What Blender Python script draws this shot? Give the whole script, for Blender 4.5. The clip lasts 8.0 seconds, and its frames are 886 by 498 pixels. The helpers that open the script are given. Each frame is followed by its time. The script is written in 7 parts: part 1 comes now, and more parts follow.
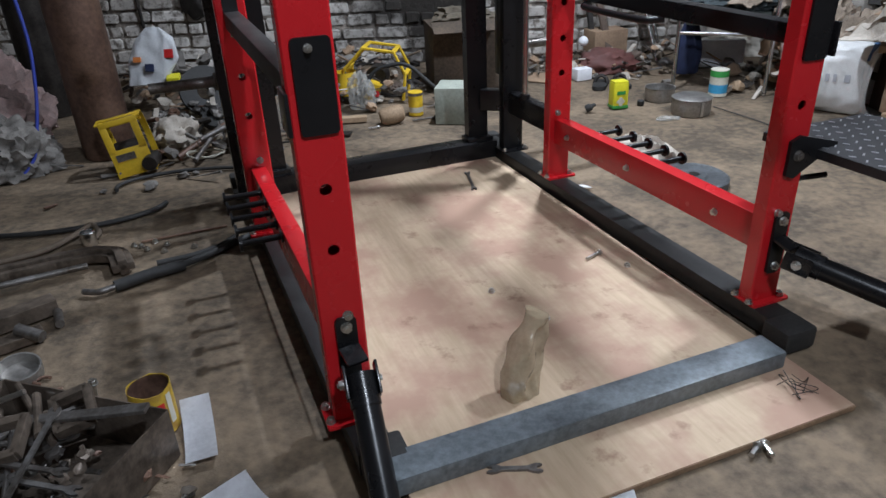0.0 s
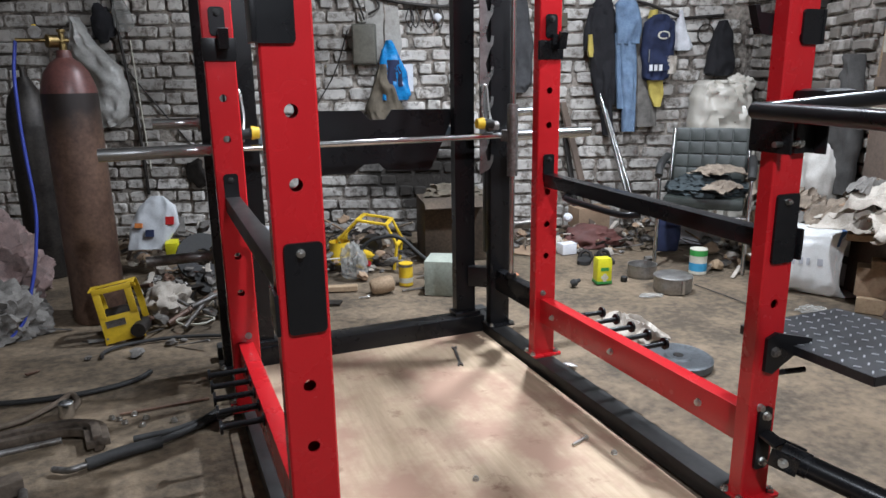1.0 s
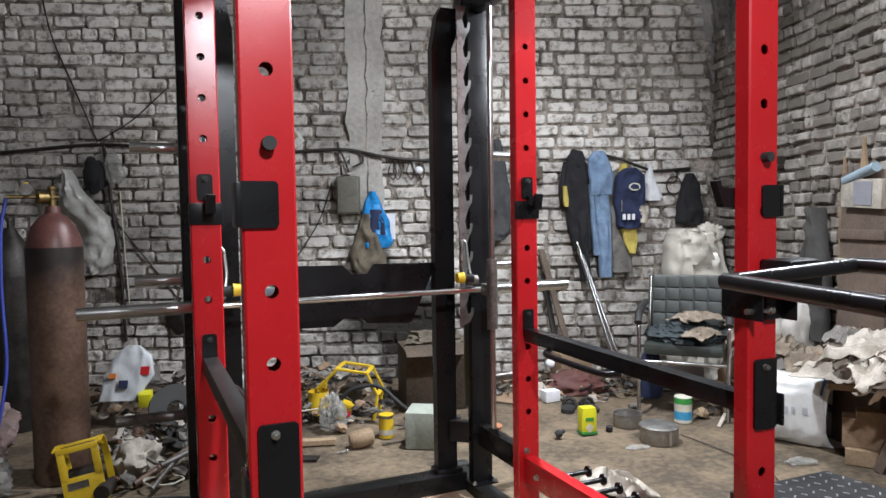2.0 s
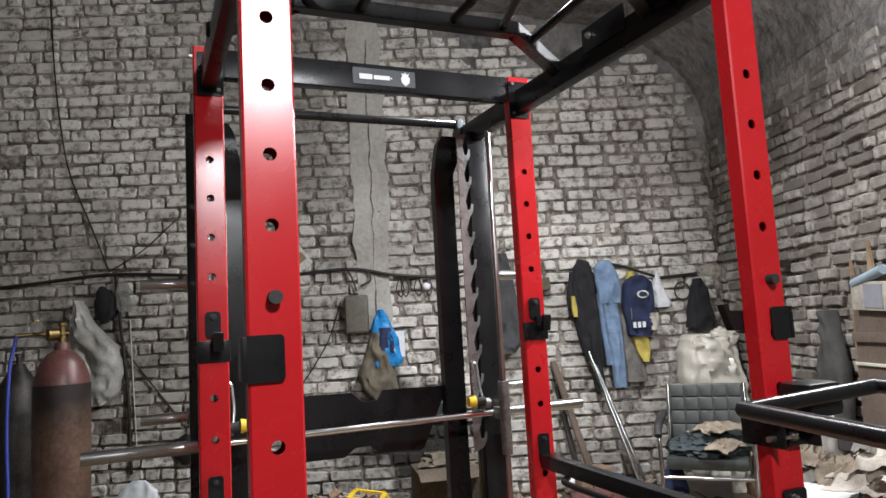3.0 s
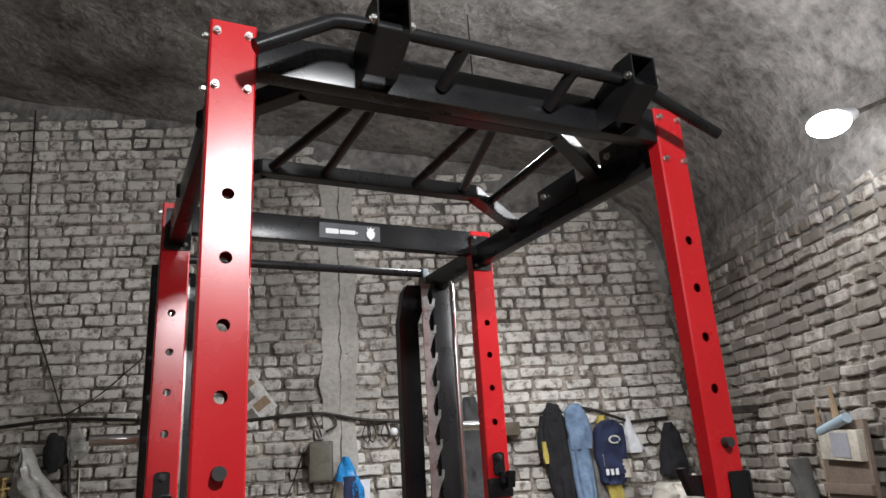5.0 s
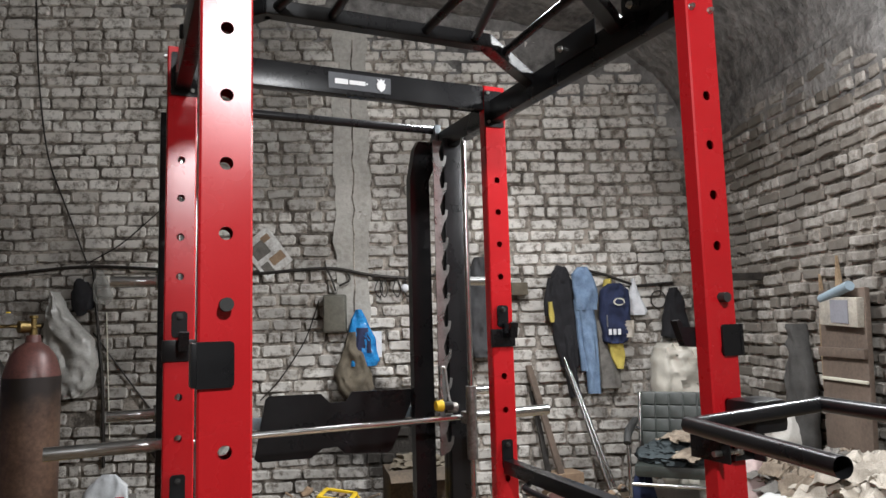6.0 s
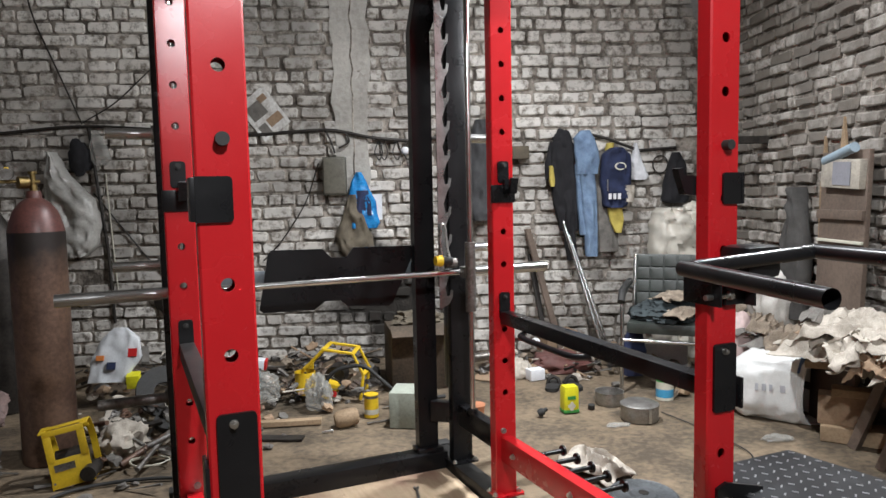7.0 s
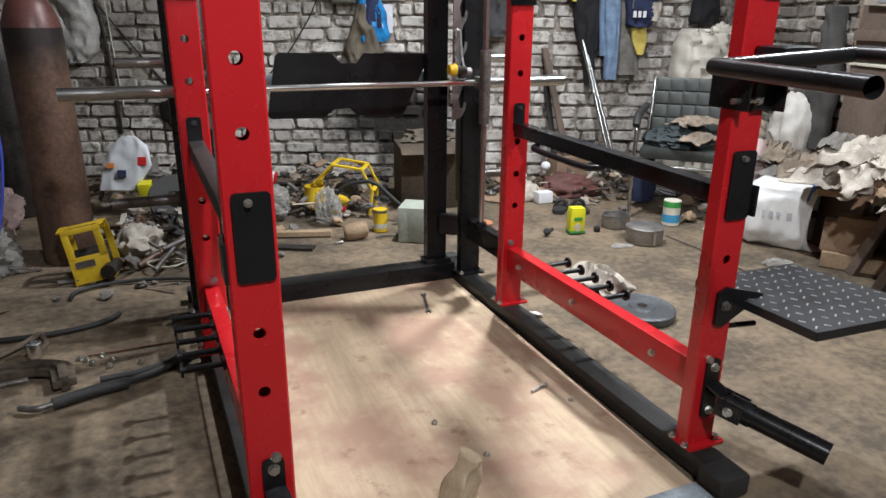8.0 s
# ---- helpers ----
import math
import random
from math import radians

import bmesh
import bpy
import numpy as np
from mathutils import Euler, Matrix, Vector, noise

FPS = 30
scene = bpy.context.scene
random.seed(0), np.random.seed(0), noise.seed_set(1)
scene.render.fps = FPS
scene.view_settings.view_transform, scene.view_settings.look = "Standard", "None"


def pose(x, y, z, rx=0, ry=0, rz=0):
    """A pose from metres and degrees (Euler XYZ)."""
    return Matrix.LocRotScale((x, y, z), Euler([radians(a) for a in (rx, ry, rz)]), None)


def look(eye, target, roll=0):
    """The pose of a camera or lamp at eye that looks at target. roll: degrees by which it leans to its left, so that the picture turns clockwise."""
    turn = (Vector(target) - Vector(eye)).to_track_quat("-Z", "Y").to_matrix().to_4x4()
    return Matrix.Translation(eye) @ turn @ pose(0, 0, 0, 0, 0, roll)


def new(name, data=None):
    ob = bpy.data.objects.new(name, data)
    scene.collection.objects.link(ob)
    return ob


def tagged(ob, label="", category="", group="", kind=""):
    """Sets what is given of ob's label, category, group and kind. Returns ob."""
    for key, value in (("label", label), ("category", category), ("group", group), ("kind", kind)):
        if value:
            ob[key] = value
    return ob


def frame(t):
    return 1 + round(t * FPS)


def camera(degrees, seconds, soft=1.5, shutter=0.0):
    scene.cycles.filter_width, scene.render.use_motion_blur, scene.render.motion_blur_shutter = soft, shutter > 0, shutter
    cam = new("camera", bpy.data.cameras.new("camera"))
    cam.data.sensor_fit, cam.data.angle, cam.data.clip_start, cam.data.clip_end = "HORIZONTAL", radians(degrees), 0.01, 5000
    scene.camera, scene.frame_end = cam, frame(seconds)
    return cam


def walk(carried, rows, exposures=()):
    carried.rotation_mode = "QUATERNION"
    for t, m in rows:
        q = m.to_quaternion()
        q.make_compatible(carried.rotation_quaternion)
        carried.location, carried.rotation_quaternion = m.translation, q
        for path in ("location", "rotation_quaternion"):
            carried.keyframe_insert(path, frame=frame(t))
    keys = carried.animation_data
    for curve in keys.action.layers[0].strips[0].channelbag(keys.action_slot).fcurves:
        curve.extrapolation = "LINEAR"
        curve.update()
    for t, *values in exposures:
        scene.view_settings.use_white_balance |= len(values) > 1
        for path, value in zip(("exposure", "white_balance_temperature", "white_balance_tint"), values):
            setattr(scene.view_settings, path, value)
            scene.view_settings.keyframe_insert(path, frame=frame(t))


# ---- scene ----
cam = camera(66.1, 8.0)
PATH = [
    (0, (-0.214, -1.215, 1.103), (0.403, 0.456, 0.193), -2.7),
    (0.5, (-0.209, -1.22, 1.14), (0.452, 0.525, 0.42), -1.9),
    (1, (-0.201, -1.221, 1.192), (0.513, 0.583, 0.706), -0.9),
    (1.5, (-0.199, -1.217, 1.232), (0.526, 0.62, 0.913), -1.0),
    (2, (-0.193, -1.222, 1.269), (0.596, 0.613, 1.174), -0.9),
    (2.2, (-0.192, -1.22, 1.288), (0.566, 0.631, 1.273), -2.7),
    (3.3, (-0.183, -1.236, 1.352), (0.603, 0.576, 1.667), -3.3),
    (3.5, (-0.18, -1.242, 1.361), (0.631, 0.545, 1.749), -3.9),
    (4, (-0.169, -1.266, 1.383), (0.635, 0.496, 1.881), -4.0),
    (4.2, (-0.175, -1.265, 1.39), (0.637, 0.477, 1.943), -4.5),
    (5.3, (-0.15, -1.29, 1.4), (0.678, 0.431, 1.995), -3.3),
    (5.5, (-0.144, -1.285, 1.392), (0.655, 0.495, 1.832), -3.2),
    (6, (-0.133, -1.284, 1.36), (0.669, 0.536, 1.572), -1.6),
    (6.5, (-0.129, -1.278, 1.333), (0.666, 0.557, 1.361), -1.3),
    (7, (-0.127, -1.272, 1.298), (0.667, 0.556, 1.134), -1.2),
    (7.5, (-0.128, -1.259, 1.259), (0.636, 0.547, 0.867), -0.5),
    (8, (-0.136, -1.251, 1.209), (0.597, 0.495, 0.566), 0.5),
]
walk(cam, [(t, look(eye, target, roll)) for t, eye, target, roll in PATH],
     [(0, -0.06, 5750, 10), (1, 0.28, 5900, 10), (2, 0.36, 6150, 10), (3.3, 0.30, 6450, 10), (5.5, 0.22, 6500, 10), (7, 0.32, 6400, 10), (8, 0.26, 6300, 10)])

# ---- world and lamps ----
world = bpy.data.worlds.new("world")
scene.world = world
world.use_nodes = True
world.node_tree.nodes["Background"].inputs[0].default_value = (0.5, 0.6, 0.8, 1)
world.node_tree.nodes["Background"].inputs[1].default_value = 0.02

# The room: u runs along the back wall, v towards the camera.
UX, UY = 0.94038, -0.34014
WX, WY = 0.94, 4.07
U_RIGHT, U_LEFT, V_FRONT = 3.24, -4.6, 9.0


def room(u, v, z=0.0):
    return Vector((WX + u * UX + v * UY, WY + u * UY - v * UX, z))


def roof_z(u):
    """The vault: it springs low from the right wall and flattens as it rises to the left."""
    d = max(0.0, U_RIGHT - u)
    k = 1 - min(d, 0.9) / 0.9
    return 2.80 + 0.75 * math.sqrt(1 - k * k) + 0.18 * d


ROOM_TURN = math.degrees(math.atan2(UY, UX))


COOL = (0.96, 0.98, 1.0)
LAMP_A = room(2.86, 2.77, 2.76)
LAMP_B = Vector((0.28, -1.80, 2.74))
LAMP_C = Vector((1.53, 1.70, 3.32))
data = bpy.data.lights.new("wall_flood", "AREA")
data.shape, data.size, data.energy, data.color = "DISK", 0.20, 100, COOL
A_FACE = (Vector((0.2, 1.2, 1.7)) - LAMP_A).normalized()
new("wall_flood", data).matrix_world = look(LAMP_A + A_FACE * 0.06, LAMP_A + A_FACE)
data = bpy.data.lights.new("roof_bulb", "POINT")
data.shadow_soft_size, data.energy, data.color = 0.06, 172, COOL
new("roof_bulb", data).location = LAMP_B + Vector((0, 0, -0.13))
data = bpy.data.lights.new("roof_panel", "AREA")
data.shape, data.size, data.energy, data.color, data.spread = "DISK", 0.12, 68, COOL, radians(138)
new("roof_panel", data).matrix_world = look(LAMP_C + Vector((0, 0, -0.05)), LAMP_C + Vector((0, 0.001, -1)))
data = bpy.data.lights.new("wall_flood_dome", "POINT")
data.shadow_soft_size, data.energy, data.color = 0.08, 13, COOL
new("wall_flood_dome", data).location = LAMP_A + A_FACE * 0.20


# ---- materials ----
def material(name, base, rough=0.6, metal=0.0):
    m = bpy.data.materials.new(name)
    m.use_nodes = True
    b = m.node_tree.nodes["Principled BSDF"]
    b.inputs["Base Color"].default_value = (*base, 1)
    b.inputs["Roughness"].default_value = rough
    b.inputs["Metallic"].default_value = metal
    return m


def nd(m, kind, **values):
    n = m.node_tree.nodes.new(kind)
    for key, value in values.items():
        n.inputs[key.replace("_", " ")].default_value = value
    return n


def ln(m, a, b):
    m.node_tree.links.new(a, b)


def mixed(m, fac, a, b):
    n = m.node_tree.nodes.new("ShaderNodeMix")
    n.data_type = "RGBA"
    for sock, value in ((n.inputs[0], fac), (n.inputs[6], a), (n.inputs[7], b)):
        if isinstance(value, bpy.types.NodeSocket):
            ln(m, value, sock)
        else:
            sock.default_value = value if isinstance(value, float) else (*value, 1)
    return n.outputs[2]


def ramp(m, fac, lo, hi):
    n = m.node_tree.nodes.new("ShaderNodeMapRange")
    n.inputs["From Min"].default_value, n.inputs["From Max"].default_value = lo, hi
    ln(m, fac, n.inputs["Value"])
    return n.outputs["Result"]


def noise_of(m, scale, detail=4.0, rough=0.6, vector=None):
    n = nd(m, "ShaderNodeTexNoise", Scale=scale, Detail=detail, Roughness=rough)
    if vector is None:
        vector = m.node_tree.nodes.new("ShaderNodeNewGeometry").outputs["Position"]
    ln(m, vector, n.inputs["Vector"])
    return n.outputs["Fac"]


def bumped(m, height, strength=0.3, distance=0.01):
    n = nd(m, "ShaderNodeBump", Strength=strength, Distance=distance)
    ln(m, height, n.inputs["Height"])
    ln(m, n.outputs[0], m.node_tree.nodes["Principled BSDF"].inputs["Normal"])


def surface(name, light, dark, rough=0.6, metal=0.0, coarse=3.0, fine=40.0, lo=0.35, hi=0.65, bump=0.15, depth=0.004, rspread=0.15):
    """Two tones in large and small patches, uneven gloss and fine relief."""
    m = material(name, light, rough, metal)
    b = m.node_tree.nodes["Principled BSDF"]
    big, small = noise_of(m, coarse), noise_of(m, fine)
    both = m.node_tree.nodes.new("ShaderNodeMath")
    both.operation = "MULTIPLY_ADD"
    ln(m, small, both.inputs[0])
    both.inputs[1].default_value = 0.4
    add = m.node_tree.nodes.new("ShaderNodeMath")
    add.operation = "MULTIPLY"
    add.inputs[1].default_value = 0.6
    ln(m, big, add.inputs[0])
    ln(m, add.outputs[0], both.inputs[2])
    fac = ramp(m, both.outputs[0], lo, hi)
    ln(m, mixed(m, fac, dark, light), b.inputs["Base Color"])
    r = nd(m, "ShaderNodeMapRange")
    r.inputs["To Min"].default_value, r.inputs["To Max"].default_value = max(0.02, rough - rspread), min(1, rough + rspread)
    ln(m, big, r.inputs["Value"])
    ln(m, r.outputs[0], b.inputs["Roughness"])
    if bump:
        bumped(m, small, bump, depth)
    return m


def plain(name, base, rough=0.5, metal=0.0, coarse=8.0):
    dark = tuple(c * 0.72 for c in base)
    return surface(name, base, dark, rough, metal, coarse=coarse, fine=90.0, lo=0.3, hi=0.6, bump=0.06, depth=0.002, rspread=0.08)


RED = surface("red_powder_coat", (0.52, 0.013, 0.018), (0.45, 0.010, 0.014), 0.27, 0.0, coarse=5, fine=260, bump=0.05, depth=0.0015, rspread=0.07)
BLACK = surface("black_powder_coat", (0.012, 0.012, 0.013), (0.007, 0.007, 0.008), 0.29, 0.0, coarse=6, fine=260, bump=0.06, depth=0.0015, rspread=0.12)
DUSTY = surface("dusty_black_paint", (0.024, 0.023, 0.022), (0.008, 0.008, 0.008), 0.5, 0.0, coarse=9, fine=60, bump=0.08, depth=0.002)
BLACK.node_tree.nodes["Principled BSDF"].inputs["Specular IOR Level"].default_value = 0.30
GREYSTEEL = surface("grey_steel_paint", (0.19, 0.22, 0.24), (0.075, 0.088, 0.096), 0.42, 0.1, coarse=9, fine=70, lo=0.38, hi=0.62, bump=0.08, depth=0.002)
CHROME = surface("chromed_steel", (0.62, 0.62, 0.62), (0.45, 0.45, 0.44), 0.22, 1.0, coarse=10, fine=120, bump=0.03, depth=0.001, rspread=0.1)
ZINC = surface("zinc_plated_steel", (0.68, 0.68, 0.66), (0.45, 0.45, 0.43), 0.30, 1.0, coarse=20, fine=150, bump=0.05, depth=0.001)
STEEL = surface("worn_steel", (0.30, 0.29, 0.28), (0.10, 0.085, 0.07), 0.45, 0.8, coarse=12, fine=80, bump=0.15, depth=0.002)
RUBBER = surface("black_rubber", (0.035, 0.034, 0.032), (0.012, 0.012, 0.012), 0.7, 0.0, coarse=10, fine=90, bump=0.1, depth=0.002)
YELLOW = plain("yellow_paint", (0.72, 0.48, 0.02), 0.45)
WHITE = plain("white_paper", (0.78, 0.79, 0.82), 0.8)
SILVERPLASTIC = material("sign_white", (0.75, 0.75, 0.75), 0.4)

# whitewashed brick: worn limewash over brown-grey clay and soot
BRICK = material("limewashed_brick", (0.5, 0.48, 0.44), 0.9)
_b = BRICK.node_tree.nodes["Principled BSDF"]
_geo = BRICK.node_tree.nodes.new("ShaderNodeNewGeometry")
_info = BRICK.node_tree.nodes.new("ShaderNodeObjectInfo")
_patch = noise_of(BRICK, 0.7, 5.0, 0.65)
_small = noise_of(BRICK, 16.0, 6.0, 0.7)
_grit = noise_of(BRICK, 70.0, 4.0, 0.7)
_isl = ramp(BRICK, _geo.outputs["Random Per Island"], 0.0, 1.0)
_tone = mixed(BRICK, _isl, (0.54, 0.50, 0.45), (0.86, 0.83, 0.78))
_tone = mixed(BRICK, ramp(BRICK, _info.outputs["Random"], -0.5, 1.6), _tone, (0.68, 0.65, 0.61))
_wear = mixed(BRICK, ramp(BRICK, _small, 0.36, 0.52), (0.17, 0.143, 0.115), _tone)
_soot = mixed(BRICK, ramp(BRICK, _patch, 0.38, 0.56), (0.13, 0.118, 0.105), _wear)
_half = mixed(BRICK, 0.70, _wear, _soot)
ln(BRICK, _half, _b.inputs["Base Color"])
bumped(BRICK, _grit, 0.6, 0.006)



def soot_stain(m, centre, reach):
    """A black soot stain on a wall round one spot, with a torn edge."""
    far = nd(m, "ShaderNodeVectorMath")
    far.operation = "DISTANCE"
    ln(m, m.node_tree.nodes.new("ShaderNodeNewGeometry").outputs["Position"], far.inputs[0])
    far.inputs[1].default_value = centre
    edge = nd(m, "ShaderNodeMath")
    edge.operation = "MULTIPLY_ADD"
    ln(m, noise_of(m, 4.0, 5.0, 0.65), edge.inputs[0])
    edge.inputs[1].default_value = 0.9
    ln(m, far.outputs["Value"], edge.inputs[2])
    base = m.node_tree.nodes["Principled BSDF"].inputs["Base Color"]
    ln(m, mixed(m, ramp(m, edge.outputs[0], reach + 0.22, reach + 0.62), (0.030, 0.026, 0.022), base.links[0].from_socket), base)


soot_stain(BRICK, room(0.70, 0.0, 0.42), 0.50)

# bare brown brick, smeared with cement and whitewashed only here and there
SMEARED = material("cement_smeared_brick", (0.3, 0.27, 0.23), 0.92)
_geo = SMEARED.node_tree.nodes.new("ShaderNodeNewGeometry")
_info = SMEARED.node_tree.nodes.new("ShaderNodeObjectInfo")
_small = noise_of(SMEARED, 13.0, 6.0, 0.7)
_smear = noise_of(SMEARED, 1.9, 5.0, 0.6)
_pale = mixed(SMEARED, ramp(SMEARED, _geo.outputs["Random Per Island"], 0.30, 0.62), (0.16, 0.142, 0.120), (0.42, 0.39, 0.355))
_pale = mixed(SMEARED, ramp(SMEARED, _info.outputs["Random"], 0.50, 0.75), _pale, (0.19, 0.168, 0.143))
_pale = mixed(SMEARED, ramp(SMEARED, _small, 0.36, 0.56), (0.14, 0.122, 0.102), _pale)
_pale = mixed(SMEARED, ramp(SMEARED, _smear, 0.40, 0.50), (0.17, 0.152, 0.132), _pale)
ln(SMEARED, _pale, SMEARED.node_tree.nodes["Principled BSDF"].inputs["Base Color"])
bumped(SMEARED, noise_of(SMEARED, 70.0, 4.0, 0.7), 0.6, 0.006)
MORTAR = surface("dark_lime_mortar", (0.42, 0.375, 0.325), (0.085, 0.072, 0.060), 0.95, 0.0, coarse=4.0, fine=28, lo=0.43, hi=0.60, bump=0.8, depth=0.02, rspread=0.03)
soot_stain(MORTAR, room(0.70, 0.0, 0.42), 0.50)
PLASTER = surface("grey_cement_plaster", (0.50, 0.48, 0.44), (0.28, 0.265, 0.24), 0.92, 0.0, coarse=2.2, fine=30, bump=0.5, depth=0.01, rspread=0.03)
ROOF = surface("sooty_cement_roof", (0.31, 0.297, 0.285), (0.070, 0.066, 0.063), 0.95, 0.0, coarse=1.6, fine=14, lo=0.38, hi=0.64, bump=0.9, depth=0.035, rspread=0.03)
FLOOR = surface("dirty_cement_floor", (0.215, 0.160, 0.104), (0.072, 0.055, 0.037), 0.82, 0.0, coarse=2.6, fine=26, lo=0.40, hi=0.60, bump=0.6, depth=0.012, rspread=0.12)

# plywood: pale pinkish veneer with long soft grain and footmarks
PLY = material("plywood_veneer", (0.62, 0.42, 0.30), 0.7)
_geo = PLY.node_tree.nodes.new("ShaderNodeNewGeometry")
_map = PLY.node_tree.nodes.new("ShaderNodeMapping")
_map.inputs["Scale"].default_value = (9.0, 1.0, 1.0)
ln(PLY, _geo.outputs["Position"], _map.inputs["Vector"])
_grain = noise_of(PLY, 5.0, 6.0, 0.6, _map.outputs["Vector"])
_foot = noise_of(PLY, 3.4, 5.0, 0.6)
_foot2 = noise_of(PLY, 9.0, 5.0, 0.65)
_wood = mixed(PLY, ramp(PLY, _grain, 0.35, 0.65), (0.46, 0.345, 0.225), (0.56, 0.43, 0.295))
_dirt = mixed(PLY, ramp(PLY, _foot, 0.40, 0.56), (0.40, 0.255, 0.18), _wood)
_dirt = mixed(PLY, ramp(PLY, _foot2, 0.27, 0.40), (0.26, 0.15, 0.10), _dirt)
ln(PLY, _dirt, PLY.node_tree.nodes["Principled BSDF"].inputs["Base Color"])
bumped(PLY, _grain, 0.08, 0.002)
PLYEDGE = surface("plywood_edge", (0.33, 0.22, 0.13), (0.16, 0.10, 0.06), 0.85, 0.0, coarse=8, fine=120)


def glow(name, color, strength):
    m = material(name, color, 0.3)
    b = m.node_tree.nodes["Principled BSDF"]
    b.inputs["Emission Color"].default_value = (*color, 1)
    b.inputs["Emission Strength"].default_value = strength
    return m


# ---- mesh helpers ----
def thing(name, label, category, at=(0, 0, 0), group="", kind="", turn=0.0):
    ob = new(name)
    ob.empty_display_size = 0.05
    ob.matrix_world = pose(*at, 0, 0, turn)
    return tagged(ob, label, category, group, kind)


def finish(bm, mat, smooth=None):
    bmesh.ops.recalc_face_normals(bm, faces=bm.faces)
    me = bpy.data.meshes.new("mesh")
    bm.to_mesh(me)
    bm.free()
    for m in mat if isinstance(mat, (list, tuple)) else (mat,):
        me.materials.append(m)
    if smooth is not None:
        me.polygons.foreach_set("use_smooth", [True] * len(me.polygons))
        if smooth < 180:
            me.set_sharp_from_angle(angle=radians(smooth))
    return me


def part(name, bm, mat, parent, label="", smooth=35):
    """One mesh object, in its parent's frame."""
    ob = new(name, finish(bm, mat, smooth))
    ob.parent = parent
    return tagged(ob, label)


def single(name, bm, mat, label, category, group="", kind="", smooth=35, m=None):
    """A thing that is one mesh."""
    ob = new(name, finish(bm, mat, smooth))
    if m is not None:
        ob.matrix_world = m
    return tagged(ob, label, category, group, kind)


def B():
    return bmesh.new()


def box(bm, c, s, m=None, bevel=0.0):
    r = bmesh.ops.create_cube(bm, size=1.0)
    vs = r["verts"]
    bmesh.ops.scale(bm, vec=s, verts=vs)
    if bevel:
        es = list({e for v in vs for e in v.link_edges})
        out = bmesh.ops.bevel(bm, geom=es, offset=bevel, segments=2, affect="EDGES", profile=0.6)
        vs = list({v for f in out["faces"] for v in f.verts} | {v for v in vs if v.is_valid})
    if m is not None:
        bmesh.ops.transform(bm, matrix=m, verts=vs)
    bmesh.ops.translate(bm, vec=c, verts=vs)
    return bm


def beam(bm, p0, p1, w, h, bevel=0.004, up=(0, 0, 1)):
    """A box section from p0 to p1: w wide across, h high along up."""
    p0, p1 = Vector(p0), Vector(p1)
    y = (p1 - p0).normalized()
    x = y.cross(Vector(up)).normalized()
    z = x.cross(y)
    m = Matrix((x, y, z)).transposed()
    return box(bm, (p0 + p1) / 2, (w, (p1 - p0).length, h), m.to_4x4(), bevel)


def rod(bm, p0, p1, r, seg=16, r2=None):
    p0, p1 = Vector(p0), Vector(p1)
    q = (p1 - p0).to_track_quat("Z", "Y").to_matrix().to_4x4()
    bmesh.ops.create_cone(bm, cap_ends=True, segments=seg, radius1=r, radius2=r if r2 is None else r2, depth=(p1 - p0).length,
                          matrix=Matrix.Translation((p0 + p1) / 2) @ q)
    return bm


def pipe(bm, pts, r, seg=10, closed=False, cap=True):
    """A round section swept along points."""
    pts = [Vector(p) for p in pts]
    n, rings, side = len(pts), [], None
    for i, p in enumerate(pts):
        a = pts[i - 1] if i or closed else p
        b = pts[(i + 1) % n] if i < n - 1 or closed else p
        d = (b - a).normalized()
        if side is None:
            side = d.orthogonal().normalized()
        side = (side - d * side.dot(d)).normalized()
        other = d.cross(side)
        rr = r[i] if isinstance(r, (list, tuple)) else r
        rings.append([bm.verts.new(p + rr * (math.cos(k * math.tau / seg) * side + math.sin(k * math.tau / seg) * other)) for k in range(seg)])
    for i in range(n if closed else n - 1):
        a, b = rings[i], rings[(i + 1) % n]
        for k in range(seg):
            bm.faces.new((a[k], a[(k + 1) % seg], b[(k + 1) % seg], b[k]))
    if cap and not closed:
        bm.faces.new(rings[0][::-1])
        bm.faces.new(rings[-1])
    return bm


def bend(pts, steps=6, soft=0.25):
    """Rounds the corners of a polyline."""
    pts = [Vector(p) for p in pts]
    out = [pts[0]]
    for a, b, c in zip(pts, pts[1:], pts[2:]):
        p, q = b.lerp(a, soft), b.lerp(c, soft)
        for k in range(steps + 1):
            t = k / steps
            out.append(p.lerp(b, t).lerp(b.lerp(q, t), t))
    return out + [pts[-1]]


def plate(bm, outline, thick, m=None):
    """A flat outline in x, y, extruded by thick along z."""
    vs = [bm.verts.new((x, y, 0)) for x, y in outline]
    f = bm.faces.new(vs)
    out = bmesh.ops.extrude_face_region(bm, geom=[f])
    up = [v for v in out["geom"] if isinstance(v, bmesh.types.BMVert)]
    bmesh.ops.translate(bm, vec=(0, 0, thick), verts=up)
    if m is not None:
        bmesh.ops.transform(bm, matrix=m, verts=vs + up)
    return bm


def rounded(w, h, r, n=4, cx=0.0, cy=0.0):
    out = []
    for sx, sy, a in ((1, 1, 0), (-1, 1, 90), (-1, -1, 180), (1, -1, 270)):
        for k in range(n + 1):
            t = radians(a + 90 * k / n)
            out.append((cx + sx * (w / 2 - r) + r * math.cos(t), cy + sy * (h / 2 - r) + r * math.sin(t)))
    return out


UPRIGHT_XZ = Matrix(((1, 0, 0, 0), (0, 0, -1, 0), (0, 1, 0, 0), (0, 0, 0, 1)))   # x, y of an outline to x, z; thickness towards -y


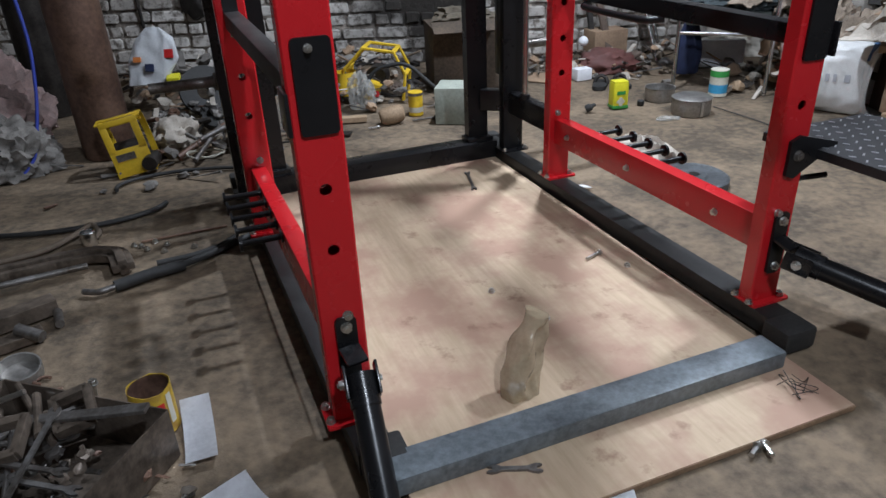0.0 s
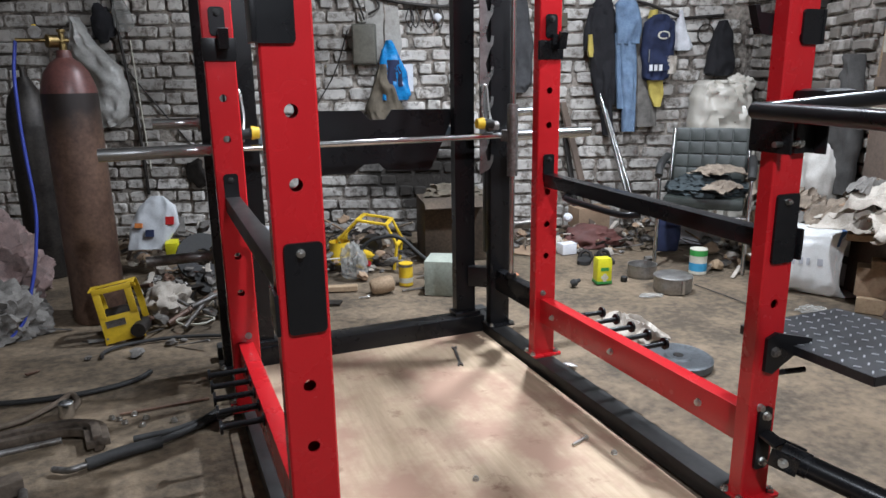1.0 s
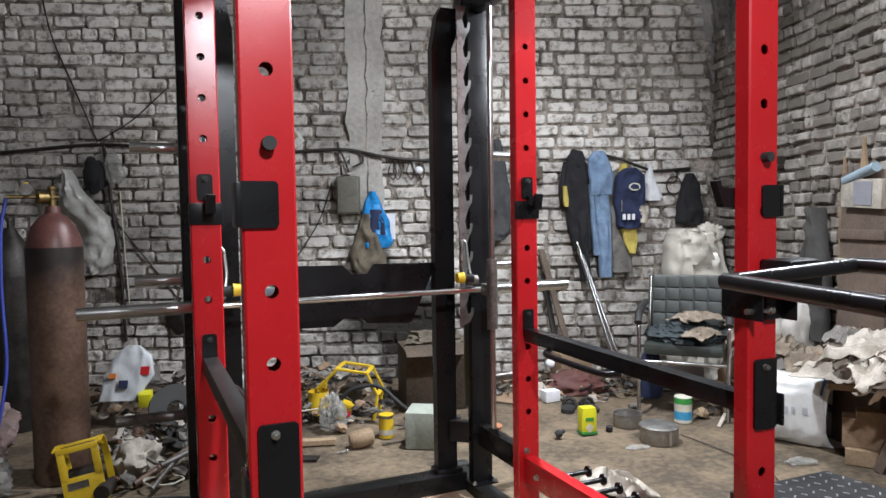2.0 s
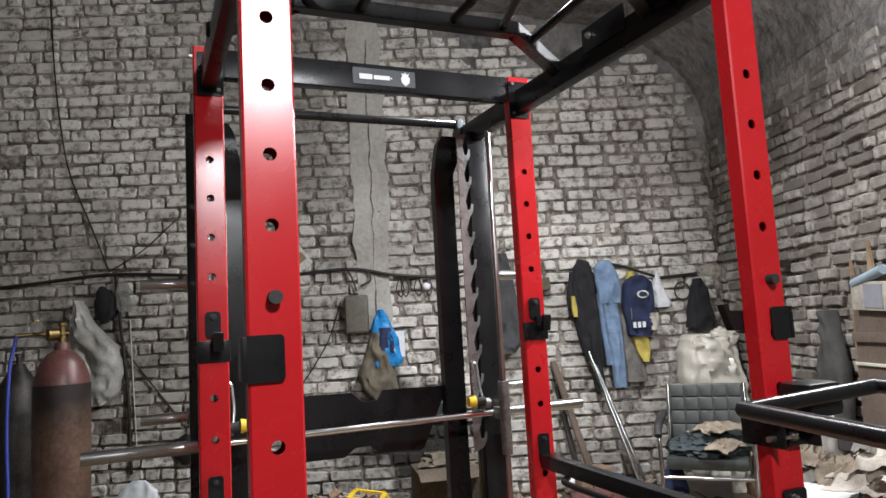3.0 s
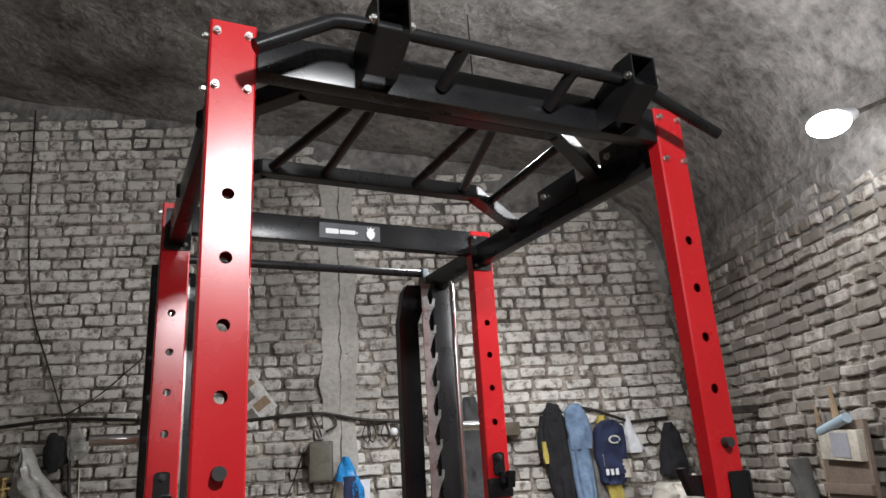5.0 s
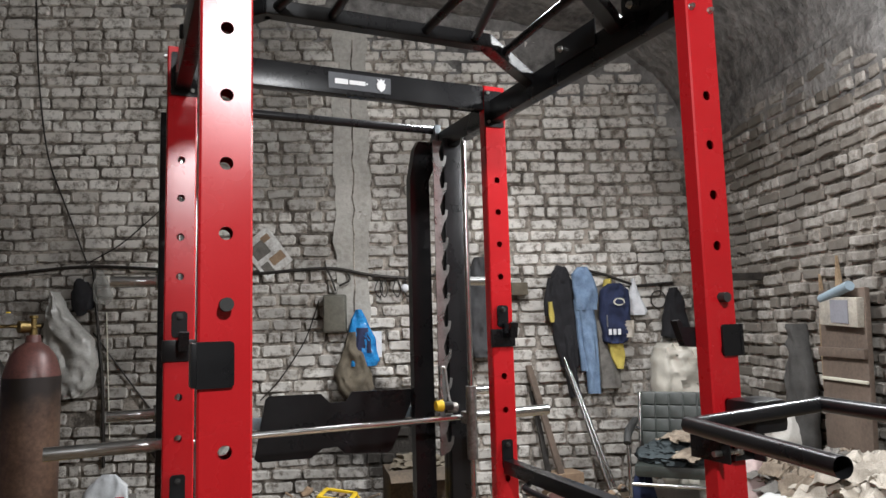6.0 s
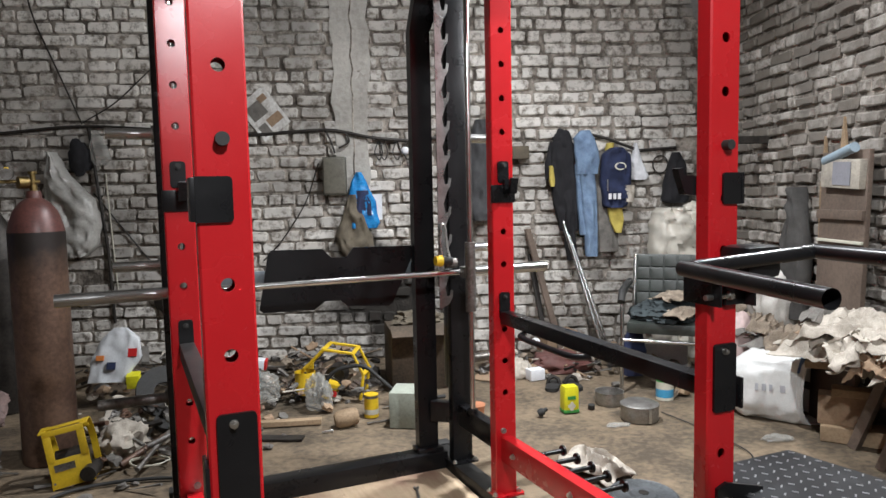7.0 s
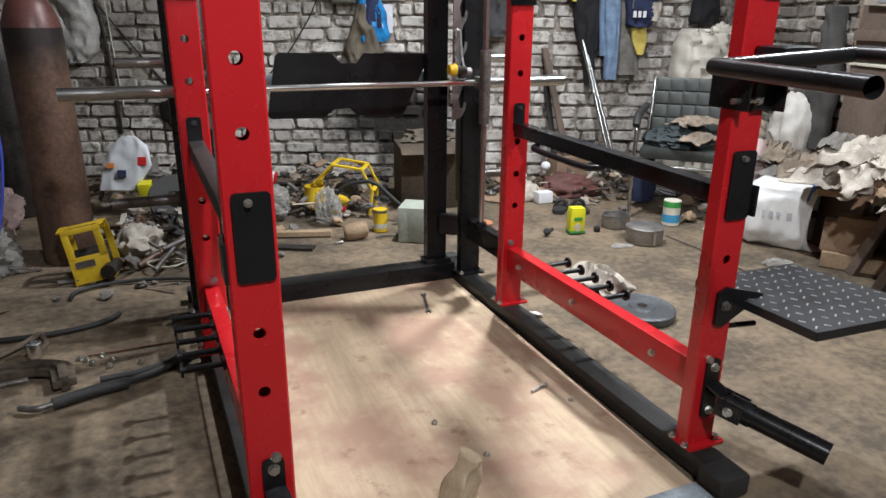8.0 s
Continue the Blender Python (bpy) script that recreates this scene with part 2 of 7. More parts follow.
def bolt(bm, p, d, r=0.010, h=0.008, washer=True):
    """A hexagon head with a washer on a face at p, pointing along d."""
    p, d = Vector(p), Vector(d).normalized()
    if washer:
        rod(bm, p, p + d * 0.002, r * 1.18, 14)
    rod(bm, p + d * 0.002, p + d * (0.002 + h), r, 6)
    rod(bm, p + d * (0.002 + h), p + d * (0.006 + h), r * 0.55, 8)
    return bm

# ---- the rack ----
Z0, PITCH = 0.621, 0.13          # first counted hole and the holes' spacing
TW, TD, TOP = 0.095, 0.048, 2.31  # section and top of the red uprights


def hz(i):
    return Z0 + PITCH * i


def xl(y):
    return 0.002 - 0.0255 * y


def xr(y):
    return 1.188 - 0.021 * y


def holed_tube(bm, w, d, z0, z1, holes, r=0.0125, c=0.004):
    """A hollow upright, its front face at y = 0, with round holes through front and back."""
    n = 16
    xs = w / 2 - c
    for y, sign in ((0.0, 1), (d, -1)):
        z = z0
        cell = 0.03
        low = (bm.verts.new((-xs, y, z0)), bm.verts.new((xs, y, z0)))
        for h in sorted(holes):
            a = (bm.verts.new((-xs, y, h - cell)), bm.verts.new((xs, y, h - cell)))
            b = (bm.verts.new((-xs, y, h + cell)), bm.verts.new((xs, y, h + cell)))
            bm.faces.new((low[0], low[1], a[1], a[0]))
            ring, inner, rim = [], [], []
            for k in range(n):
                t = math.tau * (k + 0.5) / n
                ring.append(bm.verts.new((r * math.cos(t), y, h + r * math.sin(t))))
                inner.append(bm.verts.new((r * math.cos(t), y + sign * 0.0045, h + r * math.sin(t))))
            q = n // 4
            corners = (b[1], b[0], a[0], a[1])
            for s in range(4):
                arc = [ring[(s * q + k) % n] for k in range(q)]
                for k in range(q - 1):
                    bm.faces.new((arc[k], arc[k + 1], corners[s]))
                nxt = ring[((s + 1) * q) % n]
                bm.faces.new((arc[-1], nxt, corners[(s + 1) % 4], corners[s]))
            for k in range(n):
                bm.faces.new((ring[k], ring[(k + 1) % n], inner[(k + 1) % n], inner[k]))
            low = b
        top = (bm.verts.new((-xs, y, z1)), bm.verts.new((xs, y, z1)))
        bm.faces.new((low[0], low[1], top[1], top[0]))
    xw, ya, yb = w / 2, c, d - c
    loop = [(-xs, 0), (-xw, ya), (-xw, yb), (-xs, d)]
    for sx in (1, -1):
        for (xa, y0), (xb, y1) in zip(loop, loop[1:]):
            vs = [bm.verts.new((sx * xa, y0, z0)), bm.verts.new((sx * xb, y1, z0)), bm.verts.new((sx * xb, y1, z1)), bm.verts.new((sx * xa, y0, z1))]
            bm.faces.new(vs)
    for z in (z0, z1):
        cap = [bm.verts.new((x, y, z)) for x, y in [(-xs, 0), (xs, 0), (xw, ya), (xw, yb), (xs, d), (-xs, d), (-xw, yb), (-xw, ya)]]
        bm.faces.new(cap)
    bmesh.ops.remove_doubles(bm, verts=bm.verts, dist=0.0002)
    return bm


rack = thing("power_rack", "red and black steel power rack with a guided bar", "power rack")

CORNERS = {"lf": (xl(0), 0.0), "rf": (xr(0), 0.0), "lr": (xl(1.1), 1.1), "rr": (xr(1.1), 1.1)}
base_z = 0.060
for key, (x, y) in CORNERS.items():
    up = part("upright", holed_tube(B(), TW, TD, base_z, TOP, [hz(i) for i in range(-1, 11)]), RED, rack, "glossy red upright with a row of holes")
    up.location = (x, y, 0)
    bm = plate(B(), rounded(0.126, 0.092, 0.008, 3, 0.010 if x > 0.5 else -0.004, TD / 2), 0.008)
    foot = part("foot_plate", bm, RED, up)
    foot.location = (0, 0, base_z)
    for dx in (-0.052, 0.056) if x > 0.5 else (-0.056, 0.052):
        b = part("bolt", bolt(B(), (dx, 0.0, base_z + 0.008), (0, 0, 1)), ZINC, up, "zinc bolt")
        b = part("bolt", bolt(B(), (dx, TD + 0.006, base_z + 0.008), (0, 0, 1)), ZINC, up, "zinc bolt")
    # bolted joint at the top
    side = 1 if x < 0.5 else -1
    if key in ("lf", "rf"):
        for dx in (-0.034, 0.030):
            for z in (TOP - 0.028, TOP - 0.155):
                part("bolt", bolt(B(), (dx, 0, z), (0, -1, 0), 0.0075), ZINC, up, "zinc bolt")
    else:
        part("bolt", bolt(B(), (-0.032 * side * -1, 0, TOP - 0.03), (0, -1, 0), 0.0075), ZINC, up)
        part("bolt", bolt(B(), (-0.032 * side * -1, 0, TOP - 0.15), (0, -1, 0), 0.0075), ZINC, up)
        g = plate(B(), rounded(0.085, 0.150, 0.006, 3, 0.006 * side, TOP - 0.095), 0.005, UPRIGHT_XZ)
        part("joint_plate", g, BLACK, up, "black joint plate")
    for z in (TOP - 0.028, TOP - 0.155):
        part("bolt", bolt(B(), (-side * TW / 2, TD / 2, z), (-side, 0, 0), 0.0075), ZINC, up)

# base frame
for fx, s in ((xl, -1), (xr, 1)):
    part("side_rail", beam(B(), (fx(-0.12) - s * 0.012, -0.12, 0.031), (fx(1.74) - s * 0.012, 1.74, 0.031), 0.084, 0.058), DUSTY, rack, "dusty black base rail")
    part("end_cap", box(B(), (fx(-0.12) - s * 0.026, -0.122, 0.033), (0.104, 0.088, 0.066), None, 0.012), RUBBER, rack, "black rubber end cap")
    part("end_cap", box(B(), (fx(1.77), 1.765, 0.034), (0.112, 0.07, 0.068), None, 0.010), RUBBER, rack)
part("front_crossmember", beam(B(), (xl(0) + 0.025, -0.182, 0.041), (xr(0) - 0.130, -0.172, 0.041), 0.086, 0.048, 0.005), GREYSTEEL, rack, "scuffed grey steel front crossmember")
part("rear_crossmember", beam(B(), (xl(1.6) + 0.045, 1.615, 0.055), (xr(1.6) - 0.045, 1.615, 0.055), 0.10, 0.080, 0.005), BLACK, rack)

# low red side beams with band pegs
for fx, s in ((xl, -1), (xr, 1)):
    beam_ob = part("side_beam", beam(B(), (fx(0.046), 0.049, 0.262), (fx(1.1), 1.098, 0.262), 0.050, 0.100, 0.003), RED, rack, "red low side beam")
    for y in (0.20, 0.62, 1.00):
        part("bolt", bolt(B(), (fx(y) - s * 0.025, y, 0.262), (-s, 0, 0), 0.010), ZINC, beam_ob)
    for y, dz in ((0.03, 0.335), (1.13, 0.335)):
        part("bolt", bolt(B(), (fx(y) + s * -0.012, y - 0.032, dz), (0, -1, 0.2), 0.010), ZINC, beam_ob)
    ys = (0.905, 0.815, 0.725, 0.635, 0.545)
    for y in ys:
        bm = rod(B(), (fx(y) + s * 0.024, y, 0.292), (fx(y) + s * 0.135, y, 0.292), 0.009, 12)
        rod(bm, (fx(y) + s * 0.135, y, 0.292), (fx(y) + s * 0.143, y, 0.292), 0.021, 16)
        rod(bm, (fx(y) + s * 0.025, y, 0.292), (fx(y) + s * 0.030, y, 0.292), 0.018, 14)
        part("band_peg", bm, BLACK, beam_ob, "black band peg with a round end stop")

# top frame
part("top_front_beam", beam(B(), (xl(0) + 0.049, 0.026, 2.255), (xr(0) - 0.049, 0.026, 2.255), 0.048, 0.100), BLACK, rack)
rear_top = part("top_rear_beam", beam(B(), (xl(1.1) + 0.049, 1.124, 2.258), (xr(1.1) - 0.049, 1.124, 2.258), 0.048, 0.098), BLACK, rack)
sign = part("name_plate", plate(B(), rounded(0.242, 0.062, 0.002, 2, 0.596, 2.258), 0.003, UPRIGHT_XZ), plain("grey_sign", (0.10, 0.105, 0.115), 0.35), rear_top, "grey name plate with a white wordmark and crest")
sign.location.y = 1.0995
for cx, w, h in ((0.524, 0.050, 0.020), (0.585, 0.062, 0.016), (0.622, 0.006, 0.006)):
    t = part("wordmark", plate(B(), rounded(w, h, 0.002, 2, cx, 2.256), 0.0015, UPRIGHT_XZ), SILVERPLASTIC, sign, "plain white bar")
    t.location.y = -0.0032
crest = [(-0.011, 0.012), (-0.016, 0.024), (-0.006, 0.018), (0, 0.027), (0.006, 0.018), (0.016, 0.024), (0.011, 0.012), (0.018, 0.004), (0.015, -0.014), (0, -0.027), (-0.015, -0.014), (-0.018, 0.004)]
t = part("crest", plate(B(), [(0.678 + a, 2.258 + b) for a, b in crest], 0.0015, UPRIGHT_XZ), SILVERPLASTIC, sign)
t.location.y = -0.0032
for fx, s in ((xl, -1), (xr, 1)):
    sb = part("top_side_beam", beam(B(), (fx(0.05), 0.05, 2.205), (fx(1.70), 1.70, 2.205), 0.048, 0.090), BLACK, rack)
    for ya, yb in ((0.10, 0.27), (0.40, 0.62)):
        sp = part("mount_plate", beam(B(), (fx(ya) - s * 0.027, ya, 2.255), (fx(yb) - s * 0.027, yb, 2.255), 0.006, 0.085, 0.001), BLACK, sb, "black mounting plate")
        part("bolt", bolt(B(), (fx(yb) - s * 0.030, yb - 0.04, 2.265), (-s, 0, 0)), ZINC, sp)

# multi-grip ladder under the top
LZ = 2.235
for run in ([(-0.02, 0.32), (0.165, 0.085), (0.855, 0.085), (1.17, 0.315)], [(-0.03, 0.80), (0.165, 0.555), (0.845, 0.555), (1.155, 0.805)]):
    bm = B()
    for (xa, ya), (xb, yb) in zip(run, run[1:]):
        ext = Vector((xb - xa, yb - ya, 0)).normalized() * 0.008
        beam(bm, Vector((xa, ya, LZ)) - ext, Vector((xb, yb, LZ)) + ext, 0.0445, 0.0445, 0.004)
    part("grip_ladder_bar", bm, BLACK, rack, "", None)
for x0, y0, x1, y1 in ((0.302, 0.10, 0.189, 0.54), (0.353, 0.10, 0.346, 0.54), (0.642, 0.10, 0.632, 0.54), (0.686, 0.10, 0.800, 0.54), (0.925, 0.14, 0.94, 0.625), (0.09, 0.14, 0.09, 0.625)):
    part("grip_handle", rod(B(), (x0, y0, LZ), (x1, y1, LZ), 0.0135, 14), BLACK, rack)

# pull-up bar on two hollow brackets
PY, PZ = -0.10, 2.300
bar = part("pull_up_bar", pipe(B(), bend([(0.030, PY, 2.195), (0.200, PY, PZ), (0.985, PY, PZ + 0.004), (1.255, PY, 2.198)], 5, 0.10), 0.016, 14), BLACK, rack)
for x in (0.305, 0.975):
    bm = plate(B(), [(-0.155, 2.262), (-0.155, 2.348), (-0.095, 2.348), (0.0, 2.305), (0.0, 2.205), (-0.06, 2.205)], 0.004,
               Matrix(((0, 0, 1, x - 0.038), (1, 0, 0, 0), (0, 1, 0, 0), (0, 0, 0, 1))))
    plate(bm, [(-0.155, 2.262), (-0.155, 2.348), (-0.095, 2.348), (0.0, 2.305), (0.0, 2.205), (-0.06, 2.205)], 0.004,
          Matrix(((0, 0, 1, x + 0.034), (1, 0, 0, 0), (0, 1, 0, 0), (0, 0, 0, 1))))
    box(bm, (x, -0.125, 2.346), (0.070, 0.060, 0.004))
    beam(bm, (x, -0.155, 2.262), (x, -0.062, 2.206), 0.070, 0.004, 0)
    beam(bm, (x, -0.094, 2.345), (x, -0.001, 2.303), 0.070, 0.004, 0)
    br = part("pull_up_bracket", bm, BLACK, rack, "black folded bracket")
    part("bolt", bolt(B(), (x + 0.038, -0.14, 2.29), (1, 0, 0)), ZINC, br)
    part("bolt", bolt(B(), (x - 0.038, -0.14, 2.29), (-1, 0, 0)), ZINC, br)
for x in (0.50, 0.80):
    part("bar_stay", rod(B(), (x, PY, PZ), (x - 0.02, 0.0, 2.245), 0.016, 12), BLACK, rack)

# J-cups, covers and stop pins
def facing(outline, y, thick=0.006):
    """A plate flat on a front face at y."""
    bm = plate(B(), outline, thick, UPRIGHT_XZ)
    bmesh.ops.translate(bm, vec=(0, y, 0), verts=bm.verts)
    return bm


for x, s in ((xl(0), -1), (xr(0), 1)):
    cup = part("j_cup", facing(rounded(0.070, 0.082, 0.008, 3, x - 0.020 * 1, 1.295) if s < 0 else rounded(0.062, 0.078, 0.008, 3, x + 0.022, 1.295), -0.001), BLACK, rack, "black J-cup plate")
    box(bm := B(), (x + s * (TW / 2 + 0.006), 0.022, 1.295), (0.010, 0.062, 0.078), None, 0.002)
    part("cup_side", bm, BLACK, cup)
    pin = part("stop_pin", rod(B(), (x, -0.022, hz(6)), (x, 0.03, hz(6)), 0.0125, 16), RUBBER, rack, "black rubber pin end")
    # catch plates for the safety bar
    saf = part("safety_catch", facing(rounded(0.072, 0.175, 0.009, 3, x + 0.004, 0.818), -0.001, 0.007), BLACK, rack, "black safety catch plate")
    part("bolt", bolt(B(), (x - 0.002, -0.009, 0.887), (0, -1, 0), 0.007), ZINC, saf)
    box(bm := B(), (x + s * 0.052, 0.02, 0.775), (0.008, 0.075, 0.080), None, 0.002)
    part("catch_side", bm, BLACK, saf)
x = xr(0)
lip = part("cup_lip", plate(B(), [(x - 0.098, 1.334), (x - 0.102, 1.346), (x - 0.088, 1.348), (x - 0.082, 1.330), (x - 0.040, 1.328), (x - 0.040, 1.278), (x - 0.078, 1.282)], 0.022, UPRIGHT_XZ), BLACK, rack, "black inner lip of the J-cup")
lip.location.y = 0.072
for x, s in ((xl(1.1), -1), (xr(1.1), 1)):
    cup = part("j_cup", facing(rounded(0.048, 0.085, 0.012, 4, x, 1.375), 1.099), BLACK, rack, "black J-cup with an upturned lip")
    hook = [(0.0, 0.0), (0.0, 0.055), (-0.022, 0.055), (-0.022, 0.018), (-0.05, 0.018), (-0.062, 0.062), (-0.078, 0.058), (-0.066, 0.0)]
    part("hook", plate(B(), [(a + 1.098, b + 1.290) for a, b in hook], 0.030, Matrix(((0, 0, 1, x - 0.004), (1, 0, 0, 0), (0, 1, 0, 0), (0, 0, 0, 1)))), BLACK, cup)
    box(bm := B(), (x, 1.098, 1.29), (0.104, 0.012, 0.070), None, 0.003)
    part("cup_saddle", bm, BLACK, cup)
    part("bolt", bolt(B(), (x, 1.092, hz(6)), (0, -1, 0), 0.010), RUBBER, cup)
    hold = part("safety_holder", facing(rounded(0.046, 0.110, 0.010, 3, x, 0.845), 1.099, 0.006), BLACK, rack)
    part("bolt", bolt(B(), (x, 1.092, hz(2)), (0, -1, 0), 0.008), RUBBER, hold)

for fx, s in ((xl, -1), (xr, 1)):
    sbar = part("safety_bar", beam(B(), (fx(0.05), 0.05, 0.785), (fx(1.09), 1.09, 0.800), 0.048, 0.050, 0.004), DUSTY if s < 0 else BLACK, rack, "square steel safety bar")
    if s < 0:
        hp = [(xl(0.5) + 0.012, 0.52, 0.762), (xl(0.5) + 0.055, 0.56, 0.755), (xl(0.9) + 0.055, 0.90, 0.760), (xl(0.9) + 0.012, 0.93, 0.765)]
        part("safety_handle", pipe(B(), bend(hp, 5, 0.3), 0.011, 12), BLACK, sbar)
    else:
        hp = [(xr(0.9) - 0.012, 0.93, 0.765), (xr(0.9) - 0.055, 0.90, 0.760), (xr(0.6) - 0.055, 0.56, 0.755), (xr(0.5) - 0.012, 0.52, 0.762)]
        part("safety_handle", pipe(B(), bend(hp, 5, 0.3), 0.011, 12), BLACK, sbar)

# low swivel sleeves on the front uprights
def swivel(x, tip, label):
    """A pivoting bar holder: back plate, clevis and a heavy tube."""
    p = Vector((x + 0.012, -0.055, 0.225))
    root = part("swivel_plate", facing(rounded(0.046, 0.180, 0.012, 4, x + 0.004, 0.245), -0.001, 0.008), BLACK, rack, label)
    part("bolt", bolt(B(), (x + 0.004, -0.009, 0.312), (0, -1, 0), 0.011), ZINC, root)
    part("bolt", bolt(B(), (x + 0.004, -0.009, 0.178), (0, -1, 0), 0.011), ZINC, root)
    bm = beam(B(), (x + 0.004, -0.008, 0.262), p + Vector((0, 0, 0.022)), 0.046, 0.008, 0.001)
    part("clevis", bm, BLACK, root)
    d = (Vector(tip) - p).normalized()
    q = d.cross(Vector((0, 0, 1))).normalized()
    for k in (-1, 1):
        part("jaw", beam(B(), p - d * 0.015 + q * k * 0.034, p + d * 0.055 + q * k * 0.034, 0.006, 0.050, 0.001), BLACK, root)
    part("pivot_bolt", bolt(rod(B(), p + q * -0.044 + d * 0.02, p + q * 0.044 + d * 0.02, 0.007, 10), p + q * 0.038 + d * 0.02, q, 0.011), ZINC, root)
    bm = rod(B(), p + d * 0.01, Vector(tip), 0.030, 24)
    rod(bm, p + d * 0.005, p + d * 0.075, 0.033, 24)
    bmesh.ops.delete(bm, geom=[f for f in bm.faces if len(f.verts) > 4 and (f.calc_center_median() - Vector(tip)).length < 0.01], context="FACES_ONLY")
    rod(bm, Vector(tip) - d * 0.05, Vector(tip) - d * 0.045, 0.0295, 24)
    part("sleeve_tube", bm, BLACK, root)


swivel(xl(0), (-0.006, -0.270, 0.030), "black swivel bar holder")
swivel(xr(0), (1.325, -0.285, 0.178), "black swivel bar holder")

# dip handle on the front upright
dx = xr(0)
dip = part("dip_handle", beam(B(), (dx - 0.056, -0.050, 1.050), (dx - 0.056, 0.075, 1.050), 0.006, 0.085, 0.002), BLACK, rack, "black V-shaped dip handle")
part("dip_cheek", beam(B(), (dx + 0.056, -0.050, 1.055), (dx + 0.056, 0.075, 1.055), 0.006, 0.105, 0.002), BLACK, dip)
part("dip_block", box(B(), (dx + 0.036, -0.050, 1.116), (0.110, 0.095, 0.080), None, 0.018), BLACK, dip)
part("dip_face", box(B(), (dx + 0.026, -0.012, 1.050), (0.066, 0.012, 0.090), None, 0.002), BLACK, dip)
part("dip_pin", rod(B(), (dx - 0.080, -0.022, 1.030), (dx - 0.005, -0.022, 1.030), 0.007, 12), ZINC, dip, "zinc locking pin")
part("dip_pin_head", rod(B(), (dx - 0.006, -0.022, 1.030), (dx + 0.006, -0.022, 1.030), 0.012, 6), ZINC, dip)
V0, near_end = Vector((0.994, -0.077, 1.114)), Vector((0.885, -0.520, 1.113))
far_mid, far_end = Vector((1.360, -0.122, 1.138)), Vector((1.262, -0.560, 1.142))
part("dip_crossbar", pipe(B(), [V0, far_mid], 0.0175, 20), BLACK, dip)
for a, b, mat in ((V0, near_end, BLACK), (far_mid, far_end, BLACK)):
    d = (b - a).normalized()
    bm = rod(B(), a - d * 0.012, b, 0.0185, 22)
    bmesh.ops.delete(bm, geom=[f for f in bm.faces if len(f.verts) > 4 and (f.calc_center_median() - b).length < 0.01], context="FACES_ONLY")
    rod(bm, b - d * 0.04, b - d * 0.036, 0.0180, 22)
    part("dip_grip", bm, mat, dip, "black tubular grip with an open end")

# folding checker-plate platform on the front upright
PLT = 0.500
arm_outline = [(-0.030, 0.0), (-0.030, -0.090), (-0.005, -0.100), (0.020, -0.085), (0.060, -0.062), (0.120, -0.034), (0.120, -0.022), (0.060, -0.005), (0.0, 0.012)]
arm = part("platform_bracket", facing([(dx + 0.012 + a * 1.05, 0.532 + b) for a, b in arm_outline], -0.001, 0.010), BLACK, rack, "black triangular bracket")
part("bolt", bolt(B(), (dx + 0.008, -0.011, 0.493), (0, -1, 0), 0.012), STEEL, arm)
pc = [Vector((1.252, 0.160, PLT)), Vector((1.272, -0.228, PLT)), Vector((1.690, -0.245, PLT)), Vector((1.622, 0.155, PLT))]
CHECKER = surface("black_checker_plate", (0.030, 0.031, 0.034), (0.014, 0.014, 0.016), 0.40, 0.3, coarse=9, fine=120, bump=0.05, depth=0.002)
bm = B()
vs = [bm.verts.new(p) for p in pc]
f = bm.faces.new(vs)
out = bmesh.ops.extrude_face_region(bm, geom=[f])
bmesh.ops.translate(bm, vec=(0, 0, -0.004), verts=[v for v in out["geom"] if isinstance(v, bmesh.types.BMVert)])
checker = part("checker_platform", bm, CHECKER, rack, "black checker-plate platform with bright worn studs", 20)
for a, b in zip(pc, pc[1:] + pc[:1]):
    part("folded_edge", beam(B(), a + Vector((0, 0, -0.0125)), b + Vector((0, 0, -0.0125)), 0.004, 0.024, 0), CHECKER, checker, "", None)
bm = B()
ex, ey = (pc[3] - pc[0]), (pc[1] - pc[0])
nx, ny = 11, 10
for i in range(nx):
    for j in range(ny):
        a, b = (i + 0.5) / nx, (j + 0.5) / ny
        c = pc[0] + ex * a * (1 - b) + (pc[2] - pc[1]) * a * b + ey * b
        m = Matrix.Rotation(radians(35 if (i + j) % 2 else -55), 4, "Z")
        box(bm, c + Vector((0, 0, 0.0008)), (0.0165, 0.0046, 0.0024), m)
part("studs", bm, plain("worn_stud", (0.55, 0.55, 0.57), 0.35, 0.85), checker, "worn bright studs", 20)["kind"] = "stuff"
part("platform_stop", pipe(B(), [(dx + 0.04, 0.05, 0.40), (dx + 0.16, 0.02, 0.405)], 0.008, 10), BLACK, arm)

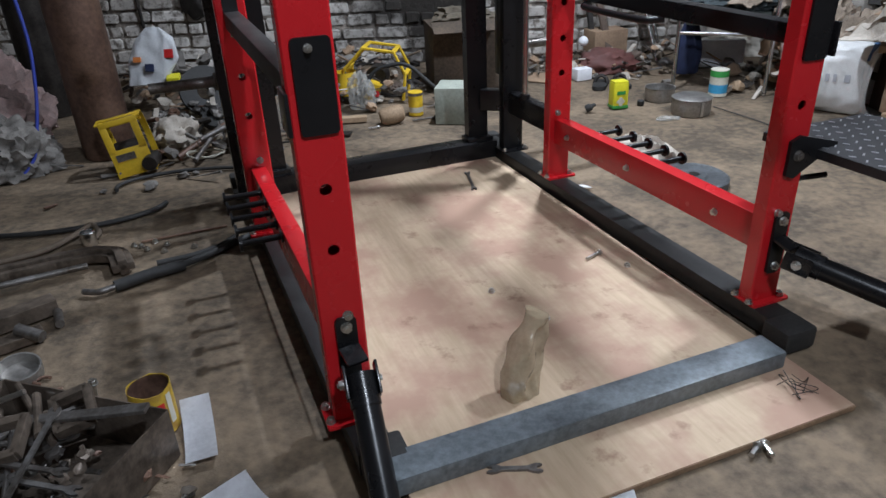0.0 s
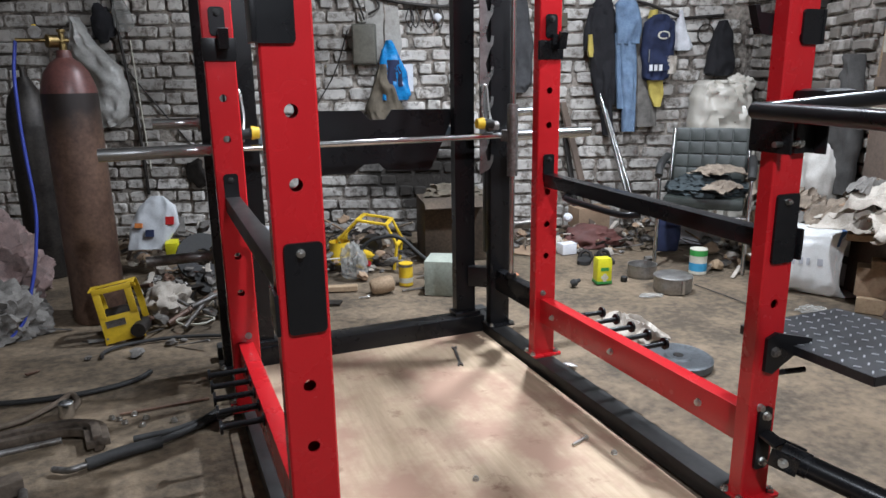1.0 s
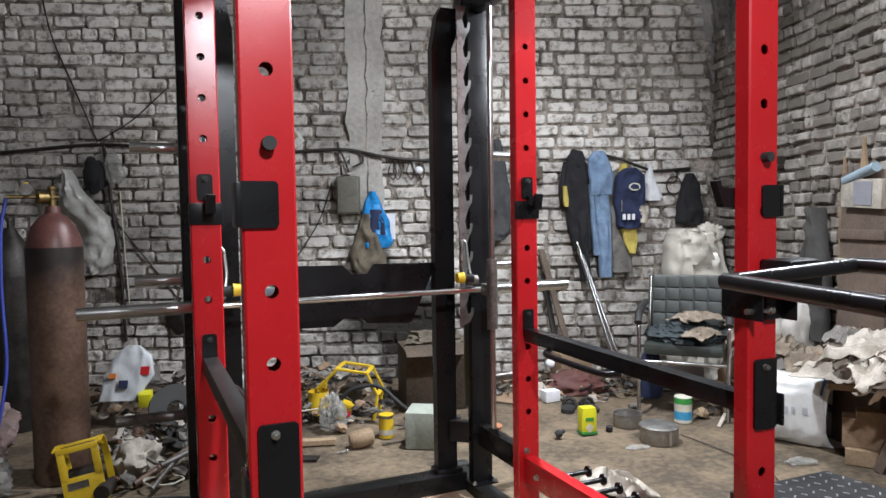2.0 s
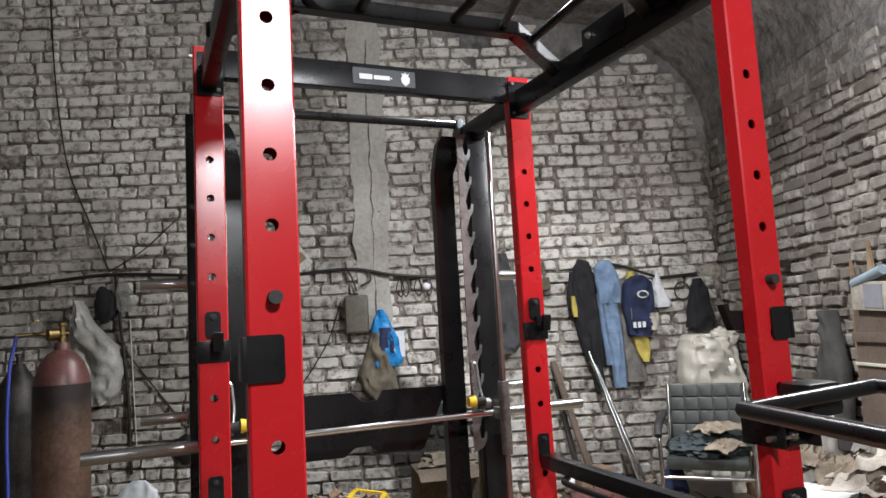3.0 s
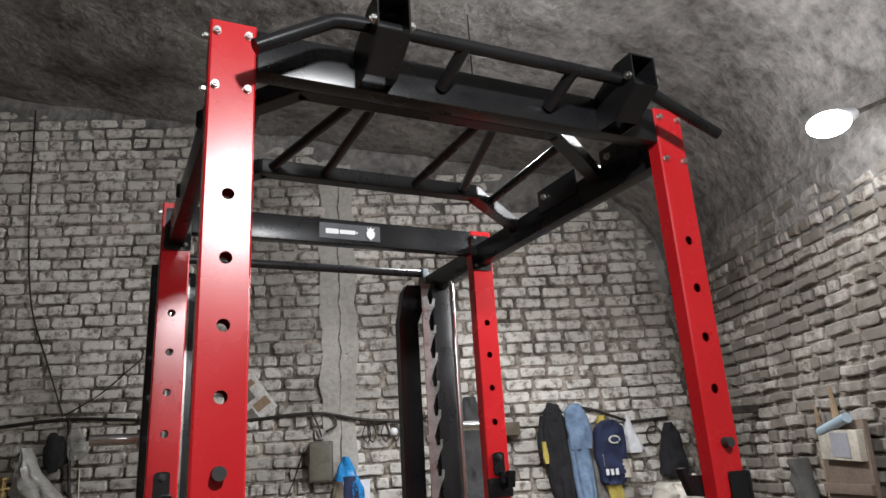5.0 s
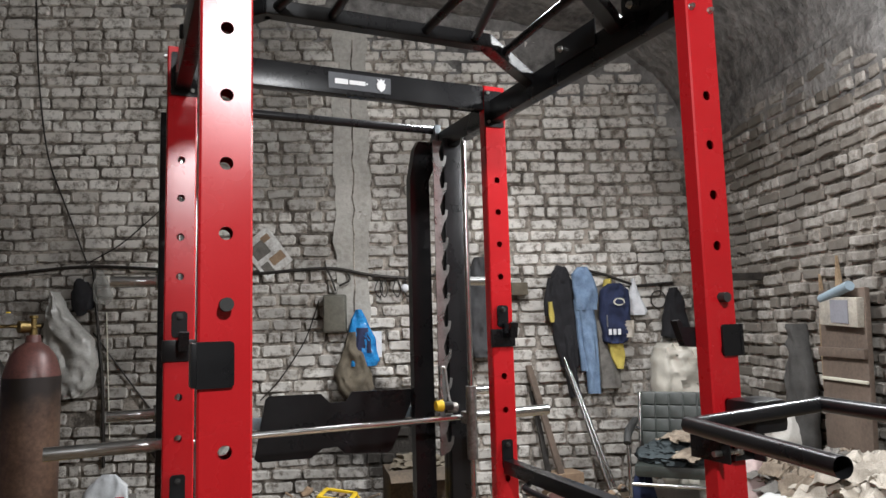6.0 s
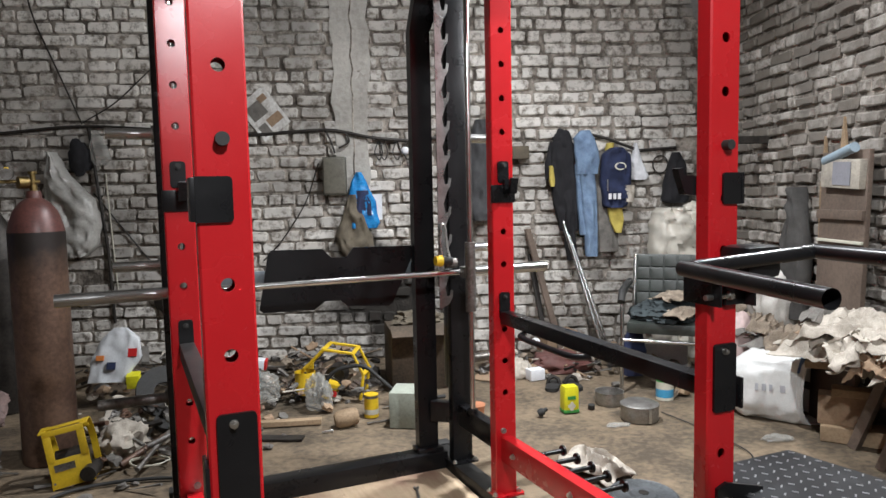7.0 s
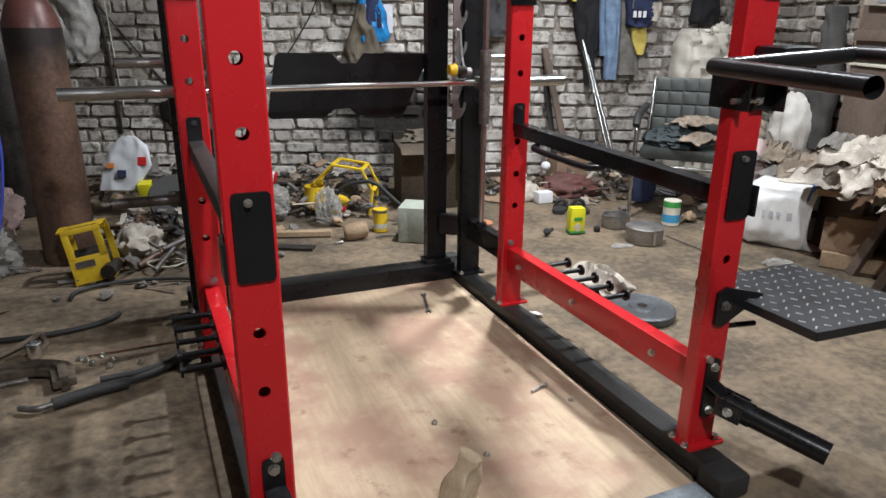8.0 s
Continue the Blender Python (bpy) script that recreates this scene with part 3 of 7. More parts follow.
# guided-bar frame behind
MIDX = (xl(1.5) + xr(1.5)) / 2
GUIDEX = 0.583
NOTCH = surface("bright_cut_steel", (0.34, 0.34, 0.33), (0.20, 0.20, 0.195), 0.30, 0.75, coarse=12, fine=90, bump=0.04, depth=0.001)
for s in (-1, 1):
    x2, x1 = MIDX + s * 0.598, MIDX + s * 0.475
    back = part("guide_upright", beam(B(), (x2, 1.525, 0.060), (x2, 1.525, 2.20), 0.050, 0.096, 0.004, (1, 0, 0)), BLACK, rack, "black guide upright")
    part("foot_plate", plate(B(), rounded(0.13, 0.11, 0.006, 3, x2, 1.525), 0.008, Matrix.Translation((0, 0, 0.060))), BLACK, back)
    for k in (-0.052, 0.052):
        part("bolt", bolt(B(), (x2 + k, 1.48, 0.068), (0, 0, 1)), ZINC, back)
    bm = plate(B(), [(-0.048, 0.095), (0.048, 0.095), (0.048, 2.02), (0.060 + 0.05, 2.17), (0.048 + 0.05, 2.205), (0.0, 2.205), (-0.020, 2.17), (-0.048, 2.02)] if s > 0 else
               [(0.048, 0.095), (-0.048, 0.095), (-0.048, 2.02), (-0.110, 2.17), (-0.098, 2.205), (0.0, 2.205), (0.020, 2.17), (0.048, 2.02)], 0.048, UPRIGHT_XZ)
    bmesh.ops.translate(bm, vec=(x1, 1.665, 0), verts=bm.verts)
    outer = part("outer_upright", bm, BLACK, rack, "black upright with an angled head")
    part("upright_shoe", box(B(), (x1, 1.63, 0.085), (0.125, 0.09, 0.055), None, 0.004), BLACK, outer)
    # low rail that carries the guide rod
    rail = part("guide_rail", beam(B(), (xl(1.12) if s < 0 else xr(1.12), 1.15, 0.285), (x2, 1.50, 0.285), 0.048, 0.095), BLACK, rack)
    part("guide_link", beam(B(), (x2 - s * 0.02, 1.55, 0.285), (x1 + s * 0.02, 1.62, 0.285), 0.05, 0.095), BLACK, rail)
    gx = MIDX + s * GUIDEX
    part("guide_rod", rod(B(), (gx, 1.36, 0.335), (gx, 1.36, 2.162), 0.0125, 18), CHROME, rack, "polished guide rod")
    part("rod_foot", rod(B(), (gx, 1.36, 0.332), (gx, 1.36, 0.352), 0.022, 18), BLACK, rack)
    part("slide_sleeve", rod(B(), (gx, 1.36, 0.785), (gx, 1.36, 1.085), 0.023, 20), STEEL, rack, "grey steel slide sleeve")
    # notched rack plate
    teeth = [(0.0, 0.78)]
    for k in range(11):
        z = 0.80 + 0.125 * k
        teeth += [(0.045, z), (0.062, z + 0.030), (0.066, z + 0.062), (0.055, z + 0.064), (0.050, z + 0.038), (0.036, z + 0.036), (0.028, z + 0.075)]
    teeth += [(0.045, 2.18), (0.0, 2.18)]
    bm = plate(B(), [(x2 - s * (0.104 - a), z) for a, z in teeth], 0.006, UPRIGHT_XZ)
    bmesh.ops.translate(bm, vec=(0, 1.499 if s > 0 else 1.60, 0), verts=bm.verts)
    part("notch_plate", bm, NOTCH, rack, "bright laser-cut plate with hook notches")
    for z, ln_ in ((1.545, 0.165), (1.041, 0.165), (0.515, 0.245)):
        bm = rod(B(), (x2 + s * 0.045, 1.59, z), (x2 + s * (0.050 + ln_), 1.59, z), 0.021, 18)
        rod(bm, (x2 + s * 0.046, 1.59, z), (x2 + s * 0.056, 1.59, z), 0.034, 18)
        part("plate_peg", bm, CHROME if z > 0.6 else STEEL, rack, "bright plate storage peg")
    part("peg_block", beam(B(), (x2, 1.575, 0.40), (x2, 1.575, 2.16), 0.05, 0.085, 0.003, (1, 0, 0)), BLACK, back)
part("top_tie_bar", rod(B(), (MIDX - 0.56, 1.64, 2.270), (MIDX + 0.56, 1.64, 2.270), 0.019, 18), BLACK, rack)
for s in (-1, 1):
    part("tie_lug", box(B(), (MIDX + s * 0.572, 1.635, 2.235), (0.030, 0.055, 0.110), None, 0.004), GREYSTEEL, rack)

# black notched board on a flat bar between the guide uprights
part("flat_tie", beam(B(), (MIDX - 0.46, 1.70, 0.955), (MIDX + 0.46, 1.70, 0.955), 0.006, 0.050, 0.001), plain("blue_grey_flat", (0.20, 0.24, 0.27), 0.4, 0.5), rack)
panel = [(0.30, 0.80), (0.52, 0.795), (0.57, 0.830), (0.635, 0.832), (0.67, 0.800), (0.865, 0.785), (0.885, 0.795), (1.005, 1.045), (0.995, 1.058), (0.705, 1.063), (0.675, 1.022), (0.605, 1.022), (0.565, 1.063), (0.345, 1.068), (0.33, 1.055), (0.285, 0.815)]
bm = plate(B(), panel, 0.010, UPRIGHT_XZ)
bmesh.ops.translate(bm, vec=(0.012, 1.693, 0), verts=bm.verts)
part("notched_board", bm, BLACK, rack, "black board with notched edges")

# the guided bar
barbell = thing("smith_barbell", "chromed guided barbell resting on the rack's hooks", "barbell", (MIDX, 1.42, 0.951))
part("shaft", rod(B(), (-0.62, 0, 0), (0.62, 0, 0), 0.0125, 18), CHROME, barbell)
for s in (-1, 1):
    part("loading_sleeve", rod(B(), (s * 0.615, 0, 0), (s * 0.995, 0, 0), 0.024, 22), CHROME, barbell)
    part("collar", rod(B(), (s * 0.600, 0, 0), (s * 0.620, 0, 0), 0.034, 22), STEEL, barbell)
    clamp = box(B(), (s * GUIDEX, -0.03, 0.0), (0.045, 0.075, 0.050), None, 0.006)
    part("slide_clamp", clamp, STEEL, barbell)
    link = [(s * 0.535, 0.03, 0.03), (s * 0.525, 0.05, 0.10), (s * 0.520, 0.06, 0.205), (s * 0.500, 0.06, 0.215), (s * 0.490, 0.05, 0.11), (s * 0.505, 0.03, 0.02)]
    part("hook_lever", pipe(B(), bend(link, 4, 0.3), 0.006, 10), ZINC, barbell, "bright looped hook lever")
    part("hook_hub", rod(B(), (s * 0.50, 0.02, 0.04), (s * 0.55, 0.02, 0.04), 0.022, 18), STEEL, barbell)
    part("lever_knob", rod(B(), (s * 0.445, 0.0, 0.055), (s * 0.475, 0.0, 0.055), 0.021, 12, 0.026), YELLOW, barbell, "yellow plastic knob")
    part("knob_stem", rod(B(), (s * 0.475, 0.0, 0.055), (s * 0.52, 0.0, 0.050), 0.019, 16), RUBBER, barbell)


# ---- floor, plywood, walls, roof ----
def quad(bm, pts):
    return bm.faces.new([bm.verts.new(p) for p in pts])


bm = B()
nu, nv = 60, 70
grid = [[bm.verts.new(room(U_LEFT - 0.4 + (U_RIGHT - U_LEFT + 0.8) * i / nu, -0.4 + (V_FRONT + 0.8) * j / nv, 0)) for j in range(nv + 1)] for i in range(nu + 1)]
for i in range(nu):
    for j in range(nv):
        bm.faces.new((grid[i][j], grid[i + 1][j], grid[i + 1][j + 1], grid[i][j + 1]))
for v in bm.verts:
    v.co.z = -0.004 + 0.004 * noise.noise(v.co * 1.3)
    if v.co.z > 0:
        v.co.z = 0
single("floor", bm, FLOOR, "dirty cracked cement workshop floor", "floor", kind="structure", smooth=180)

ply = thing("plywood_sheet", "pale stained plywood sheet with footmarks on the floor inside the rack", "plywood sheet")
part("veneer", box(B(), (0.575, 0.59, 0.0145), (1.045, 1.955, 0.003), None, 0.0), PLY, ply)
part("core", box(B(), (0.575, 0.59, 0.0065), (1.049, 1.959, 0.0126), None, 0.0), PLYEDGE, ply, "dark layered edge")


def wall(name, a, b, inward, top_of, label, thick=0.23, n=40):
    """A wall's body from a to b on plan, its face on that line; top_of(f) is its height at a fraction f of the way."""
    bm = B()
    out = -Vector(inward).normalized() * thick
    a, b = Vector(a), Vector(b)
    rings = []
    for i in range(n + 1):
        p = a.lerp(b, i / n)
        z = Vector((0, 0, top_of(i / n)))
        rings.append([bm.verts.new(q) for q in (p, p + out, p + out + z, p + z)])
    for q, r in zip(rings, rings[1:]):
        for k in range(4):
            bm.faces.new((q[k], q[(k + 1) % 4], r[(k + 1) % 4], r[k]))
    bm.faces.new(rings[0])
    bm.faces.new(rings[-1])
    return single(name, bm, MORTAR, label, "wall", kind="structure", smooth=None)


IN_V = room(0, 1) - room(0, 0)
IN_U = room(1, 0) - room(0, 0)
U_SPAN = U_RIGHT - U_LEFT
north = wall("wall_north", room(U_LEFT, 0), room(U_RIGHT, 0), IN_V, lambda f: roof_z(U_LEFT + f * U_SPAN) + 0.05, "limewashed rough brick wall with worn dark joints")
east = wall("wall_east", room(U_RIGHT, -0.23), room(U_RIGHT, V_FRONT), -IN_U, lambda f: roof_z(U_RIGHT) + 0.15, "sooty limewashed brick wall of the workshop")
wall("wall_west", room(U_LEFT, 0), room(U_LEFT, V_FRONT), IN_U, lambda f: roof_z(U_LEFT), "dark brick side wall of the workshop")
wall("wall_south", room(U_LEFT, V_FRONT), room(U_RIGHT, V_FRONT), -IN_V, lambda f: roof_z(U_LEFT + f * U_SPAN), "dark brick end wall of the workshop")


# the vault: a rough cement skin that laps raggedly over the top courses of both walls
def lumps(x, y, seed=0.0):
    p = Vector((x, y, seed))
    return 0.50 * noise.noise(p * 1.6) + 0.30 * noise.noise(p * 4.1) + 0.20 * noise.noise(p * 10.3)


def skin(bm, point, n, m):
    """A grid of verts from point(i, j), joined by quads."""
    g = [[bm.verts.new(point(i / n, j / m)) for j in range(m + 1)] for i in range(n + 1)]
    for i in range(n):
        for j in range(m):
            bm.faces.new((g[i][j], g[i + 1][j], g[i + 1][j + 1], g[i][j + 1]))


def vault_point(a, b):
    d = U_SPAN * a ** 1.8
    v = -0.25 + (V_FRONT + 0.5) * b ** 1.4
    u = U_RIGHT - d
    return room(u - 0.02, v, roof_z(u) + 0.075 * lumps(d + roof_z(u), v))


def east_lap(a, b):
    v = V_FRONT * b ** 1.5
    low = 2.46 - 0.10 * min(v, 3.0) / 3.0
    z = roof_z(U_RIGHT) + 0.03 - (roof_z(U_RIGHT) + 0.03 - low) * a
    out = 0.050 * (1 - a) ** 0.8 - 0.012 + 0.055 * lumps(v, z, 3.0) * min(1.0, a * 4)
    return room(U_RIGHT - out, v, z)


def north_lap(a, b):
    u = U_RIGHT - U_SPAN * b ** 1.3
    top = roof_z(u) + 0.03
    z = top - 0.62 * a
    out = 0.048 * (1 - a) ** 0.8 - 0.012 + 0.055 * lumps(u, z, 7.0) * min(1.0, a * 4)
    return room(u, out, z)


bm = B()
skin(bm, vault_point, 90, 90)
top = bmesh.ops.extrude_face_region(bm, geom=list(bm.faces))
bmesh.ops.translate(bm, vec=(0, 0, 0.15), verts=[v for v in top["geom"] if isinstance(v, bmesh.types.BMVert)])
skin(bm, east_lap, 22, 170)
skin(bm, north_lap, 24, 170)
single("ceiling", bm, ROOF, "sooty rough cement vault of the workshop", "ceiling", kind="structure", smooth=180)
# plastered conduit strip up the back wall
bm = B()
outline = [(0.33, 1.30)]
rnd = random.Random(5)
for k in range(24):
    outline.append((0.325 + rnd.uniform(-0.018, 0.018), 1.35 + k * 0.11))
for k in range(24, -1, -1):
    outline.append((0.60 + rnd.uniform(-0.022, 0.022), 1.33 + k * 0.11))
m = Matrix.Translation(room(0, 0)) @ Matrix.Rotation(radians(ROOM_TURN), 4, "Z") @ UPRIGHT_XZ
strip = single("trim", plate(bm, outline, 0.034, m), PLASTER, "rough cement-plastered strip up the brick wall", "plaster strip", kind="structure", smooth=40)
seam = [(0.475 + rnd.uniform(-0.010, 0.010), 1.36 + k * 0.10) for k in range(24)]
part("seam", pipe(B(), [on_strip for on_strip in [Matrix.Translation(room(0, 0.0345)) @ Matrix.Rotation(radians(ROOM_TURN), 4, "Z") @ Vector((a, 0, b)) for a, b in seam]], 0.006, 6), MORTAR, strip, "dark cracked seam")


# ---- lamps ----
def bulb_lamp(place, name, label, r, squash):
    """A bare LED lamp with a white holder."""
    t = thing(name, label, "lamp", tuple(place))
    part("bulb", bmesh_sphere(r, 1, 1, squash), glow("lit_lamp", (1.0, 1.0, 1.0), 45.0), t, "glowing white bulb")
    return t


def bmesh_sphere(r, sx=1.0, sy=1.0, sz=1.0, sub=3):
    bm = B()
    bmesh.ops.create_icosphere(bm, subdivisions=sub, radius=r)
    bmesh.ops.scale(bm, vec=(sx, sy, sz), verts=bm.verts)
    return bm


la = bulb_lamp(LAMP_A, "wall_lamp", "glowing oval LED lamp on a bracket by the wall", 0.092, 0.58)
BACK = (IN_U * 0.9 + Vector((0, 0, 0.35))).normalized()
part("lamp_case", rod(B(), BACK * 0.06, BACK * 0.15, 0.050, 24, 0.026), WHITE, la)
part("bracket", rod(B(), BACK * 0.14, BACK * 0.44, 0.012, 10), STEEL, la)
lb = bulb_lamp(LAMP_B, "roof_lamp", "glowing white bulb hanging from the roof", 0.06, 1.0)
part("holder", rod(B(), (0, 0, 0.055), (0, 0, 0.12), 0.024, 16), WHITE, lb)
part("cord", rod(B(), (0, 0, 0.12), (0, 0, 1.0), 0.004, 8), BLACK, lb)
lc = bulb_lamp(LAMP_C, "roof_panel_lamp", "glowing round LED lamp hanging from the roof", 0.07, 0.35)
part("lamp_case", rod(B(), (0, 0, 0.028), (0, 0, 0.055), 0.085, 24, 0.05), WHITE, lc)
part("cord", rod(B(), (0, 0, 0.055), (0, 0, 0.58), 0.004, 8), BLACK, lc)


# ---- soft and crumpled things ----
def crumple(w, d, h, seed, sub=4, rough=0.30, folds=3.0, flat=True):
    """A crumpled heap w by d by h, sitting on z = 0."""
    bm = B()
    bmesh.ops.create_icosphere(bm, subdivisions=sub, radius=1.0)
    off = Vector((seed * 7.31, seed * 3.17, seed * 1.7))
    for v in bm.verts:
        n = v.co.normalized()
        a = noise.noise(n * 1.4 + off)
        b = 1.0 - abs(noise.noise(n * folds + off * 2)) * 2.2
        c = 1.0 - abs(noise.noise(n * folds * 2.6 + off * 3)) * 2.2
        r = 1.0 + rough * (0.55 * a + 0.45 * b + 0.28 * c - 0.35)
        v.co = n * r
        z = v.co.z
        if flat:
            z = max(z, -0.35)
            z = (z + 0.35) / 1.35
        v.co = Vector((v.co.x * w / 2, v.co.y * d / 2, z * h if flat else z * h / 2))
    return bm


def torn_sheet(w, d, h, seed, n=30):
    """A torn cloth or packing sheet lying in sharp folds, w by d, about h high."""
    bm = B()
    off = Vector((seed * 5.3, seed * 2.9, seed * 1.3))
    g = []
    for i in range(n + 1):
        row = []
        for j in range(n + 1):
            x, y = 2 * i / n - 1, 2 * j / n - 1
            p = Vector((x, y, 0))
            edge = 1.0 + 0.28 * noise.noise(p * 1.1 + off)
            sx = 0.30 * noise.noise(p * 2.2 + off * 2) + 0.04 * noise.noise(p * 5.0 + off)
            sy = 0.30 * noise.noise(p * 2.2 - off * 2) + 0.04 * noise.noise(p * 5.0 - off)
            f = 1.0 - abs(noise.noise(p * 1.9 + off * 3)) * 2.4
            f2 = 1.0 - abs(noise.noise(p * 4.3 + off * 4)) * 2.4
            rr = max(0.0, 1.0 - 0.55 * (x * x + y * y))
            z = h * (0.45 * rr + 0.46 * f * rr + 0.09 * f2)
            row.append(bm.verts.new(((x * edge + sx) * w / 2, (y * edge + sy) * d / 2, max(0.0, z))))
        g.append(row)
    for i in range(n):
        for j in range(n):
            bm.faces.new((g[i][j], g[i + 1][j], g[i + 1][j + 1], g[i][j + 1]))
    under = [[bm.verts.new(v.co - Vector((0, 0, 0.004))) for v in row] for row in g]
    for i in range(n):
        for j in range(n):
            bm.faces.new((under[i][j], under[i][j + 1], under[i + 1][j + 1], under[i + 1][j]))
    rim = [(i, 0) for i in range(n)] + [(n, j) for j in range(n)] + [(i, n) for i in range(n, 0, -1)] + [(0, j) for j in range(n, 0, -1)]
    for (i, j), (k, l) in zip(rim, rim[1:] + rim[:1]):
        bm.faces.new((g[k][l], g[i][j], under[i][j], under[k][l]))
    return bm


def draped(levels, depth, folds=5, ripple=0.16, seed=0, seg=48):
    """A hanging cloth: levels of (z, left, right), each ring an ellipse with vertical folds; the back is flat to the wall."""
    bm = B()
    rings = []
    for i, (z, a, b) in enumerate(levels):
        ring = []
        for k in range(seg):
            t = math.tau * k / seg
            rr = 1 + ripple * math.sin(folds * t + seed + 0.35 * i) * (0.4 + 0.6 * noise.noise(Vector((t, z * 4, seed)))) + 0.10 * noise.noise(Vector((math.cos(t) * 2, z * 9, seed + 4)))
            edge = 1 + 0.10 * noise.noise(Vector((math.copysign(2.0, math.cos(t)), z * 11, seed * 1.3)))
            x = (a + b) / 2 + (b - a) / 2 * math.copysign(abs(math.cos(t)) ** 0.75, math.cos(t)) * edge
            crease = abs(noise.noise(Vector((x * 13, z * 6 + x * 4, seed * 2.1)))) + 0.5 * abs(noise.noise(Vector((x * 26, z * 15, seed))))
            y = -depth * 0.5 + depth * 0.5 * math.copysign(abs(math.sin(t)) ** 0.7, math.sin(t)) * rr * (1.12 - 0.75 * crease)
            ring.append(bm.verts.new((x, min(y, 0.0), z)))
        rings.append(ring)
    for a, b in zip(rings, rings[1:]):
        for k in range(seg):
            bm.faces.new((a[k], a[(k + 1) % seg], b[(k + 1) % seg], b[k]))
    bm.faces.new(rings[0])
    bm.faces.new(rings[-1])
    return bm


def levels_of(points, steps=5):
    steps += 3
    out = []
    for (z0, a0, b0), (z1, a1, b1) in zip(points, points[1:]):
        for k in range(steps):
            f = k / steps
            out.append((z0 + (z1 - z0) * f, a0 + (a1 - a0) * f, b0 + (b1 - b0) * f))
    return out + [points[-1]]


def on_wall(u, v=0.0, z=0.0):
    """Frame on the back wall: x along it, -y out of it."""
    return Matrix.Translation(room(u, v, z)) @ Matrix.Rotation(radians(ROOM_TURN), 4, "Z")


def on_east(v, out=0.0, z=0.0):
    """Frame on the right wall: x along it towards the door end, -y out of it."""
    return Matrix.Translation(room(U_RIGHT - out, v, z)) @ Matrix.Rotation(radians(ROOM_TURN - 90), 4, "Z")


def floor_at(u, v, z=0.0, turn=0.0):
    return Matrix.Translation(room(u, v, z)) @ Matrix.Rotation(radians(ROOM_TURN + turn), 4, "Z")


CLOTH = lambda name, a, b: surface(name, a, b, 0.92, 0.0, coarse=14, fine=160, bump=0.25, depth=0.003, rspread=0.04)
BLACKCLOTH = CLOTH("black_cloth", (0.018, 0.017, 0.020), (0.008, 0.008, 0.010))
DENIM = CLOTH("faded_denim", (0.20, 0.29, 0.42), (0.10, 0.15, 0.24))
NAVY = CLOTH("navy_cloth", (0.022, 0.032, 0.085), (0.012, 0.017, 0.045))
YCLOTH = CLOTH("yellow_cloth", (0.62, 0.50, 0.12), (0.40, 0.31, 0.07))
OLIVE = CLOTH("olive_sacking", (0.15, 0.125, 0.09), (0.07, 0.058, 0.042))
RAG = CLOTH("grimy_rag", (0.34, 0.28, 0.215), (0.12, 0.092, 0.068))
PINKRAG = CLOTH("faded_pink_rag", (0.36, 0.25, 0.23), (0.17, 0.13, 0.12))
WHITERAG = CLOTH("dirty_white_cloth", (0.58, 0.53, 0.46), (0.30, 0.265, 0.22))
GREYRAG = CLOTH("grey_rag", (0.22, 0.205, 0.185), (0.09, 0.083, 0.075))
SACK = surface("white_woven_sack", (0.80, 0.81, 0.80), (0.60, 0.60, 0.58), 0.42, 0.0, coarse=7, fine=180, bump=0.2, depth=0.003)
POLY = surface("milky_polythene", (0.72, 0.68, 0.60), (0.62, 0.58, 0.50), 0.20, 0.0, coarse=6, fine=60, bump=0.25, depth=0.004)
CLEARPOLY = surface("cloudy_clear_polythene", (0.55, 0.55, 0.52), (0.35, 0.34, 0.31), 0.18, 0.0, coarse=12, fine=90, bump=0.25, depth=0.003)
CLEARPOLY.node_tree.nodes["Principled BSDF"].inputs["Alpha"].default_value = 0.38
BLUEPOLY = surface("bright_blue_polythene", (0.03, 0.30, 0.68), (0.01, 0.09, 0.28), 0.22, 0.0, coarse=16, fine=90, bump=0.15, depth=0.003)
CARD = surface("brown_cardboard", (0.36, 0.25, 0.16), (0.21, 0.14, 0.09), 0.85, 0.0, coarse=6, fine=60, bump=0.1, depth=0.002)
WOOD = surface("rough_wood", (0.40, 0.29, 0.18), (0.20, 0.135, 0.08), 0.8, 0.0, coarse=5, fine=70, bump=0.25, depth=0.003)
DARKWOOD = surface("dark_brown_board", (0.165, 0.122, 0.095), (0.085, 0.062, 0.048), 0.7, 0.0, coarse=4, fine=60, bump=0.15, depth=0.003)
RUST = surface("rusty_cylinder_paint", (0.21, 0.125, 0.085), (0.070, 0.038, 0.028), 0.50, 0.15, coarse=5, fine=45, lo=0.38, hi=0.60, bump=0.2, depth=0.003)
MAROON = surface("maroon_cylinder_paint", (0.16, 0.062, 0.052), (0.06, 0.026, 0.023), 0.42, 0.1, coarse=6, fine=60, bump=0.12, depth=0.003)
ALU = surface("dull_aluminium", (0.42, 0.41, 0.39), (0.22, 0.205, 0.19), 0.42, 0.8, coarse=12, fine=70, bump=0.12, depth=0.002)
LEATHER = surface("dark_green_leatherette", (0.045, 0.052, 0.046), (0.022, 0.026, 0.023), 0.45, 0.0, coarse=8, fine=150, bump=0.15, depth=0.002)
IRON = surface("oily_black_iron", (0.055, 0.048, 0.042), (0.018, 0.016, 0.015), 0.5, 0.5, coarse=12, fine=60, bump=0.35, depth=0.003)
TOOLSTEEL = surface("brown_tool_steel", (0.20, 0.160, 0.125), (0.060, 0.048, 0.038), 0.42, 0.45, coarse=14, fine=60, bump=0.3, depth=0.003)
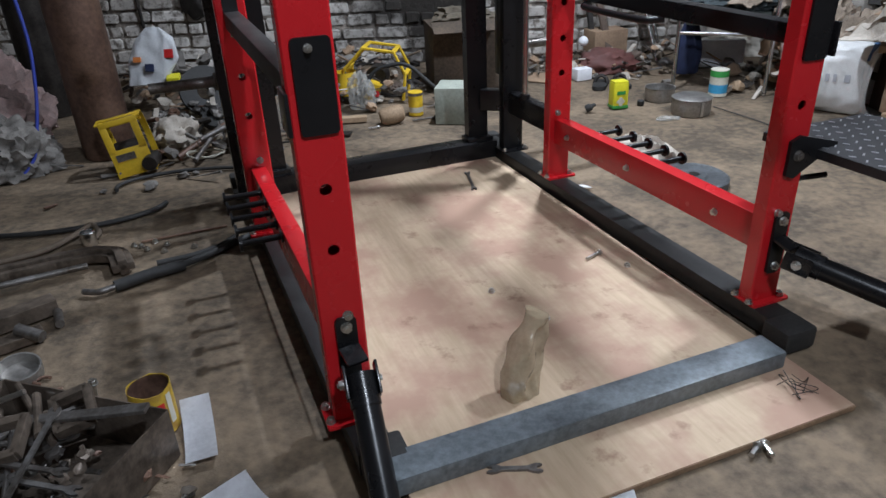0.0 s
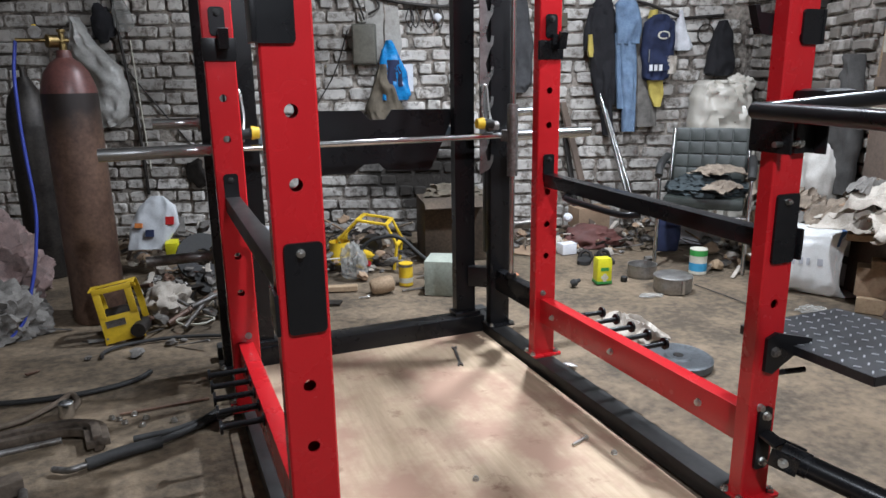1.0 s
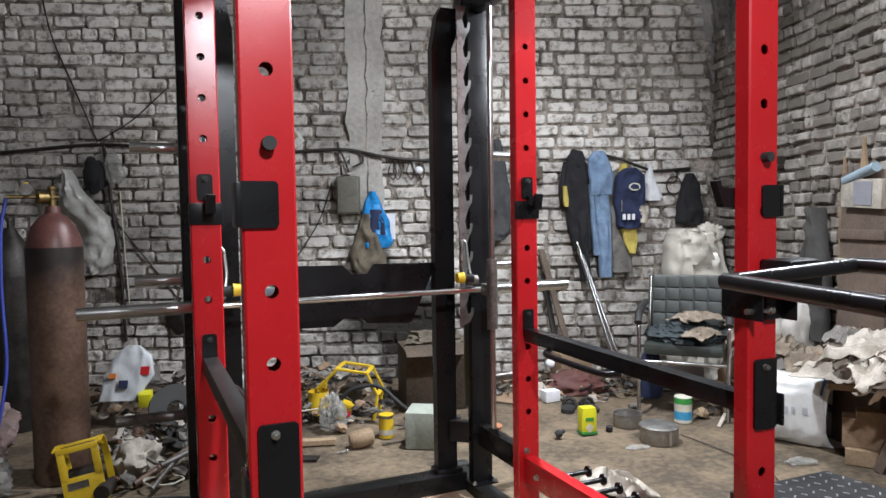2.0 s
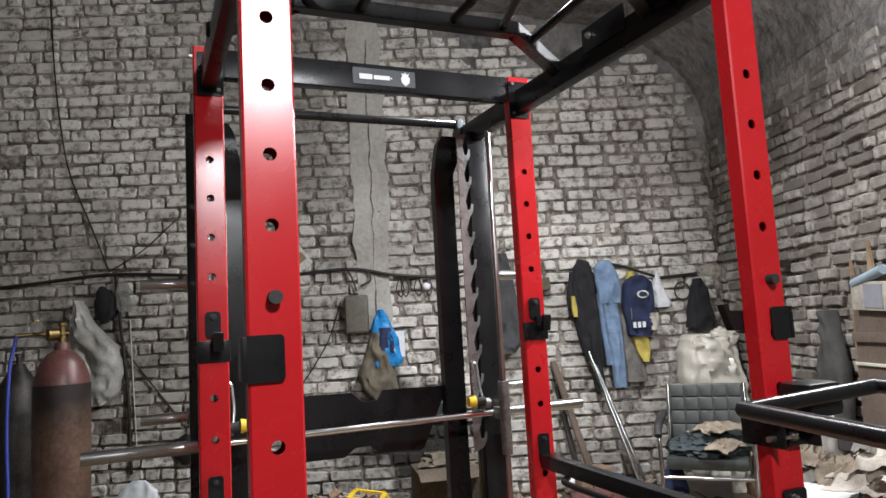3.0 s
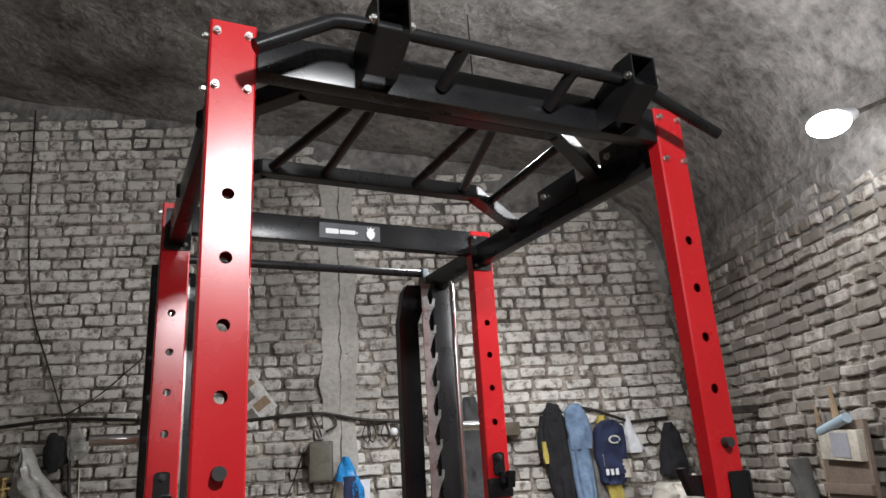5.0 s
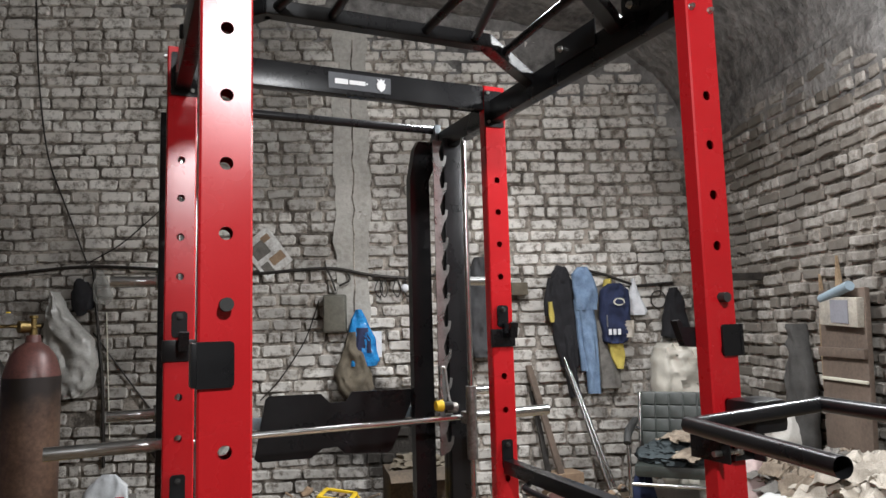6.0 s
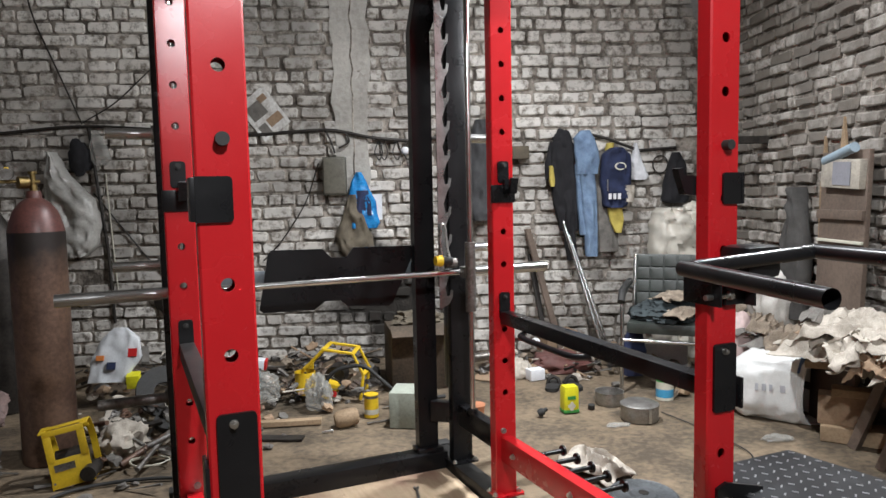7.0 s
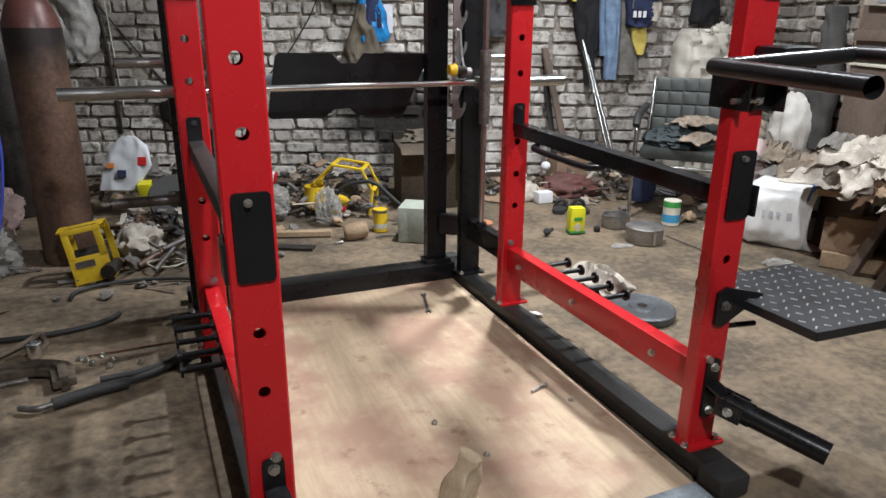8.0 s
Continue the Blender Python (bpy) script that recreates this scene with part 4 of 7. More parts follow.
SCORCHED = surface("scorched_rusty_cylinder", (0.155, 0.092, 0.063), (0.060, 0.033, 0.025), 0.50, 0.15, coarse=5, fine=45, lo=0.38, hi=0.60, bump=0.2, depth=0.003)
_sep = SCORCHED.node_tree.nodes.new("ShaderNodeSeparateXYZ")
ln(SCORCHED, SCORCHED.node_tree.nodes.new("ShaderNodeNewGeometry").outputs["Position"], _sep.inputs[0])
_wav = nd(SCORCHED, "ShaderNodeMath")
_wav.operation = "MULTIPLY_ADD"
ln(SCORCHED, noise_of(SCORCHED, 7.0), _wav.inputs[0])
_wav.inputs[1].default_value = 0.22
ln(SCORCHED, _sep.outputs["Z"], _wav.inputs[2])
_base = SCORCHED.node_tree.nodes["Principled BSDF"].inputs["Base Color"]
ln(SCORCHED, mixed(SCORCHED, ramp(SCORCHED, _wav.outputs[0], 1.02, 1.20), _base.links[0].from_socket, (0.022, 0.016, 0.014)), _base)
GREENP = plain("green_print", (0.05, 0.30, 0.06), 0.5)
BLUEP = plain("blue_print", (0.02, 0.20, 0.50), 0.5)
REDP = plain("red_print", (0.55, 0.02, 0.02), 0.5)
LEMON = plain("lemon_plastic", (0.72, 0.68, 0.02), 0.4)
CREAM = plain("cream_label", (0.62, 0.60, 0.50), 0.6)
BRASS = surface("dull_brass", (0.34, 0.25, 0.10), (0.16, 0.11, 0.05), 0.42, 1.0, coarse=20, fine=90)
BLUEHOSE = plain("blue_hose", (0.03, 0.05, 0.32), 0.5)
CARTON = surface("green_grey_carton", (0.40, 0.43, 0.36), (0.24, 0.26, 0.22), 0.8, 0.0, coarse=9, fine=60)


# ---- on the back wall ----
def hang(name, bm, mat, m, label, category, smooth=60):
    return single(name, bm, mat, label, category, smooth=smooth, m=m)


jk = thing("hooded_jacket", "black hooded jacket hanging on a wall hook", "jacket")
jk.matrix_world = on_wall(2.01, 0.03)
part("jacket_body", draped(levels_of([(1.735, 0.06, 0.13), (1.66, 0.0, 0.18), (1.45, -0.02, 0.20), (1.18, 0.02, 0.21), (0.98, 0.07, 0.21)]), 0.11, 6, 0.22, 1), BLACKCLOTH, jk, "", 60)
part("sleeve", draped(levels_of([(1.68, -0.01, 0.06), (1.50, -0.05, 0.05), (1.38, -0.045, 0.04)]), 0.09, 4, 0.2, 5), BLACKCLOTH, jk, "", 60)
part("sleeve", draped(levels_of([(1.30, 0.08, 0.17), (1.0, 0.09, 0.18), (0.75, 0.12, 0.20)]), 0.12, 4, 0.25, 7), BLACKCLOTH, jk, "", 60)
part("hood", crumple(0.14, 0.12, 0.20, 16, 3, 0.35, 2.0, False), BLACKCLOTH, jk, "", 60).location = (0.09, -0.05, 1.68)
hang("yellow_lining", draped(levels_of([(1.49, 0.0, 0.03), (1.38, 0.0, 0.045), (1.33, 0.01, 0.04)], 3), 0.04, 3), YCLOTH, on_wall(1.985, 0.10), "yellow cloth edge showing at the jacket", "cloth")
jn = thing("jeans", "faded blue jeans hanging on the brick wall", "jeans")
jn.matrix_world = on_wall(2.20, 0.10)
part("waist", draped(levels_of([(1.755, 0.02, 0.09), (1.70, -0.03, 0.13), (1.58, -0.02, 0.17), (1.42, -0.01, 0.16)]), 0.11, 5, 0.25, 3), DENIM, jn, "", 60)
part("trouser_leg", draped(levels_of([(1.48, 0.0, 0.13), (1.25, 0.03, 0.15), (1.0, 0.05, 0.155), (0.78, 0.06, 0.16)]), 0.10, 4, 0.25, 4), DENIM, jn, "", 60)
part("trouser_leg", draped(levels_of([(1.50, -0.02, 0.08), (1.20, 0.0, 0.10), (0.95, 0.02, 0.10)]), 0.07, 4, 0.25, 9), DENIM, jn, "", 60)
hang("dark_trousers", draped(levels_of([(1.60, 0.0, 0.12), (1.30, -0.02, 0.20), (1.0, 0.0, 0.20), (0.81, 0.02, 0.22)]), 0.08, 4, 0.2, 6), GREYRAG, on_wall(2.33, 0.04), "dark trousers hanging behind the jeans", "trousers")
bagm = on_wall(2.40, 0.06)
bp = thing("backpack", "navy backpack with a white panel on the wall", "backpack")
bp.matrix_world = bagm
part("body", draped(levels_of([(1.62, 0.06, 0.15), (1.57, 0.0, 0.21), (1.44, -0.02, 0.23), (1.28, -0.01, 0.23), (1.17, 0.0, 0.19), (1.155, 0.03, 0.16)]), 0.16, 4, 0.06, 2), NAVY, bp, "", 60)
part("badge", plate(B(), [(0.118 + 0.045 * math.cos(t), 1.475 + 0.030 * math.sin(t)) for t in np.linspace(0, 6.28, 20)[:-1]], 0.006, Matrix.Translation((0, -0.158, 0)) @ UPRIGHT_XZ), CREAM, bp, "pale oval badge")
part("badge_centre", plate(B(), [(0.118 + 0.033 * math.cos(t), 1.475 + 0.020 * math.sin(t)) for t in np.linspace(0, 6.28, 20)[:-1]], 0.008, Matrix.Translation((0, -0.158, 0)) @ UPRIGHT_XZ), NAVY, bp)
part("side_panel", draped(levels_of([(1.33, 0.12, 0.25), (1.20, 0.12, 0.24)], 3), 0.155, 3, 0.03, 2), WHITERAG, bp, "white side panel", 60)
for k in range(6):
    part("letter_bar", box(B(), (0.035 + k * 0.036, -0.163 + 0.008 * k * (k > 3), 1.245), (0.022, 0.012, 0.044)), WHITE if k < 3 else NAVY, bp, "plain lettering bar")
part("zip", box(B(), (0.02, -0.150, 1.33), (0.006, 0.010, 0.09)), ZINC, bp)
hang("yellow_cloth", draped(levels_of([(1.66, 0.05, 0.10), (1.58, 0.03, 0.10)], 3), 0.09, 3), YCLOTH, on_wall(2.40, 0.05), "yellow cloth over the backpack's hook", "cloth")
hang("yellow_cloth", draped(levels_of([(1.16, 0.0, 0.12), (1.05, 0.02, 0.13), (0.96, 0.06, 0.11)], 3), 0.07, 3), YCLOTH, on_wall(2.44, 0.10), "yellow cloth hanging below the backpack", "cloth")
hang("paper_cone", draped(levels_of([(1.66, 0.005, 0.02), (1.50, -0.03, 0.07), (1.40, -0.05, 0.12), (1.37, -0.02, 0.10)], 4), 0.07, 3, 0.08), WHITE, on_wall(2.68, 0.02), "white plastic carrier hanging on a nail", "plastic bag")
hang("black_bag", draped(levels_of([(1.58, 0.01, 0.05), (1.50, -0.03, 0.10), (1.33, -0.07, 0.14), (1.20, -0.09, 0.13), (1.18, -0.05, 0.10)], 4), 0.12, 4, 0.1, 2), BLACKCLOTH, on_wall(2.98, 0.02), "black cloth bag hanging near the corner", "bag")
hang("backpack", draped(levels_of([(1.85, 0.03, 0.12), (1.68, -0.02, 0.16), (1.40, -0.04, 0.20), (1.15, -0.03, 0.19), (1.08, 0.0, 0.14)], 4), 0.17, 4, 0.08, 5), CLOTH("grey_black_cloth", (0.06, 0.06, 0.062), (0.03, 0.03, 0.032)), on_wall(1.38, 0.02), "dark grey backpack hanging on the wall", "backpack")
bm = pipe(B(), [(2.30, -0.06, 1.74), (2.45, -0.07, 1.70), (2.72, -0.06, 1.60), (3.02, -0.05, 1.62)], 0.012, 8)
hang("coat_rail", bm, IRON, on_wall(0, 0), "thin dark coat rail on the wall", "coat rail")
hang("wire_ring", pipe(B(), [(2.90 + 0.06 * math.cos(t), -0.04, 1.49 + 0.07 * math.sin(t)) for t in np.linspace(0, 6.28, 22)[:-1]], 0.005, 6, True), IRON, on_wall(0, 0), "loop of dark wire on the wall", "wire")
sw = thing("switch_box", "grimy olive steel switch box on the wall", "switch box")
sw.matrix_world = on_wall(0.325, 0.0)
part("case", box(B(), (0, -0.075, 1.445), (0.175, 0.110, 0.290), None, 0.010), surface("olive_enamel", (0.12, 0.115, 0.09), (0.06, 0.056, 0.045), 0.55), sw)
part("lid", box(B(), (0, -0.133, 1.445), (0.155, 0.012, 0.265), None, 0.005), surface("olive_enamel_lid", (0.14, 0.13, 0.105), (0.07, 0.065, 0.05), 0.5), sw)
pouch = thing("blue_pouch", "bright blue printed plastic pouch hanging on the wall", "pouch")
pouch.matrix_world = on_wall(0.50, 0.06)
part("pouch_body", draped(levels_of([(1.47, -0.015, 0.03), (1.40, -0.05, 0.07), (1.25, -0.08, 0.13), (1.08, -0.09, 0.16), (1.04, -0.07, 0.14)], 4), 0.09, 4, 0.15, 2), BLUEPOLY, pouch, "", 60)
part("print_patch", draped(levels_of([(1.33, -0.02, 0.09), (1.14, -0.05, 0.12)], 3), 0.095, 4, 0.15, 2), NAVY, pouch, "dark printed patch", 60)
# no note here: a white plate added as the highlight right of the pouch
hang("highlight_plate", plate(B(), rounded(0.09, 0.20, 0.004, 2, 0.635, 1.20), 0.004, UPRIGHT_XZ), WHITE, on_wall(0, 0.045), "white plate standing in for a highlight beside the pouch", "note")
hang("sacking_bag", draped(levels_of([(1.30, 0.03, 0.09), (1.15, -0.02, 0.14), (0.98, -0.08, 0.20), (0.87, -0.05, 0.22), (0.80, 0.02, 0.15)], 4), 0.15, 5, 0.22, 8), OLIVE, on_wall(0.40, 0.03), "olive sacking bag hanging under the switch box", "bag")
posterm = on_wall(-0.20, 0.035, 1.93) @ Matrix.Rotation(radians(-38), 4, "Y") @ UPRIGHT_XZ
ps = thing("poster", "faded torn poster hanging askew on the wall", "poster")
ps.matrix_world = posterm
part("sheet", plate(B(), [(-0.13, -0.17), (0.12, -0.17), (0.13, 0.15), (0.10, 0.17), (-0.13, 0.16)], 0.003), surface("faded_print", (0.80, 0.80, 0.78), (0.36, 0.33, 0.30), 0.3, 0.0, coarse=6, fine=40, lo=0.36, hi=0.6), ps)
for a, b, w, h, mat in ((-0.03, 0.05, 0.13, 0.12, GREYRAG), (0.04, -0.08, 0.12, 0.07, CARD), (-0.07, -0.10, 0.07, 0.09, GREYRAG), (0.06, 0.10, 0.07, 0.05, CARD)):
    part("print_block", plate(B(), rounded(w, h, 0.004, 2, a, b), 0.0015, Matrix.Translation((0, 0, 0.003))), mat, ps, "faded printed block")
hang("light_blue_sheet", plate(B(), rounded(0.07, 0.30, 0.004, 2, 1.03, 1.45), 0.004, UPRIGHT_XZ), plain("pale_blue", (0.40, 0.58, 0.66), 0.7), on_wall(0, 0.035), "pale blue paper sheet on the wall", "paper sheet")
hang("bulb_fitting", bmesh_sphere(0.032), WHITE, on_wall(0.87, 0.05, 1.63), "unlit white bulb on the wall wiring", "bulb")
hang("small_shelf_box", box(B(), (0, -0.05, 0), (0.13, 0.09, 0.10), None, 0.006), OLIVE, on_wall(1.77, 0.0, 1.60), "small grimy wooden box fixed to the wall", "box")


def cable(name, pts, r, label, mat=None):
    return single(name, pipe(B(), bend(pts, 4, 0.35), r, 7), mat or IRON, label, "cable", smooth=60, m=on_wall(0, 0.035))


cable("wall_cable", [(-3.4, 0, 1.74), (-2.24, 0, 1.80), (-1.56, -0.01, 1.86), (-1.0, 0, 1.82), (-0.37, 0, 1.76), (0.29, -0.01, 1.81), (0.62, -0.03, 1.73), (0.96, 0, 1.70), (1.5, 0, 1.80)], 0.013, "dark sagging cable along the brick wall")
cable("wall_cable", [(-2.02, -0.02, 4.40), (-1.97, 0, 3.35), (-1.88, 0, 2.7), (-1.70, 0, 2.25), (-1.55, -0.01, 1.87)], 0.006, "thin dark cable running down the wall")
cable("wall_cable", [(-1.55, 0, 1.88), (-1.30, 0, 2.02), (-1.02, 0, 2.28)], 0.005, "thin dark cable on the brick wall")
cable("wall_cable", [(-1.50, -0.02, 1.84), (-1.46, -0.02, 1.40), (-1.42, 0, 0.95), (-1.40, 0, 0.35)], 0.012, "dark bundle of cable down the wall")
cable("wall_cable", [(-1.40, -0.01, 1.50), (-1.38, -0.01, 1.05), (-1.36, 0, 0.55)], 0.005, "pale cord hanging on the wall", CREAM)
cable("wall_cable", [(-1.5, 0, 1.35), (-1.2, -0.01, 0.95), (-1.0, 0, 0.68), (-0.92, 0, 0.45)], 0.006, "dark wire slanting down the wall")
cable("wall_cable", [(0.20, 0, 1.55), (0.10, 0, 1.25), (-0.10, 0, 0.95), (-0.25, 0, 0.80)], 0.005, "thin wire hanging from the switch box")
cable("wall_cable", [(0.33, -0.02, 1.62), (0.30, -0.03, 1.72), (0.26, -0.02, 1.80), (0.42, -0.02, 1.78), (0.45, -0.03, 1.70), (0.36, -0.03, 1.66)], 0.008, "looped dark cable above the switch box")
for k, u in enumerate((0.66, 0.70, 0.80, 0.88)):
    cable("wire_coil", [(u, 0, 1.70), (u - 0.03, -0.03, 1.62), (u + 0.01, -0.03, 1.55), (u + 0.04, -0.02, 1.62), (u + 0.01, 0, 1.71)], 0.005, "small coil of dark wire on a nail")
hang("hung_tool_bag", crumple(0.16, 0.10, 0.26, 4, 3, 0.4, 2.5, False), BLACKCLOTH, on_wall(-1.57, 0.06, 1.62), "black tool pouch hanging from the cable", "pouch")
hang("clear_bag", draped(levels_of([(1.82, 0.0, 0.03), (1.70, -0.03, 0.10), (1.60, -0.02, 0.12), (1.56, 0.0, 0.08)], 3), 0.08, 4, 0.2, 3), CLEARPOLY, on_wall(-1.46, 0.04), "small cloudy plastic bag hanging on the cable", "plastic bag")
hang("plastic_carrier", draped(levels_of([(1.66, 0.0, 0.03), (1.50, -0.03, 0.12), (1.30, -0.05, 0.30), (1.10, 0.02, 0.34), (0.95, 0.05, 0.30), (0.88, 0.10, 0.22)], 5), 0.20, 7, 0.20, 4), surface("grey_white_polythene", (0.52, 0.51, 0.48), (0.33, 0.32, 0.30), 0.3, 0.0, coarse=9, fine=70, bump=0.2, depth=0.003), on_wall(-1.76, 0.03), "full grey-white plastic carrier hanging on the wall", "plastic bag")
hang("dark_rag", crumple(0.20, 0.06, 0.24, 9, 3, 0.5, 2.5, False), IRON, on_wall(-0.98, 0.05, 0.52), "black oily rag caught in the wall wires", "rag")
hang("paper_scrap", crumple(0.14, 0.04, 0.20, 12, 3, 0.5, 3.0, False), WHITERAG, on_wall(-0.90, 0.06, 0.60), "torn pale paper stuck on the wall", "paper")

# leaning rods and planks
for k, (u0, v0, z0, u1, v1, z1, r) in enumerate(((2.35, 0.42, 0.0, 2.085, 0.10, 1.09, 0.016), (2.40, 0.40, 0.0, 2.12, 0.09, 1.02, 0.014))):
    single("steel_rod", rod(B(), room(u0, v0, z0), room(u1, v1, z1), r, 14), CHROME, "bright steel rod leaning on the wall", "rod", "leaning rods")
single("leaning_plank", beam(B(), room(2.02, 0.40, 0.03), room(1.82, 0.06, 1.00), 0.055, 0.022, 0.003), DARKWOOD, "narrow brown plank leaning on the wall", "plank", smooth=None)
single("leaning_angle", beam(B(), room(1.92, 0.34, 0.02), room(1.84, 0.05, 0.80), 0.035, 0.030, 0.002), IRON, "rusty steel angle leaning on the wall", "steel bar", smooth=None)

# ---- gas cylinder with regulator ----
cyl = thing("gas_cylinder", "tall rust-brown gas cylinder with a maroon shoulder", "gas cylinder", tuple(room(-0.97, 1.92)))


def lathe(bm, profile, seg=32):
    """A turned body from (radius, z) pairs."""
    rings = [[bm.verts.new((r * math.cos(math.tau * k / seg), r * math.sin(math.tau * k / seg), z)) for k in range(seg)] for r, z in profile]
    for a, b in zip(rings, rings[1:]):
        for k in range(seg):
            bm.faces.new((a[k], a[(k + 1) % seg], b[(k + 1) % seg], b[k]))
    bm.faces.new(rings[0][::-1])
    bm.faces.new(rings[-1])
    return bm


part("body", lathe(B(), [(0.120, 0.0), (0.127, 0.015), (0.127, 1.15)]), SCORCHED, cyl)
part("shoulder", lathe(B(), [(0.1262, 1.148), (0.1255, 1.155), (0.118, 1.19), (0.098, 1.25), (0.068, 1.292), (0.036, 1.315), (0.032, 1.345), (0.030, 1.35)]), MAROON, cyl, "maroon painted shoulder")
val = part("valve", lathe(B(), [(0.018, 1.345), (0.018, 1.38), (0.013, 1.385), (0.013, 1.43), (0.020, 1.432), (0.020, 1.445)], 14), BRASS, cyl, "brass valve")
part("regulator", rod(B(), (-0.06, -0.03, 1.39), (-0.02, -0.01, 1.39), 0.030, 16), BRASS, cyl, "brass regulator")
part("gauge", rod(B(), (-0.10, -0.06, 1.43), (-0.10, -0.035, 1.43), 0.028, 16), STEEL, cyl)
part("regulator_stem", rod(B(), (-0.19, -0.02, 1.395), (0.03, 0.0, 1.395), 0.009, 10), BRASS, cyl)
part("yellow_tag", box(B(), (-0.105, -0.02, 1.44), (0.018, 0.018, 0.05), None, 0.003), YELLOW, cyl)
hose = [(-0.19, -0.02, 1.39), (-0.215, -0.04, 1.25), (-0.22, -0.06, 0.95), (-0.20, -0.10, 0.60), (-0.235, -0.14, 0.35), (-0.30, -0.20, 0.10), (-0.38, -0.24, 0.012), (-0.6, -0.2, 0.012)]
single("gas_hose", pipe(B(), bend(hose, 5, 0.35), 0.008, 10), BLUEHOSE, "blue rubber gas hose hanging from the regulator", "hose", smooth=60, m=pose(*room(-0.97, 1.92)))
# a second dark cylinder half behind
cyl2 = thing("gas_cylinder", "dark domed cylinder standing against the wall", "gas cylinder", tuple(room(-1.66, 1.05)))
part("body", lathe(B(), [(0.12, 0.0), (0.127, 0.015), (0.127, 0.95)]), IRON, cyl2)
part("shoulder", lathe(B(), [(0.127, 0.949), (0.122, 1.02), (0.10, 1.12), (0.05, 1.20), (0.03, 1.24)]), IRON, cyl2)
part("valve", lathe(B(), [(0.016, 1.238), (0.016, 1.28), (0.022, 1.282), (0.022, 1.30)], 14), IRON, cyl2)


# ---- yellow steel cages ----
def cage(name, m, w, d, h, label):
    """A folded sheet-steel guard with bars and an inner drum."""
    t = thing(name, label, "machine guard")
    t.matrix_world = m
    for y in (-d / 2, d / 2):
        hexo = [(-w / 2, 0.02, y), (-w / 2, h * 0.55, y), (-w * 0.22, h, y), (w * 0.28, h, y), (w / 2, h * 0.60, y), (w / 2, 0.02, y)]
        part("guard_bar", pipe(B(), [(x, yy, z) for x, z, yy in hexo], 0.011, 6), YELLOW, t, "", None)
    for x, z in ((-w * 0.22, h), (w * 0.28, h), (w / 2, h * 0.60), (-w / 2, h * 0.55)):
        part("cross_bar", beam(B(), (x, -d / 2, z), (x, d / 2, z), 0.030, 0.006, 0.001), YELLOW, t)
    part("front_plate", box(B(), (-w / 2 - 0.004, 0, h * 0.30), (0.006, d * 0.95, h * 0.45), None, 0.002), YELLOW, t)
    part("motor", rod(B(), (0, -d * 0.32, h * 0.42), (0, d * 0.32, h * 0.42), h * 0.22, 18), IRON, t, "oily black motor")
    part("foot_bar", beam(B(), (-w / 2, 0, 0.012), (w / 2, 0, 0.012), 0.05, 0.02, 0.002), IRON, t)
    part("maker_plate", box(B(), (-w / 2 - 0.010, 0.0, h * 0.38), (0.004, d * 0.45, h * 0.16)), STEEL, t, "worn grey maker's plate")
    return t


def hood(m, w, d, h, label):
    """A tipped saw hood: a windowed front sheet, curved side straps, a top plate and a black motor."""
    t = thing("yellow_guard", label, "machine guard")
    t.matrix_world = m
    x0 = -w / 2
    part("front_sheet", box(B(), (x0, 0, h * 0.26), (0.005, d, h * 0.48), None, 0.002), YELLOW, t)
    for s in (-1, 1):
        part("window_post", box(B(), (x0, s * (d / 2 - 0.016), h * 0.72), (0.010, 0.032, h * 0.50), None, 0.003), YELLOW, t)
        arc = bend([(x0, s * d / 2, h * 0.98), (w * 0.20, s * d / 2, h * 1.02), (w * 0.52, s * d / 2, h * 0.62), (w * 0.50, s * d / 2, 0.02)], 6, 0.38)
        strap = B()
        for a, b in zip(arc, arc[1:]):
            beam(strap, a, b + (b - a).normalized() * 0.003, 0.006, 0.030, 0.001, (0, 1, 0) if abs((b - a).normalized().y) < 0.9 else (0, 0, 1))
        part("side_strap", strap, YELLOW, t, "", None)
        part("base_strap", beam(B(), (x0, s * d / 2, 0.016), (w * 0.50, s * d / 2, 0.016), 0.006, 0.030, 0.001), YELLOW, t)
    part("window_head", box(B(), (x0, 0, h * 0.955), (0.012, d, 0.026), None, 0.003), YELLOW, t)
    part("top_plate", box(B(), (x0 + 0.065, 0, h * 1.005), (0.055, d, 0.006), None, 0.002), YELLOW, t)
    part("cross_bar", rod(B(), (w * 0.28, -d / 2, h * 0.86), (w * 0.28, d / 2, h * 0.86), 0.009, 10), YELLOW, t)
    part("maker_plate", box(B(), (x0 - 0.004, d * 0.12, h * 0.36), (0.003, d * 0.50, h * 0.12)), STEEL, t, "worn grey maker's plate")
    part("motor", rod(B(), (0.0, -d * 0.38, h * 0.34), (0.0, d * 0.38, h * 0.34), h * 0.24, 20), IRON, t, "oily black motor")
    part("spindle", rod(B(), (x0 - 0.05, -d * 0.40, 0.045), (x0 + 0.06, -d * 0.52, 0.05), 0.034, 16), IRON, t, "oily black spindle")
    return t


hood(floor_at(-0.715, 2.20, 0.0, 108) @ Matrix.Rotation(radians(-9), 4, "X") @ Matrix.Rotation(radians(6), 4, "Y"), 0.20, 0.17, 0.27, "yellow steel machine guard tipped by the cylinder")
cage("yellow_guard", floor_at(0.36, 0.98, 0.0, -8) @ Matrix.Rotation(radians(8), 4, "Y"), 0.38, 0.20, 0.31, "yellow steel machine guard on the rubbish heap")


